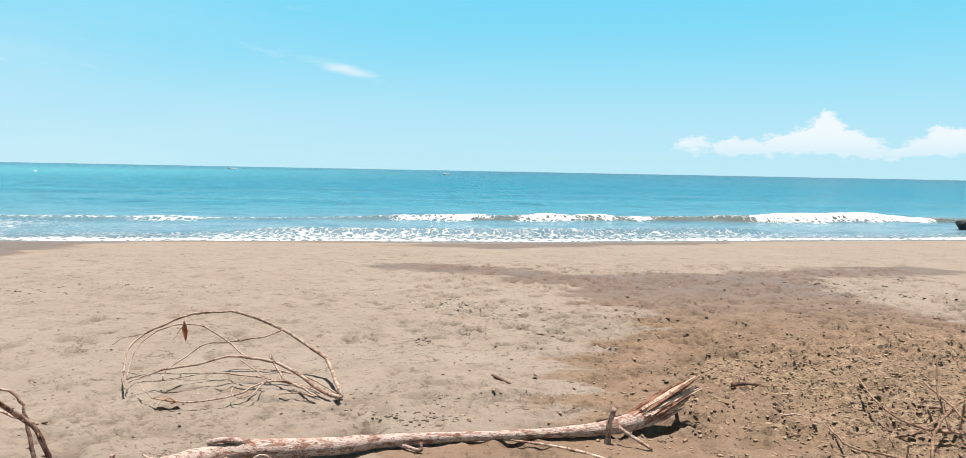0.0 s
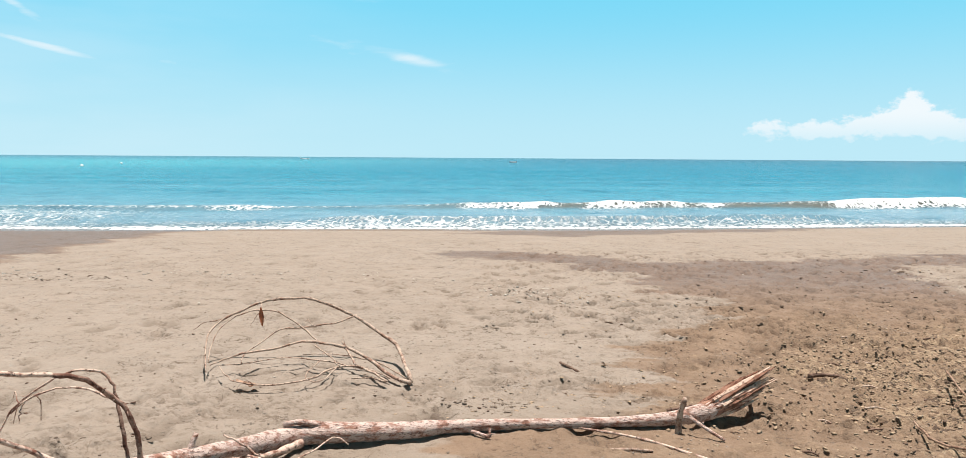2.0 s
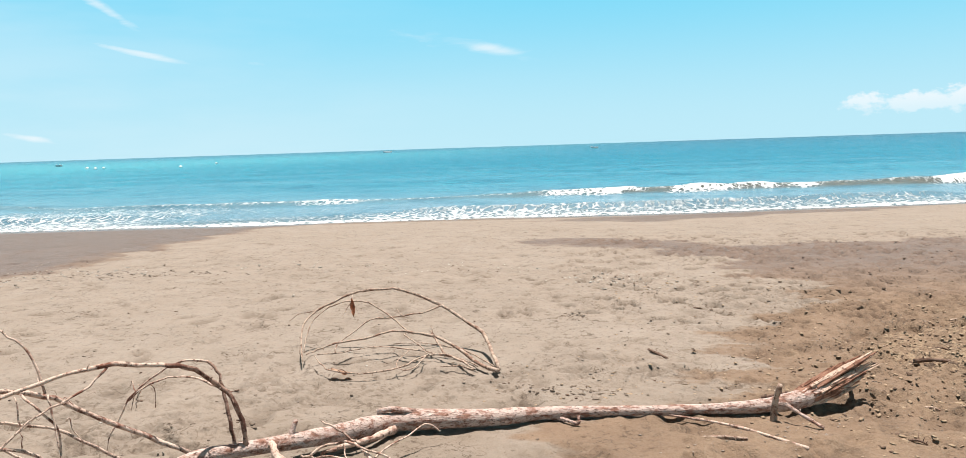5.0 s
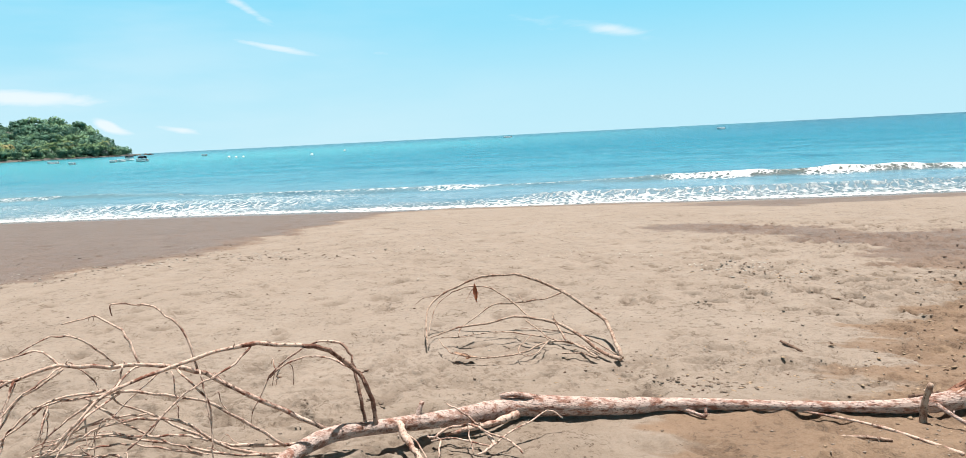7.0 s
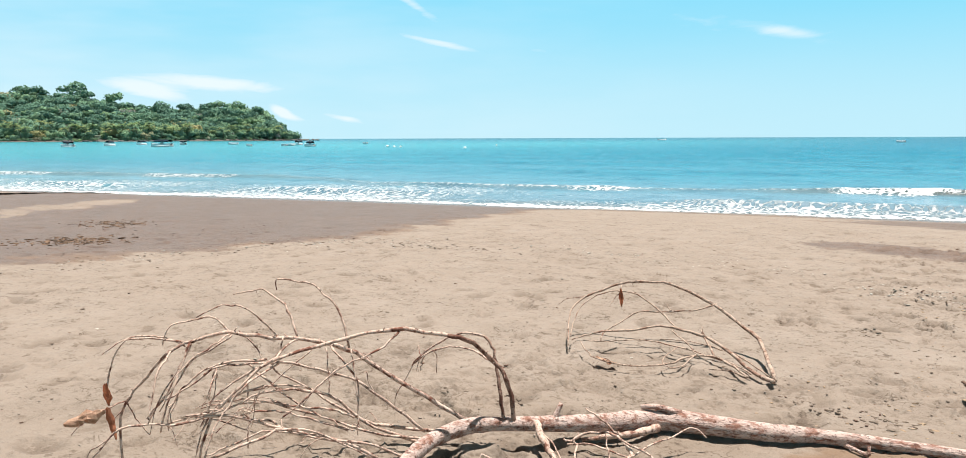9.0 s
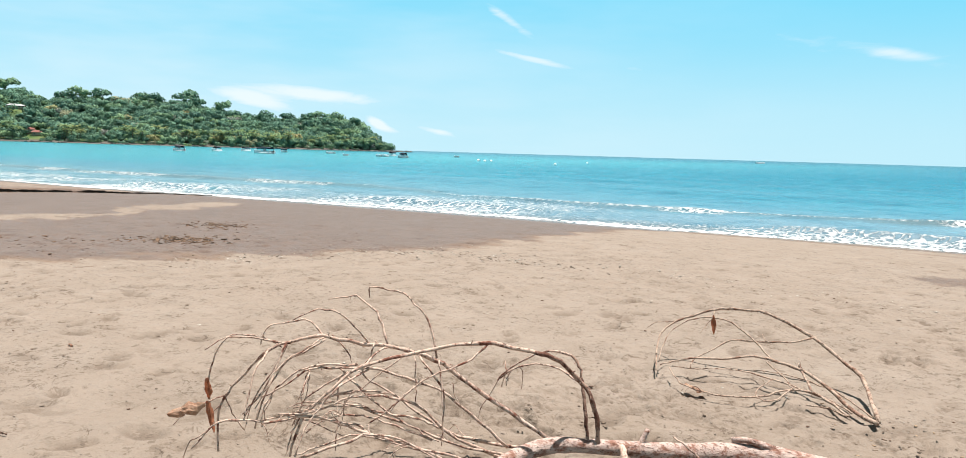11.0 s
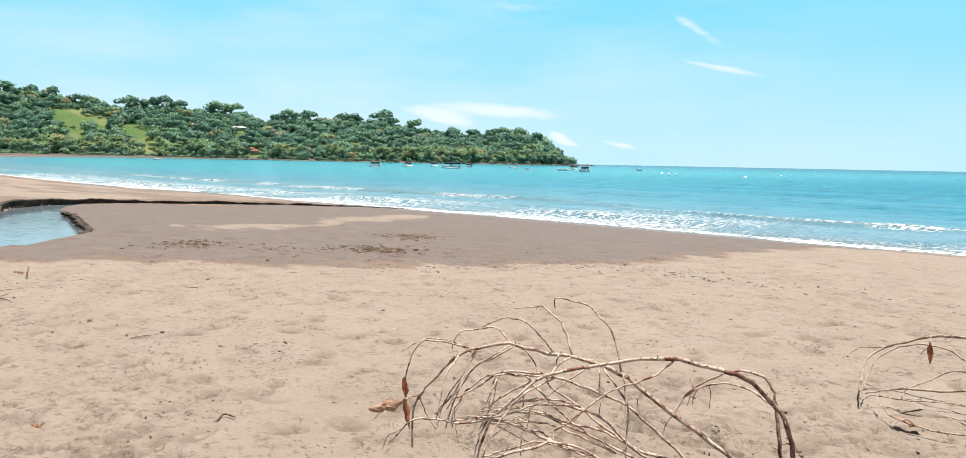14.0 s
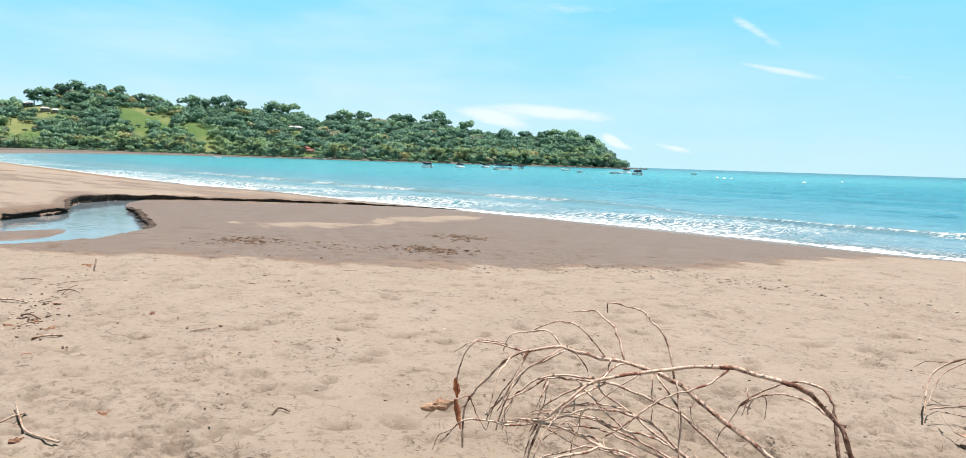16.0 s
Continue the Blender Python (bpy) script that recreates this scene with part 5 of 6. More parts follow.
# the torn end: a hollow shell of ragged strips, with splinters standing out of it
axis = Vector((0.40, 0.30, 0.125)).normalized()
s1 = axis.cross(Vector((0, 0, 1))).normalized()
s2 = s1.cross(axis)
root = Vector((0.70, 4.40, 0.062))
bm = bmesh.new()
rings = [[] for _ in range(9)]
for k in range(34):
    a = 2 * math.pi * k / 34
    way = s1 * math.cos(a) + s2 * math.sin(a)
    reach = 0.38 * (0.80 + 0.16 * math.sin(a)) * (twig_rng.uniform(0.62, 0.8) if k % 3 == 0 else twig_rng.uniform(0.85, 1.05))
    ridge = twig_rng.uniform(-0.5, 0.05) if k % 2 else twig_rng.uniform(-0.1, 0.2)
    for i, ring in enumerate(rings):
        t = i / 8
        r = (0.052 + 0.024 * t - 0.010 * t * t) * (1 + ridge * min(1, 3 * t)) + 0.004 * twig_rng.gauss(0, 1) * t
        ring.append(bm.verts.new(root + axis * (t * reach) + way * r))
for ra, rb in zip(rings, rings[1:]):
    for k in range(34):
        bm.faces.new((ra[k], ra[(k + 1) % 34], rb[(k + 1) % 34], rb[k]))
heart = bm.verts.new(root + axis * 0.20)
for k in range(34):
    bm.faces.new((rings[-1][k], rings[-1][(k + 1) % 34], heart))
part("torn_end", bm, SHADED_RED_WOOD, driftwood, "torn reddish trunk end", smooth=False)
for k in range(46):
    a, q = 2 * math.pi * k * 0.382, 0.064 * math.sqrt((k + 0.5) / 46)
    o = s1 * (q * math.cos(a)) + s2 * (q * math.sin(a))
    start = root + axis * twig_rng.uniform(-0.02, 0.16) + o * 0.9
    tip = root + axis * twig_rng.uniform(0.30, 0.62) + o * twig_rng.uniform(0.7, 1.25) + Vector([twig_rng.gauss(0, 0.014) for _ in range(3)])
    thick = twig_rng.uniform(0.007, 0.016)
    bm = bmesh.new()
    tube(bm, spline([start, start.lerp(tip, 0.35) + o * 0.12, start.lerp(tip, 0.7) + o * twig_rng.uniform(-0.1, 0.2), tip], 9), np.r_[np.linspace(thick * 0.7, thick, 5), np.linspace(thick * 0.85, twig_rng.uniform(0.001, 0.005), 4)], 5, 0.6, twig_rng)
    part("splinter", bm, SHADED_RED_WOOD if k % 3 == 1 else SPLINTER, driftwood, "torn reddish splinter", smooth=False)
# broken knot on top of the trunk, and stubs
for pts, a, b in (([(-1.30, 3.76, 0.09), (-1.40, 3.70, 0.125), (-1.475, 3.66, 0.122)], 0.021, 0.012), ([(-1.752, 3.24, 0.10), (-1.745, 3.27, 0.16), (-1.735, 3.29, 0.20)], 0.014, 0.011)):
    bm = bmesh.new()
    tube(bm, spline(pts, 6), np.linspace(a, b, 6), 8, 0.25, twig_rng)
    part("stub", bm, TRUNK, driftwood)
limb(shaded_limbs, [(-1.88, 3.08, 0.12), (-1.89, 3.08, 0.24), (-1.92, 3.06, 0.37), (-1.98, 3.02, 0.46), (-2.0, 2.88, 0.57), (-2.08, 2.815, 0.595)], 0.0140, 0.0122)
limb(crown, [(-2.07, 2.825, 0.592), (-2.14, 2.77, 0.61), (-2.24, 2.68, 0.63), (-2.37, 2.56, 0.61), (-2.5, 2.42, 0.57), (-2.6, 2.22, 0.53), (-2.63, 2.11, 0.46), (-2.68, 2.03, 0.38), (-2.72, 1.98, 0.29), (-2.74, 1.94, 0.15)], 0.0122, 0.0059)
limb(shaded_limbs, [(-1.92, 3.06, 0.12), (-1.94, 3.06, 0.24), (-1.98, 3.08, 0.38), (-2.01, 3.09, 0.48), (-2.06, 3.08, 0.54)], 0.0109, 0.0072)
limb(crown, [(-2.055, 3.08, 0.536), (-2.14, 3.04, 0.55), (-2.25, 3.0, 0.5), (-2.38, 2.96, 0.4), (-2.42, 2.92, 0.31), (-2.47, 2.88, 0.2)], 0.0072, 0.0032)
limb(crown, [(-1.96, 3.03, 0.43), (-2.04, 3.03, 0.46), (-2.14, 3.02, 0.48), (-2.22, 2.96, 0.48), (-2.32, 2.94, 0.43), (-2.39, 2.95, 0.37)], 0.0060, 0.0040)
limb(crown, [(-2.32, 2.94, 0.43), (-2.33, 2.93, 0.39), (-2.34, 2.93, 0.35)], 0.0047, 0.0032)
limb(crown, [(-2.13, 3.03, 0.1), (-2.29, 2.9, 0.24), (-2.45, 2.76, 0.38), (-2.55, 2.66, 0.48), (-2.57, 2.49, 0.56), (-2.66, 2.38, 0.59), (-2.78, 2.23, 0.62), (-2.83, 2.17, 0.64), (-2.92, 2.04, 0.61), (-2.97, 1.95, 0.56), (-3.07, 1.89, 0.44), (-3.1, 1.83, 0.36), (-3.11, 1.8, 0.26), (-3.11, 1.8, 0.1)], 0.0143, 0.0063)
limb(crown, [(-2.52, 2.62, 0.51), (-2.58, 2.63, 0.66), (-2.66, 2.61, 0.75), (-2.75, 2.59, 0.8), (-2.8, 2.53, 0.82), (-2.85, 2.47, 0.83), (-2.85, 2.47, 0.78)], 0.0076, 0.0031)
limb(crown, [(-2.64, 2.41, 0.59), (-2.7, 2.42, 0.69), (-2.76, 2.42, 0.74), (-2.85, 2.4, 0.79), (-2.89, 2.34, 0.79), (-2.93, 2.28, 0.78)], 0.0074, 0.0031)
limb(crown, [(-2.7, 2.35, 0.59), (-2.69, 2.27, 0.68), (-2.7, 2.18, 0.76), (-2.74, 2.13, 0.78), (-2.77, 2.08, 0.78), (-2.82, 2.01, 0.74)], 0.0060, 0.0029)
limb(crown, [(-2.82, 2.18, 0.63), (-2.9, 2.15, 0.7), (-3.0, 2.1, 0.68), (-3.05, 2.02, 0.66), (-3.06, 1.99, 0.58)], 0.0059, 0.0038)
limb(crown, [(-2.93, 2.02, 0.61), (-2.99, 1.91, 0.64), (-3.0, 1.79, 0.66), (-3.03, 1.74, 0.57), (-3.04, 1.72, 0.46)], 0.0059, 0.0037)
limb(crown, [(-2.93, 2.02, 0.59), (-3.05, 2.01, 0.61), (-3.09, 1.94, 0.63), (-3.13, 1.87, 0.63), (-3.18, 1.78, 0.57)], 0.0045, 0.0031)
limb(crown, [(-2.96, 1.97, 0.58), (-2.9, 1.88, 0.53), (-2.87, 1.82, 0.44), (-2.84, 1.78, 0.35)], 0.0060, 0.0036)
limb(crown, [(-2.23, 2.83, 0.09), (-2.34, 2.73, 0.22), (-2.46, 2.61, 0.36), (-2.54, 2.45, 0.44), (-2.59, 2.32, 0.5), (-2.7, 2.17, 0.51), (-2.78, 2.07, 0.51), (-2.84, 1.98, 0.44), (-2.89, 1.89, 0.39)], 0.0093, 0.0044)
limb(crown, [(-2.16, 2.88, 0.09), (-2.41, 2.8, 0.08), (-2.55, 2.73, 0.11), (-2.65, 2.63, 0.2), (-2.75, 2.52, 0.31), (-2.78, 2.4, 0.4), (-2.8, 2.38, 0.45)], 0.0109, 0.0046)
limb(crown, [(-2.2, 2.84, 0.05), (-2.31, 2.61, 0.13), (-2.43, 2.5, 0.19), (-2.54, 2.37, 0.26), (-2.64, 2.25, 0.32), (-2.71, 2.17, 0.33), (-2.81, 2.02, 0.31), (-2.9, 1.87, 0.28)], 0.0078, 0.0037)
limb(crown, [(-2.24, 2.68, 0.63), (-2.27, 2.58, 0.56), (-2.3, 2.49, 0.53), (-2.35, 2.36, 0.49), (-2.41, 2.22, 0.38), (-2.46, 2.16, 0.32)], 0.0058, 0.0042)
limb(crown, [(-2.26, 2.52, 0.06), (-2.34, 2.44, 0.13), (-2.45, 2.33, 0.19), (-2.54, 2.23, 0.23), (-2.61, 2.12, 0.29), (-2.7, 2.0, 0.33), (-2.78, 1.88, 0.31), (-2.85, 1.76, 0.33), (-2.9, 1.67, 0.32), (-2.94, 1.59, 0.22)], 0.0104, 0.0044)
limb(crown, [(-2.22, 2.82, 0.03), (-2.39, 2.61, 0.16), (-2.47, 2.46, 0.32), (-2.54, 2.3, 0.39), (-2.6, 2.15, 0.4), (-2.67, 2.04, 0.35), (-2.77, 1.9, 0.34)], 0.0094, 0.0043)
limb(crown, [(-2.55, 1.86, 0.22), (-2.44, 2.02, 0.28), (-2.42, 2.13, 0.29), (-2.32, 2.25, 0.25), (-2.18, 2.4, 0.13)], 0.0083, 0.0042)
limb(crown, [(-2.54, 2.52, 0.54), (-2.43, 2.5, 0.48), (-2.39, 2.54, 0.39), (-2.39, 2.54, 0.21)], 0.0060, 0.0045)
limb(crown, [(-3.1, 1.83, 0.36), (-3.11, 1.69, 0.34), (-3.15, 1.61, 0.27)], 0.0046, 0.0031)
limb(crown, [(-3.1, 1.83, 0.36), (-3.12, 1.88, 0.26), (-3.1, 1.93, 0.17)], 0.0046, 0.0032)
limb(crown, [(-2.62, 2.28, 0.5), (-2.55, 2.05, 0.48), (-2.58, 2.01, 0.42), (-2.58, 1.92, 0.34), (-2.56, 1.85, 0.23)], 0.0058, 0.0041)
limb(crown, [(-2.6, 2.22, 0.53), (-2.63, 2.35, 0.57), (-2.64, 2.42, 0.58)], 0.0057, 0.0060)
limb(crown, [(-2.78, 2.07, 0.51), (-2.71, 1.99, 0.45), (-2.71, 1.98, 0.4)], 0.0044, 0.0029)
limb(crown, [(-2.92, 2.04, 0.61), (-2.9, 1.97, 0.5), (-2.88, 1.9, 0.39), (-2.91, 1.87, 0.25)], 0.0059, 0.0045)
limb(crown, [(-2.13, 2.58, 0.07), (-2.21, 2.43, 0.17), (-2.36, 2.28, 0.21), (-2.49, 2.12, 0.27), (-2.58, 2.0, 0.23), (-2.65, 1.9, 0.19)], 0.0073, 0.0043)
limb(crown, [(-2.82, 2.18, 0.63), (-2.79, 2.05, 0.6), (-2.79, 1.96, 0.57), (-2.79, 1.87, 0.5), (-2.82, 1.82, 0.37)], 0.0045, 0.0036)
limb(crown, [(-2.931, 2.050, 0.595), (-2.956, 1.990, 0.480), (-2.986, 1.920, 0.366), (-3.000, 1.865, 0.268)], 0.0052, 0.0027)
limb(crown, [(-2.805, 2.176, 0.626), (-2.859, 2.107, 0.571), (-2.915, 2.040, 0.525), (-2.953, 1.968, 0.415), (-2.991, 1.900, 0.329), (-3.009, 1.866, 0.289)], 0.0063, 0.0033)
limb(crown, [(-2.669, 2.256, 0.520), (-2.779, 2.158, 0.512), (-2.841, 2.096, 0.497), (-2.896, 2.028, 0.448), (-2.934, 1.966, 0.370), (-2.938, 1.921, 0.274), (-2.921, 1.921, 0.240)], 0.0069, 0.0036)
limb(crown, [(-2.694, 2.222, 0.485), (-2.776, 2.121, 0.410), (-2.817, 2.052, 0.339), (-2.819, 2.005, 0.245)], 0.0063, 0.0033)
limb(crown, [(-2.650, 2.225, 0.401), (-2.743, 2.133, 0.371), (-2.797, 2.059, 0.313), (-2.810, 2.006, 0.232), (-2.805, 1.969, 0.143)], 0.0069, 0.0036)
limb(crown, [(-2.524, 2.325, 0.405), (-2.617, 2.253, 0.404), (-2.703, 2.175, 0.388), (-2.777, 2.087, 0.336), (-2.806, 2.037, 0.286)], 0.0052, 0.0027)
limb(crown, [(-2.417, 2.418, 0.452), (-2.469, 2.360, 0.392), (-2.505, 2.299, 0.308)], 0.0057, 0.0030)
limb(crown, [(-2.550, 2.421, 0.548), (-2.624, 2.333, 0.457), (-2.679, 2.259, 0.378)], 0.0046, 0.0024)
limb(crown, [(-2.310, 2.437, 0.267), (-2.378, 2.385, 0.302), (-2.499, 2.305, 0.314), (-2.623, 2.223, 0.344), (-2.737, 2.129, 0.350), (-2.838, 2.025, 0.324)], 0.0063, 0.0033)
limb(crown, [(-2.315, 2.404, 0.217), (-2.488, 2.297, 0.275), (-2.588, 2.232, 0.299), (-2.677, 2.157, 0.296), (-2.734, 2.093, 0.264), (-2.768, 2.040, 0.219)], 0.0063, 0.0033)
limb(crown, [(-2.531, 2.241, 0.223), (-2.599, 2.204, 0.258), (-2.670, 2.151, 0.270), (-2.742, 2.098, 0.290), (-2.852, 1.999, 0.290)], 0.0069, 0.0036)
limb(crown, [(-2.890, 2.025, 0.270), (-2.794, 2.100, 0.245), (-2.730, 2.143, 0.218), (-2.653, 2.194, 0.188)], 0.0046, 0.0024)
limb(crown, [(-2.733, 2.196, 0.504), (-2.651, 2.236, 0.428), (-2.501, 2.307, 0.319), (-2.363, 2.373, 0.252), (-2.293, 2.422, 0.210)], 0.0063, 0.0033)
limb(crown, [(-2.872, 2.131, 0.483), (-2.868, 2.101, 0.399), (-2.876, 2.056, 0.316)], 0.0040, 0.0021)
limb(crown, [(-2.868, 2.135, 0.483), (-2.857, 2.114, 0.405), (-2.851, 2.096, 0.350)], 0.0040, 0.0021)
limb(crown, [(-2.826, 2.227, 0.635), (-2.752, 2.265, 0.554), (-2.726, 2.271, 0.510)], 0.0046, 0.0024)
limb(crown, [(-2.631, 2.318, 0.613), (-2.633, 2.294, 0.546), (-2.660, 2.257, 0.502)], 0.0052, 0.0027)
limb(crown, [(-2.721, 2.188, 0.455), (-2.697, 2.164, 0.348), (-2.643, 2.118, 0.157)], 0.0052, 0.0027)
limb(crown, [(-2.968, 2.004, 0.374), (-2.975, 1.961, 0.285), (-2.952, 1.954, 0.226)], 0.0046, 0.0024)
limb(crown, [(-2.382, 2.499, 0.555), (-2.354, 2.487, 0.460), (-2.307, 2.460, 0.306), (-2.281, 2.426, 0.196)], 0.0052, 0.0027)
limb(crown, [(-2.503, 2.456, 0.553), (-2.472, 2.439, 0.440), (-2.451, 2.421, 0.355)], 0.0046, 0.0024)
# roots and shoots under the fork
under_growth = (driftwood, TWIG, [])
for pts, r0, r1 in (([(-1.82, 3.19, 0.12), (-1.77, 3.13, 0.12), (-1.73, 3.09, 0.09), (-1.66, 3.05, 0.05), (-1.60, 3.02, 0.01)], 0.022, 0.019), ([(-1.38, 3.66, 0.03), (-1.42, 3.56, 0.035), (-1.48, 3.48, 0.035), (-1.55, 3.41, 0.03), (-1.64, 3.33, 0.015)], 0.026, 0.010),
                    ([(-1.66, 3.24, 0.03), (-1.59, 3.29, 0.08), (-1.46, 3.30, 0.10), (-1.38, 3.26, 0.09), (-1.27, 3.28, 0.06), (-1.19, 3.24, 0.02)], 0.008, 0.006), ([(-1.39, 3.28, 0.08), (-1.35, 3.26, 0.05), (-1.35, 3.22, 0.03), (-1.38, 3.15, 0.02)], 0.012, 0.007),
                    ([(-1.60, 3.29, 0.20), (-1.52, 3.30, 0.16), (-1.44, 3.32, 0.09)], 0.005, 0.007), ([(-1.11, 3.61, 0.06), (-1.16, 3.59, 0.10), (-1.20, 3.54, 0.10), (-1.30, 3.33, 0.06), (-1.36, 3.23, 0.04), (-1.52, 3.24, 0.05), (-1.65, 3.20, 0.04)], 0.004, 0.006),
                    ([(-1.49, 3.29, 0.09), (-1.45, 3.23, 0.05), (-1.42, 3.20, 0.0)], 0.005, 0.004), ([(-1.72, 3.10, 0.10), (-1.66, 3.10, 0.06), (-1.60, 3.06, 0.01)], 0.006, 0.004), ([(-1.66, 3.18, 0.07), (-1.60, 3.20, 0.05), (-1.56, 3.10, 0.0)], 0.007, 0.005),
                    ([(-1.90, 2.82, 0.0), (-1.90, 2.84, 0.05), (-1.83, 2.86, 0.03)], 0.006, 0.004)):
    limb(under_growth, pts, r0, r1, "root")
fine_twigs(crown, 60, 0.06, 0.18, Vector((-0.2, -0.3, -0.1)), 0.48)
dry_leaf(driftwood, (-2.93, 1.66, 0.52), (-0.02, 0.02, -1), 0.10, 0.035, None, 0.1, (0.85, -0.45, 0.5))
dry_leaf(driftwood, (-2.93, 1.66, 0.42), (0.12, 0.14, -0.8), 0.14, 0.03, None, -0.1, (0.85, -0.45, 0.6))
dry_leaf(driftwood, (-2.95, 1.66, 0.40), (-0.25, -0.36, -0.12), 0.16, 0.06, PALE_LEAF, 0.0, (0.7, -0.35, 0.85))

half_buried = tagged(new("dead_branch"), "thin bleached branch arching out of the sand", "branch", "dead branches on the sand")
sprig = (half_buried, GREY_TWIG, [])
limb(sprig, [(-1.10, 4.83, 0.012), (-1.25, 5.18, 0.065), (-1.36, 5.36, 0.129), (-1.55, 5.46, 0.205), (-1.75, 5.51, 0.301), (-1.97, 5.50, 0.384), (-2.10, 5.49, 0.408), (-2.28, 5.43, 0.408), (-2.40, 5.41, 0.384), (-2.57, 5.35, 0.313), (-2.67, 5.27, 0.257), (-2.70, 5.14, 0.185), (-2.62, 4.96, 0.096), (-2.51, 4.76, 0.032)], 0.0158, 0.0055, slim=0.86)
limb(sprig, [(-2.64, 5.28, 0.279), (-2.73, 5.32, 0.246), (-2.83, 5.33, 0.225), (-2.90, 5.29, 0.175)], 0.0045, 0.0029, slim=0.86)
limb(sprig, [(-1.85, 5.14, 0.156), (-1.98, 5.22, 0.225), (-2.12, 5.26, 0.301), (-2.24, 5.26, 0.348), (-2.37, 5.24, 0.360), (-2.51, 5.18, 0.313), (-2.59, 5.10, 0.236), (-2.58, 4.96, 0.138), (-2.52, 4.81, 0.080)], 0.0070, 0.0036, slim=0.86)
limb(sprig, [(-1.70, 5.52, 0.290), (-1.80, 5.41, 0.257), (-1.99, 5.29, 0.236), (-2.17, 5.19, 0.236), (-2.25, 5.07, 0.166), (-2.32, 4.95, 0.112), (-2.30, 4.84, 0.073)], 0.0071, 0.0045, slim=0.86)
limb(sprig, [(-1.10, 4.80, 0.012), (-1.26, 4.92, 0.015), (-1.44, 5.08, 0.058), (-1.63, 5.17, 0.121), (-1.81, 5.15, 0.156), (-1.98, 5.13, 0.166), (-2.11, 5.04, 0.138), (-2.32, 4.95, 0.112), (-2.43, 4.86, 0.088), (-2.49, 4.78, 0.065)], 0.0139, 0.0054, slim=0.86)
limb(sprig, [(-1.26, 4.81, 0.012), (-1.44, 4.95, 0.038), (-1.55, 4.99, 0.051), (-1.67, 4.91, 0.051), (-1.75, 4.71, 0.032), (-1.90, 4.56, 0.032), (-2.03, 4.53, 0.032), (-2.16, 4.54, 0.038), (-2.25, 4.57, 0.051), (-2.40, 4.73, 0.080)], 0.0088, 0.0035, slim=0.86)
limb(sprig, [(-1.15, 4.89, 0.012), (-1.36, 5.10, 0.032), (-1.55, 5.17, 0.058), (-1.76, 5.17, 0.073), (-1.97, 5.13, 0.073)], 0.0062, 0.0037, slim=0.86)
limb(sprig, [(-1.26, 4.88, 0.012), (-1.42, 4.97, 0.032), (-1.58, 5.00, 0.045), (-1.80, 5.03, 0.065), (-2.06, 5.01, 0.080), (-2.26, 4.92, 0.058), (-2.44, 4.85, 0.051)], 0.0071, 0.0037, slim=0.86)
limb(sprig, [(-1.53, 4.99, 0.051), (-1.65, 5.15, 0.112), (-1.71, 5.22, 0.156)], 0.0088, 0.0070, slim=0.86)
limb(sprig, [(-1.64, 4.94, 0.058), (-1.66, 4.72, 0.032), (-1.73, 4.66, 0.032), (-1.79, 4.74, 0.058), (-1.76, 4.91, 0.096)], 0.0053, 0.0034, slim=0.86)
limb(sprig, [(-1.88, 5.12, 0.147), (-1.76, 5.05, 0.104), (-1.63, 4.94, 0.058)], 0.0053, 0.0053, slim=0.86)
limb(sprig, [(-2.41, 5.41, 0.384), (-2.38, 5.35, 0.360), (-2.38, 5.33, 0.313)], 0.0036, 0.0036, slim=0.86)
limb(sprig, [(-2.38, 5.35, 0.360), (-2.41, 5.30, 0.279), (-2.43, 5.25, 0.236)], 0.0036, 0.0027, slim=0.86)
limb(sprig, [(-1.51, 4.83, 0.012), (-1.38, 4.86, 0.012), (-1.27, 4.81, 0.012)], 0.0054, 0.0053, slim=0.86)
fine_twigs(sprig, 6, 0.03, 0.12, Vector((-0.2, -0.1, -0.2)), 0.3)
dry_leaf(half_buried, (-2.27, 5.10, 0.41), (0.03, 0.0, -1), 0.14, 0.034, None, 0.05, (0.5, -0.8, 0.4))
dry_leaf(half_buried, (-2.19, 4.57, 0.05), (0.9, 0.05, -0.25), 0.16, 0.05, PALE_LEAF, -0.1)

brush_base = tagged(new("dead_branch"), "brittle brown brushwood lying on trampled sand", "branch", "dead branches on the sand")
BRUSHWOOD = wood_material("brown_brushwood", (0.33, 0.215, 0.15), (0.17, 0.092, 0.062), (0.05, 0.025, 0.017), 0.52)
brush = (brush_base, BRUSHWOOD, [])
limb(brush, [(2.23, 4.13, 0.02), (2.35, 4.34, 0.1), (2.51, 4.48, 0.18), (2.65, 4.61, 0.2), (2.94, 4.89, 0.2)], 0.0110, 0.0075)
limb(brush, [(2.71, 5.17, 0.15), (2.52, 4.53, 0.2), (2.52, 4.36, 0.15)], 0.0097, 0.0063)
limb(brush, [(2.59, 4.82, 0.4), (2.56, 4.72, 0.2), (2.57, 4.58, 0.02)], 0.0068, 0.0088)
limb(brush, [(2.35, 5.31, 0.12), (2.24, 4.81, 0.12), (2.25, 4.53, 0.1), (2.36, 4.41, 0.08), (2.52, 4.36, 0.08), (2.7, 4.37, 0.05)], 0.0072, 0.0108)
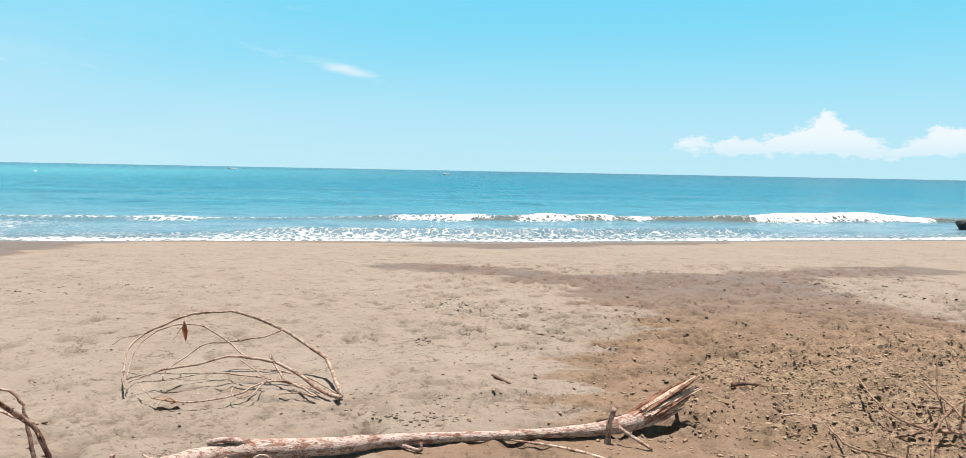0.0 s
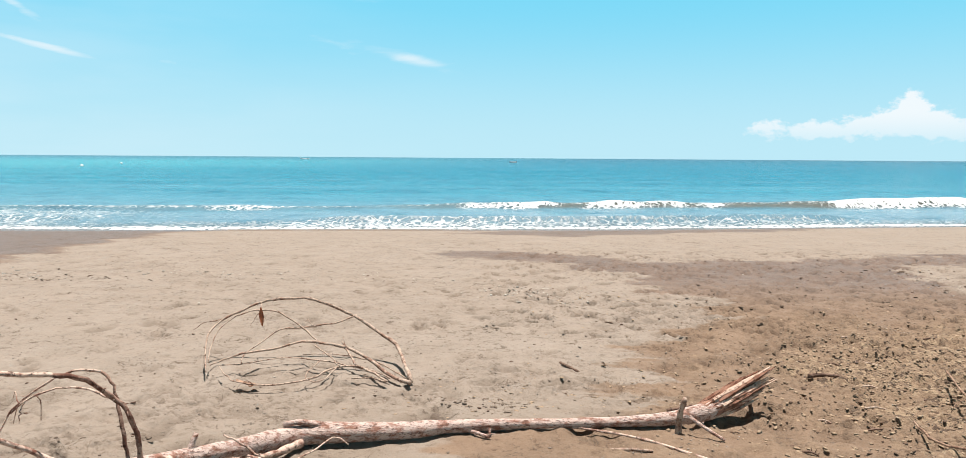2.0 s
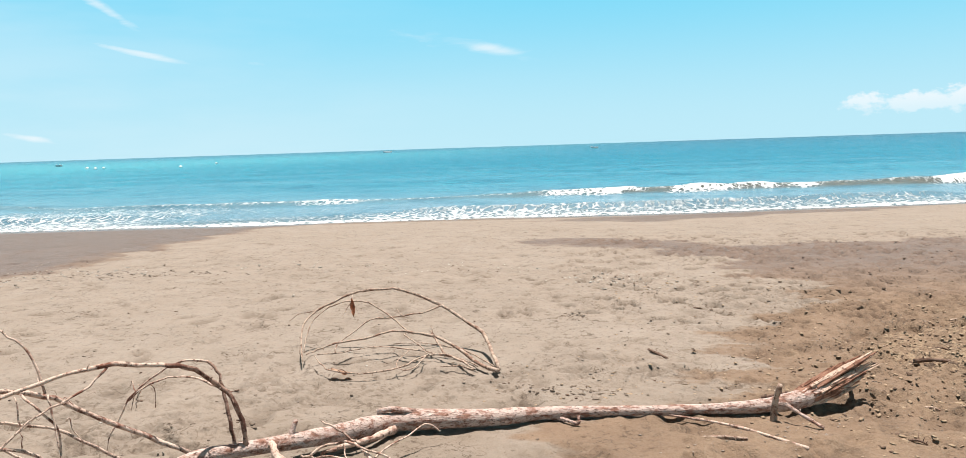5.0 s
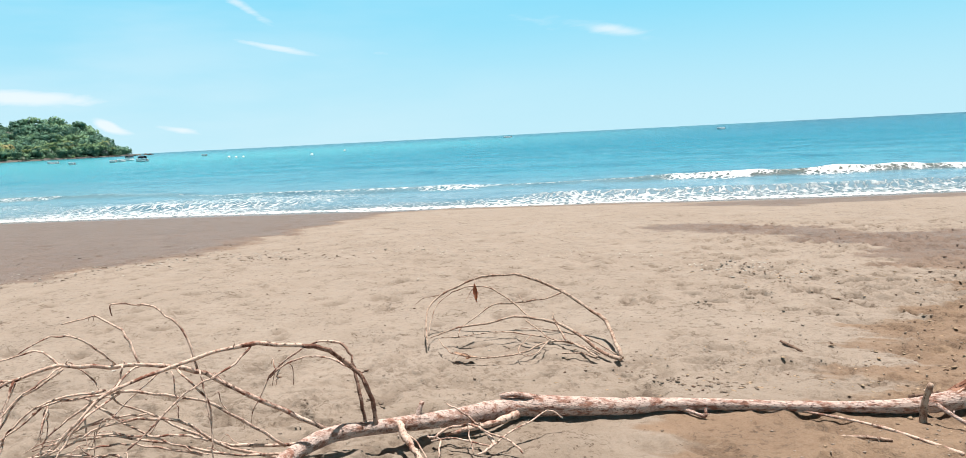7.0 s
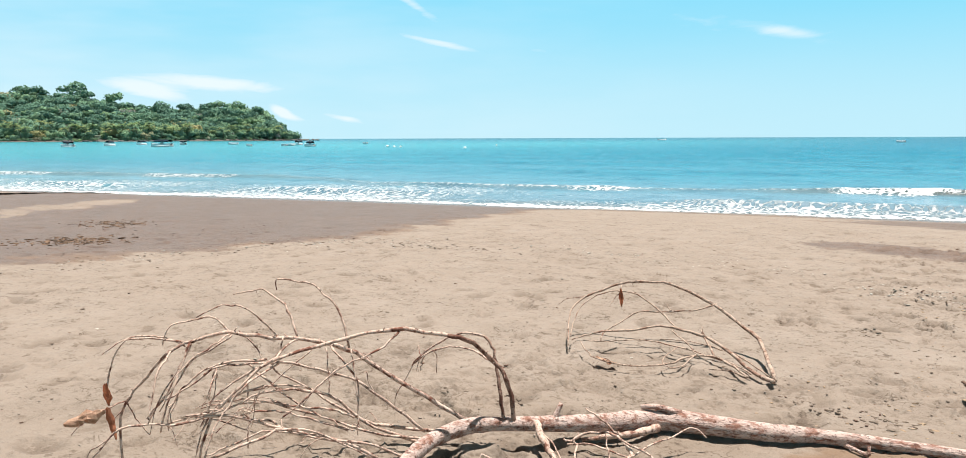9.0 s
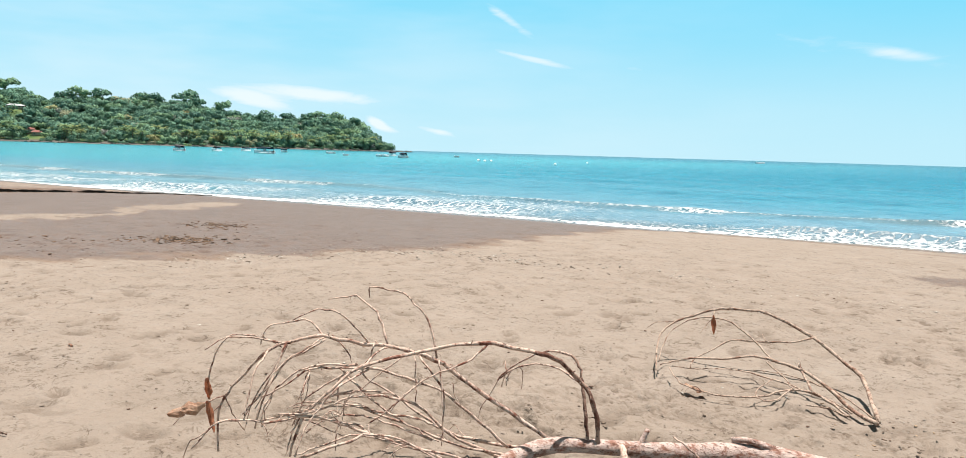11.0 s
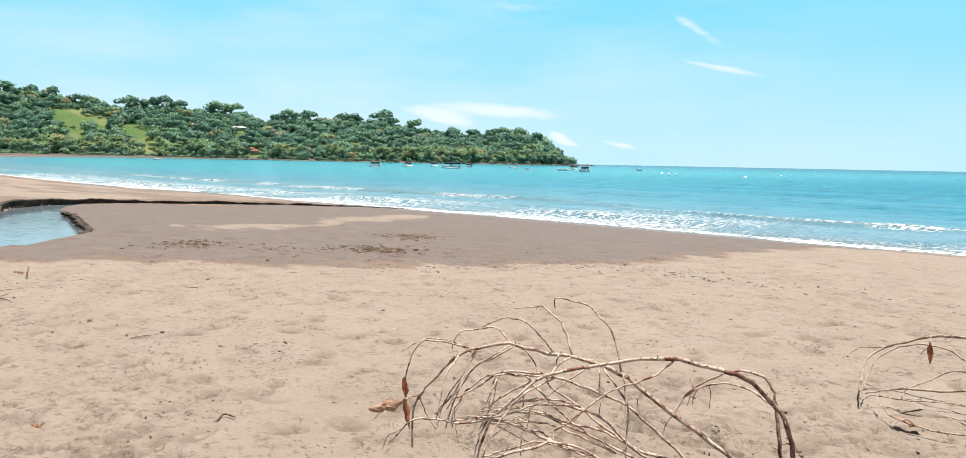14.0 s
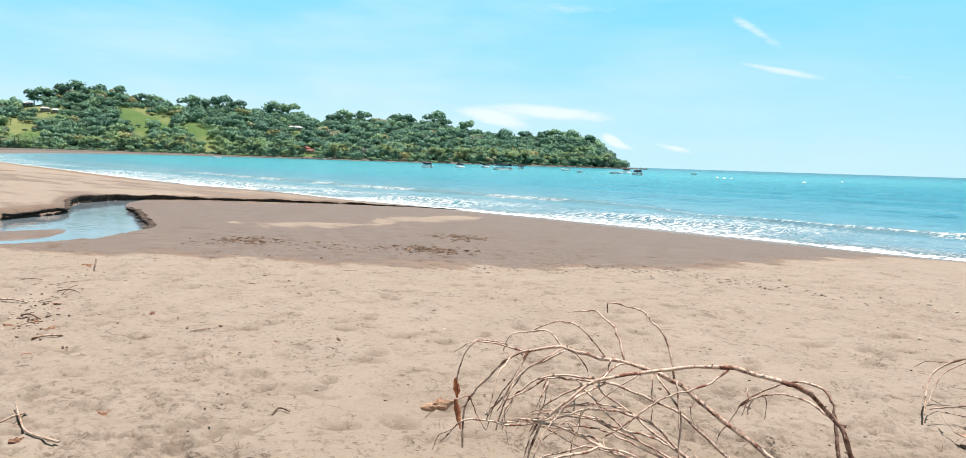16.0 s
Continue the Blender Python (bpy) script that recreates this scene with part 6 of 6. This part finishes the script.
limb(brush, [(1.86, 4.54, 0.03), (1.85, 4.24, 0.03), (1.97, 4.08, 0.05), (2.11, 3.98, 0.04)], 0.0062, 0.0096)
limb(brush, [(2.13, 4.41, 0.02), (2.36, 4.53, 0.03), (2.81, 4.88, 0.12)], 0.0062, 0.0071)
limb(brush, [(2.61, 4.59, 0.02), (2.62, 4.57, 0.1), (2.62, 4.55, 0.2)], 0.0089, 0.0066)
limb(brush, [(2.12, 4.17, 0.0), (2.13, 4.18, 0.08)], 0.0059, 0.0059)
fine_twigs(brush, 16, 0.08, 0.3, Vector((-0.5, 0.3, 0)))


def stick(points, r0, r1, mat, label, name="stick"):
    bm = bmesh.new()
    n = max(6, 4 * len(points))
    lift = float(np.mean([ground_level(p[0], p[1]) for p in points]))
    points = [(p[0], p[1], p[2] + lift) for p in points]
    tube(bm, spline(points, n), np.linspace(r0, r1, n), 7, 0.3, twig_rng)
    for _ in range(3):
        i = twig_rng.randrange(1, n - 1)
        p = Vector(spline(points, n)[i])
        tube(bm, [p, p + Vector([twig_rng.gauss(0, 0.015) for _ in range(3)])], [r0 * 0.4, r0 * 0.2], 4)
    return tagged(part(name, bm, mat, None), label, "stick", "sticks on the sand")


stick([(0.545, 4.24, -0.02), (0.552, 4.235, 0.10), (0.575, 4.22, 0.205)], 0.017, 0.013, GREY_TWIG, "short pale stick leaning upright against the fallen trunk")
stick([(0.60, 4.24, 0.10), (0.68, 4.20, 0.06), (0.78, 4.16, 0.01)], 0.011, 0.008, TRUNK, "thin pale stick lying against the trunk")
stick([(0.50, 4.42, 0.07), (0.57, 4.42, 0.09), (0.64, 4.42, 0.11)], 0.010, 0.008, DARK_WOOD, "dark stick resting behind the trunk")
stick([(-0.05, 4.20, 0.012), (0.1, 4.17, 0.014), (0.32, 4.10, 0.012), (0.48, 4.0, 0.012), (0.66, 3.86, 0.01)], 0.006, 0.009, TWIG, "long thin stick half sunk in damp sand")
stick([(0.17, 3.90, 0.0), (0.28, 3.92, 0.006), (0.39, 3.93, 0.0)], 0.009, 0.007, GREY_TWIG, "short pale stick on damp sand")
stick([(1.02, 4.64, -0.03), (1.005, 4.63, 0.05), (0.985, 4.61, 0.12)], 0.012, 0.010, DARK_WOOD, "short dark stick propping the torn trunk end")
stick([(-0.62, 4.07, 0.01), (-0.54, 4.02, 0.02), (-0.46, 3.97, 0.02), (-0.46, 3.985, 0.06)], 0.010, 0.008, TRUNK, "bent pale stick beside the trunk")
stick([(-0.16, 5.60, -0.005), (-0.09, 5.46, 0.008), (0.01, 5.33, -0.004)], 0.012, 0.008, DARK_WOOD, "dark driftwood stick on dry sand")
stick([(1.56, 5.52, 0.01), (1.68, 5.53, 0.02), (1.80, 5.53, 0.01)], 0.016, 0.012, DARK_WOOD, "short dark stick on trampled sand")
stick([(0.12, 7.1, -0.02), (0.2, 7.13, 0.0), (0.33, 7.08, -0.015)], 0.007, 0.005, DARK_WOOD, "dark stick half sunk in sand")
stick([(-0.38, 6.95, -0.02), (-0.28, 6.86, 0.0), (-0.14, 6.9, -0.02)], 0.006, 0.004, DARK_WOOD, "thin dark stick half sunk in sand")
PALE, GREY = "thin pale twig on dry sand", "thin grey twig on dry sand"
for pts, r0, r1, mat, label in (
        ([(-4.61, -0.21, 0.02), (-4.66, -0.15, 0.03), (-4.72, -0.10, 0.02)], 0.006, 0.004, GREY_TWIG, PALE), ([(-4.86, -0.15, 0.05), (-4.62, -0.12, 0.03), (-4.40, -0.08, 0.02), (-4.20, 0.06, 0.015)], 0.004, 0.007, GREY_TWIG, "forked pale twig on dry sand"),
        ([(-6.79, -0.12, 0.01), (-6.80, 0.0, 0.02), (-6.80, 0.10, 0.01)], 0.010, 0.006, GREY_TWIG, PALE), ([(-7.68, -0.22, 0.02), (-7.55, -0.15, 0.05), (-7.44, -0.07, 0.02)], 0.008, 0.005, DARK_WOOD, "dark twig on dry sand"),
        ([(-7.60, -0.16, 0.01), (-7.48, -0.16, 0.03), (-7.38, -0.13, 0.02)], 0.007, 0.004, DARK_WOOD, "dark twig on dry sand"), ([(-7.25, -0.25, 0.01), (-7.28, -0.15, 0.03), (-7.31, -0.08, 0.01)], 0.007, 0.005, GREY_TWIG, GREY),
        ([(-8.50, -0.42, 0.02), (-8.38, -0.30, 0.03), (-8.29, -0.19, 0.01)], 0.009, 0.006, GREY_TWIG, PALE), ([(-8.30, -0.10, 0.01), (-8.36, 0.02, 0.03), (-8.45, 0.08, 0.01)], 0.005, 0.004, GREY_TWIG, GREY),
        ([(-8.64, 0.10, 0.01), (-8.77, 0.17, 0.05), (-9.06, 0.25, 0.03)], 0.005, 0.003, DARK_WOOD, "forked dark twig on dry sand"), ([(-8.85, 0.06, 0.01), (-8.76, 0.17, 0.04), (-8.70, 0.26, 0.01)], 0.005, 0.004, DARK_WOOD, "forked dark twig on dry sand"),
        ([(-9.80, -0.29, 0.01), (-9.74, -0.19, 0.02), (-9.69, -0.09, 0.01)], 0.006, 0.004, GREY_TWIG, "straight grey stick on dry sand"), ([(-9.30, -0.02, 0.01), (-9.38, 0.2, 0.02), (-9.5, 0.42, 0.01)], 0.005, 0.003, GREY_TWIG, PALE),
        ([(-10.33, 0.45, -0.02), (-10.33, 0.47, 0.08), (-10.34, 0.49, 0.17)], 0.012, 0.008, TRUNK, "short pale stick upright in dry sand"), ([(-8.93, 1.95, 0.0), (-8.88, 2.05, 0.015), (-8.83, 2.13, 0.0)], 0.010, 0.008, GREY_TWIG, PALE),
        ([(-4.23, 1.14, 0.0), (-4.30, 1.20, 0.02), (-4.24, 1.25, 0.01)], 0.006, 0.004, DARK_WOOD, "curled dark twig on dry sand"), ([(-6.61, 1.04, 0.0), (-6.58, 1.12, 0.02), (-6.62, 1.20, 0.01)], 0.006, 0.004, GREY_TWIG, GREY)):
    stick(pts, r0, r1, mat, label)
stick([(-9.7, 3.2, -0.02), (-9.6, 3.5, 0.0), (-9.65, 3.9, -0.02)], 0.007, 0.005, DARK_WOOD, "thin stick lying on dry sand")


def loose_leaf(x, y, size, turn, mat=None, label="curled brown dead leaf on the sand"):
    z = float(ground_level(x, y)) + 0.012
    ob = dry_leaf(None, (0, 0, 0), (1, 0, 0.12), size, size * 0.55, mat or LOOSE_LEAF, 0.25)
    ob.matrix_basis = pose(x, y, z, 0, 0, turn)
    return tagged(ob, label, "leaf", "dead leaves on the sand")


for lx, ly, ls, lt in ((-10.93, 0.34, 0.20, 80), (-10.85, 0.40, 0.13, 20), (-7.06, -0.04, 0.17, 150), (-6.23, -0.18, 0.13, 100), (-7.38, -0.34, 0.12, 60), (-4.70, 0.26, 0.12, 40), (-4.66, 0.30, 0.08, 110), (-7.54, 0.83, 0.13, 20), (-4.31, -0.16, 0.11, 130), (-7.5, -0.1, 0.12, 10), (-6.0, 1.6, 0.07, 60), (-5.9, 2.1, 0.07, 10), (-8.2, 0.02, 0.1, 90)):
    loose_leaf(lx, ly, ls * 0.8, lt)


def litter(name, label, mat, seed, patches, sizes, flat=0.5, category="litter", tilt=0.0):
    """Crumbs strewn over patches of the beach: centre, spread, count."""
    rng = np.random.default_rng(seed)
    ico = bmesh.new()
    bmesh.ops.create_icosphere(ico, subdivisions=1, radius=1)
    base = np.array([v.co for v in ico.verts])
    tris = np.array([[v.index for v in f.verts] for f in ico.faces])
    ico.free()
    vs, fs, n = [], [], 0
    for cx, cy, sx, sy, count in patches:
        px, py = rng.normal(cx, sx, count), rng.normal(cy, sy, count)
        pz = ground_level(px, py)
        for qx, qy, qz in zip(px, py, pz):
            s = rng.uniform(*sizes)
            v = base * (s * rng.uniform(1, 2.4), s, s * flat) + rng.normal(0, s * 0.2, (12, 3)) * (1, 1, flat)
            if tilt:
                a = rng.normal(0, tilt)
                c, q = math.cos(a), math.sin(a)
                v = v @ np.array([[1, 0, 0], [0, c, q], [0, -q, c]])
            a = rng.uniform(0, 6.28)
            c, q = math.cos(a), math.sin(a)
            vs.append(v @ np.array([[c, q, 0], [-q, c, 0], [0, 0, 1]]) + (qx, qy, qz + s * flat * 0.6))
            fs.append(tris + n)
            n += 12
    return tagged(sheet(name, np.vstack(vs), np.vstack(fs), mat), label, category, kind="stuff")


litter("wood_crumbs", "dark crumbs of driftwood strewn over the sand", DARK_WOOD, 3, [(-0.6, 8.7, 0.34, 0.28, 42), (-3.5, 9.5, 1.6, 0.25, 36), (-10.2, 7.5, 1, 2.4, 78), (3, 7.5, 1.8, 1.8, 36), (-4, 6, 3.5, 3, 66), (-7, 3, 2.2, 2.5, 54), (2.5, 11.5, 1.6, 1.5, 66), (-0.6, 4.5, 0.3, 0.15, 15), (-5, 2.2, 1.6, 1.6, 36), (-7.7, -0.15, 0.5, 0.2, 54), (-9, 0.1, 0.7, 0.3, 30), (1.5, 5.5, 1.5, 1.2, 48)], (0.003, 0.011))
litter("wood_chips", "pale chips and splinters of driftwood on dry sand", GREY_TWIG, 5, [(-7.4, -0.12, 0.45, 0.16, 34), (-8.8, 0.05, 0.6, 0.22, 22), (-6.7, -0.1, 0.3, 0.14, 10), (-10.2, 0.6, 0.5, 0.5, 10), (-9.3, 1.6, 0.8, 0.7, 12)], (0.006, 0.018), 0.25, "driftwood", 0.25)
CLOD = plain("damp_clod", (0.175, 0.13, 0.098), (0.12, 0.086, 0.064), 0.95, 40)
DRY_CLOD = plain("dry_clod", (0.300, 0.217, 0.150), (0.213, 0.147, 0.100), 0.95, 40)
litter("damp_clods", "small damp flakes and clods of sand kicked up by feet", CLOD, 13, [(-4, 1.8, 1.6, 1.2, 42), (-2.2, 3.8, 1.4, 0.8, 77), (-0.6, 6.2, 1.4, 1.6, 31), (-7.5, 4.2, 2.5, 2.5, 24), (2.6, 5.4, 1, 1.1, 210), (3.5, 8, 1.4, 1.6, 70), (2.5, 11.5, 1.8, 1.8, 87), (-0.2, 4.6, 1.4, 0.7, 70), (-9.6, 6, 0.8, 3, 70), (2.5, 4.9, 0.8, 0.8, 260), (3.0, 6.2, 1.0, 0.9, 200)], (0.002, 0.008), 0.4, "sand")
litter("dry_clods", "pale dry lumps of sand on trampled damp sand", DRY_CLOD, 14, [(2.6, 5.4, 0.9, 1.2, 600), (3.6, 7.6, 1.5, 1.5, 112), (1.6, 5, 0.6, 0.6, 64), (0.8, 6.8, 0.8, 1.2, 80), (2.5, 4.9, 0.8, 0.8, 400), (3.0, 6.2, 1.0, 0.9, 250)], (0.002, 0.008), 0.5, "sand")
TURNED_CHIP = plain("damp_crust_chip", (0.125, 0.076, 0.050), (0.08, 0.048, 0.032), 0.95, 30)
CHIP = plain("dry_crust_chip", (0.36, 0.262, 0.175), (0.25, 0.172, 0.112), 0.95, 30)
litter("crust_chips", "pale chips of dried sand crust broken up by feet", CHIP, 81, [(2.5, 4.9, 0.7, 0.7, 900), (3.1, 6.2, 0.9, 0.8, 1100), (2.2, 6.4, 0.7, 0.5, 350), (4.4, 6.8, 0.8, 0.8, 500), (1.5, 5.5, 0.6, 0.4, 220), (1.8, 4.2, 0.6, 0.4, 220), (0.9, 7.4, 0.7, 0.7, 180), (0.2, 4.7, 0.7, 0.3, 160), (3.4, 8.6, 1.4, 0.5, 220), (4.4, 11.0, 1.0, 0.8, 140), (-0.4, 8.4, 0.5, 0.5, 120)], (0.003, 0.013), 0.24, "sand", 0.3)
litter("damp_chips", "dark damp chips of sand crust turned over by feet", TURNED_CHIP, 82, [(2.5, 4.9, 0.7, 0.7, 700), (3.1, 6.2, 0.9, 0.8, 800), (2.2, 6.4, 0.7, 0.5, 160), (4.4, 6.8, 0.8, 0.8, 220), (1.5, 5.5, 0.6, 0.4, 90), (1.8, 4.2, 0.6, 0.4, 90), (2.6, 8.6, 1.6, 0.7, 120)], (0.003, 0.011), 0.2, "sand", 0.2)
litter("shell_bits", "pale bits of shell along the tide line", SHELL, 8, [(-0.6, 8.7, 0.34, 0.28, 60), (-3.5, 9.5, 1.6, 0.25, 60), (-9.4, 8.5, 0.5, 2.2, 90), (-12, 6, 2.5, 2.5, 30), (-5, 4, 3, 3, 30), (4.5, 10.5, 1.0, 1.0, 60)], (0.004, 0.011))

TURNED = plain("turned_damp_sand", (0.128, 0.084, 0.058), (0.082, 0.054, 0.037), 0.95, 12, 0.01)
litter("turned_clods", "dark clods of damp sand turned up in small heaps", TURNED, 23, [(-13.5, 3.1, 0.35, 0.25, 60), (-11.8, 5.8, 0.36, 0.30, 150), (-14.0, 7.5, 0.45, 0.35, 100), (-12.9, 2.2, 0.5, 0.5, 10), (-12.4, 4.4, 0.9, 0.9, 22), (-11.0, 8.0, 0.8, 1.6, 22), (-11.8, 3.2, 0.4, 0.4, 10), (4.2, 11.2, 0.5, 0.25, 26), (3.2, 10.2, 1.2, 0.8, 24), (2.2, 8.6, 0.9, 0.5, 22), (5.2, 10.2, 0.4, 0.3, 22)], (0.006, 0.022), 0.24, "sand", 0.3)
DUG = plain("dug_sand", (0.205, 0.128, 0.082), (0.125, 0.076, 0.049), 0.95, 9, 0.01)
litter("dug_sand", "low warm brown heaps of sand dug out of the wet beach", DUG, 24, [(-13.5, 3.1, 0.30, 0.35, 120), (-11.8, 5.8, 0.34, 0.34, 200), (-14.0, 7.5, 0.45, 0.35, 130), (-12.6, 4.4, 0.5, 0.7, 40)], (0.010, 0.034), 0.22, "sand", 0.2)
# flat dark flakes added in place of the shadows of footprint edges and ledges
SHADE_FLAKE = plain("ledge_shade_flake", (0.145, 0.10, 0.072), (0.10, 0.068, 0.048), 0.95, 14)
litter("damp_flakes", "flat dark flakes of sand standing in for shaded footprint edges", SHADE_FLAKE, 33, [(3, 11.5, 1.6, 1.6, 156), (2.6, 8, 1.6, 1.4, 156), (-12.5, 5, 1.6, 2, 96), (-0.5, 10.5, 1.8, 1.2, 66), (-2.6, 12, 3, 1.2, 54)], (0.005, 0.015), 0.12, "sand")
litter("crust_flakes", "small dark flakes on dry sand standing in for ledge shadows", SHADE_FLAKE, 34, [(1.6, 5.6, 0.9, 0.9, 45), (-2, 6.8, 1.8, 1.4, 35), (-4.5, 7.5, 2.2, 2, 35), (-5.5, 3.2, 1.6, 1.6, 30), (-8.5, 4.5, 1.6, 2.5, 40), (-6.5, 1.2, 1.8, 0.8, 30), (-0.5, 4.7, 1, 0.5, 30)], (0.003, 0.01), 0.12, "sand")
PEBBLE = plain("pale_pebble", (0.50, 0.46, 0.41), (0.22, 0.18, 0.145), 0.8, 34)
litter("tide_pebbles", "pale pebbles and shell grit in a line along the beach", PEBBLE, 41, [(-0.65, 8.65, 0.34, 0.28, 80), (-8.5, 8.1, 0.45, 0.5, 70), (-4.8, 9.45, 1.0, 0.14, 45), (-9.3, 5.6, 0.4, 1.0, 30), (-7.4, 8.75, 0.6, 0.25, 50), (-9.2, 6.4, 0.3, 0.7, 30)], (0.006, 0.018), 0.35, "pebbles")
litter("crust_crumbs", "crumbled brown sand crust in small heaps", CLOD, 42, [(-0.86, 6.6, 0.10, 0.12, 26), (-0.75, 4.54, 0.12, 0.06, 34), (-0.41, 4.53, 0.12, 0.06, 34), (-2.4, 3.9, 0.3, 0.2, 30), (-0.2, 6.3, 0.2, 0.2, 20), (-9.0, 7.6, 0.25, 0.6, 50), (-11.0, 3.6, 0.5, 0.6, 40)], (0.004, 0.011), 0.3, "sand")
litter("footfall_clods", "dark crumbs of damp sand left by footsteps", TURNED, 51, [(-10.6, 4.6, 0.7, 1.4, 36), (-12.6, 3.0, 1.1, 0.9, 44), (-11.5, 7.0, 1.2, 1.4, 36), (-9.8, 2.6, 0.6, 0.8, 20), (-8.9, 7.4, 0.3, 1.2, 36), (-7.0, 8.9, 0.7, 0.3, 24), (4.4, 10.0, 1.0, 1.0, 60), (2.2, 12.2, 1.4, 0.8, 60)], (0.006, 0.018), 0.16, "sand", 0.15)
litter("tide_line", "dark crumbs and bits of wrack along an old tide line", TURNED, 61, [(-8.9, 7.5, 0.35, 0.6, 70), (-7.9, 8.45, 0.6, 0.22, 60), (-6.6, 8.8, 0.6, 0.18, 40), (-9.4, 5.6, 0.3, 0.9, 45)], (0.006, 0.018), 0.2, "wrack")
SAND_CRUMB = plain("dry_sand_crumb", (0.30, 0.242, 0.20), (0.22, 0.17, 0.135), 0.95, 30)
strewn = np.random.default_rng(71)
spots = []
for _ in range(90):
    a, q = math.radians(strewn.uniform(-34, 92)), strewn.uniform(2.2, 8.5)
    spots.append((-math.sin(a) * q, math.cos(a) * q, strewn.uniform(0.08, 0.3), strewn.uniform(0.08, 0.25), int(strewn.integers(15, 60))))
litter("sand_crumbs", "loose crumbs of dry sand scattered in patches", SAND_CRUMB, 72, spots, (0.002, 0.006), 0.5, "sand")
for k in range(18):
    a, q = math.radians(strewn.uniform(-33, -16)), strewn.uniform(4.2, 8.5)
    px, py, turn, reach = -math.sin(a) * q, math.cos(a) * q, strewn.uniform(-0.5, 0.5), strewn.uniform(0.03, 0.09)
    dx, dy = math.cos(turn) * reach, math.sin(turn) * reach
    stick([(px - dx, py - dy, 0.002), (px, py, 0.012), (px + dx * 0.9, py + dy * 1.2, 0.003)], 0.007, 0.004, DARK_WOOD if k % 3 else GREY_TWIG, "bit of dark driftwood on trampled sand" if k % 3 else "bit of pale driftwood on trampled sand")
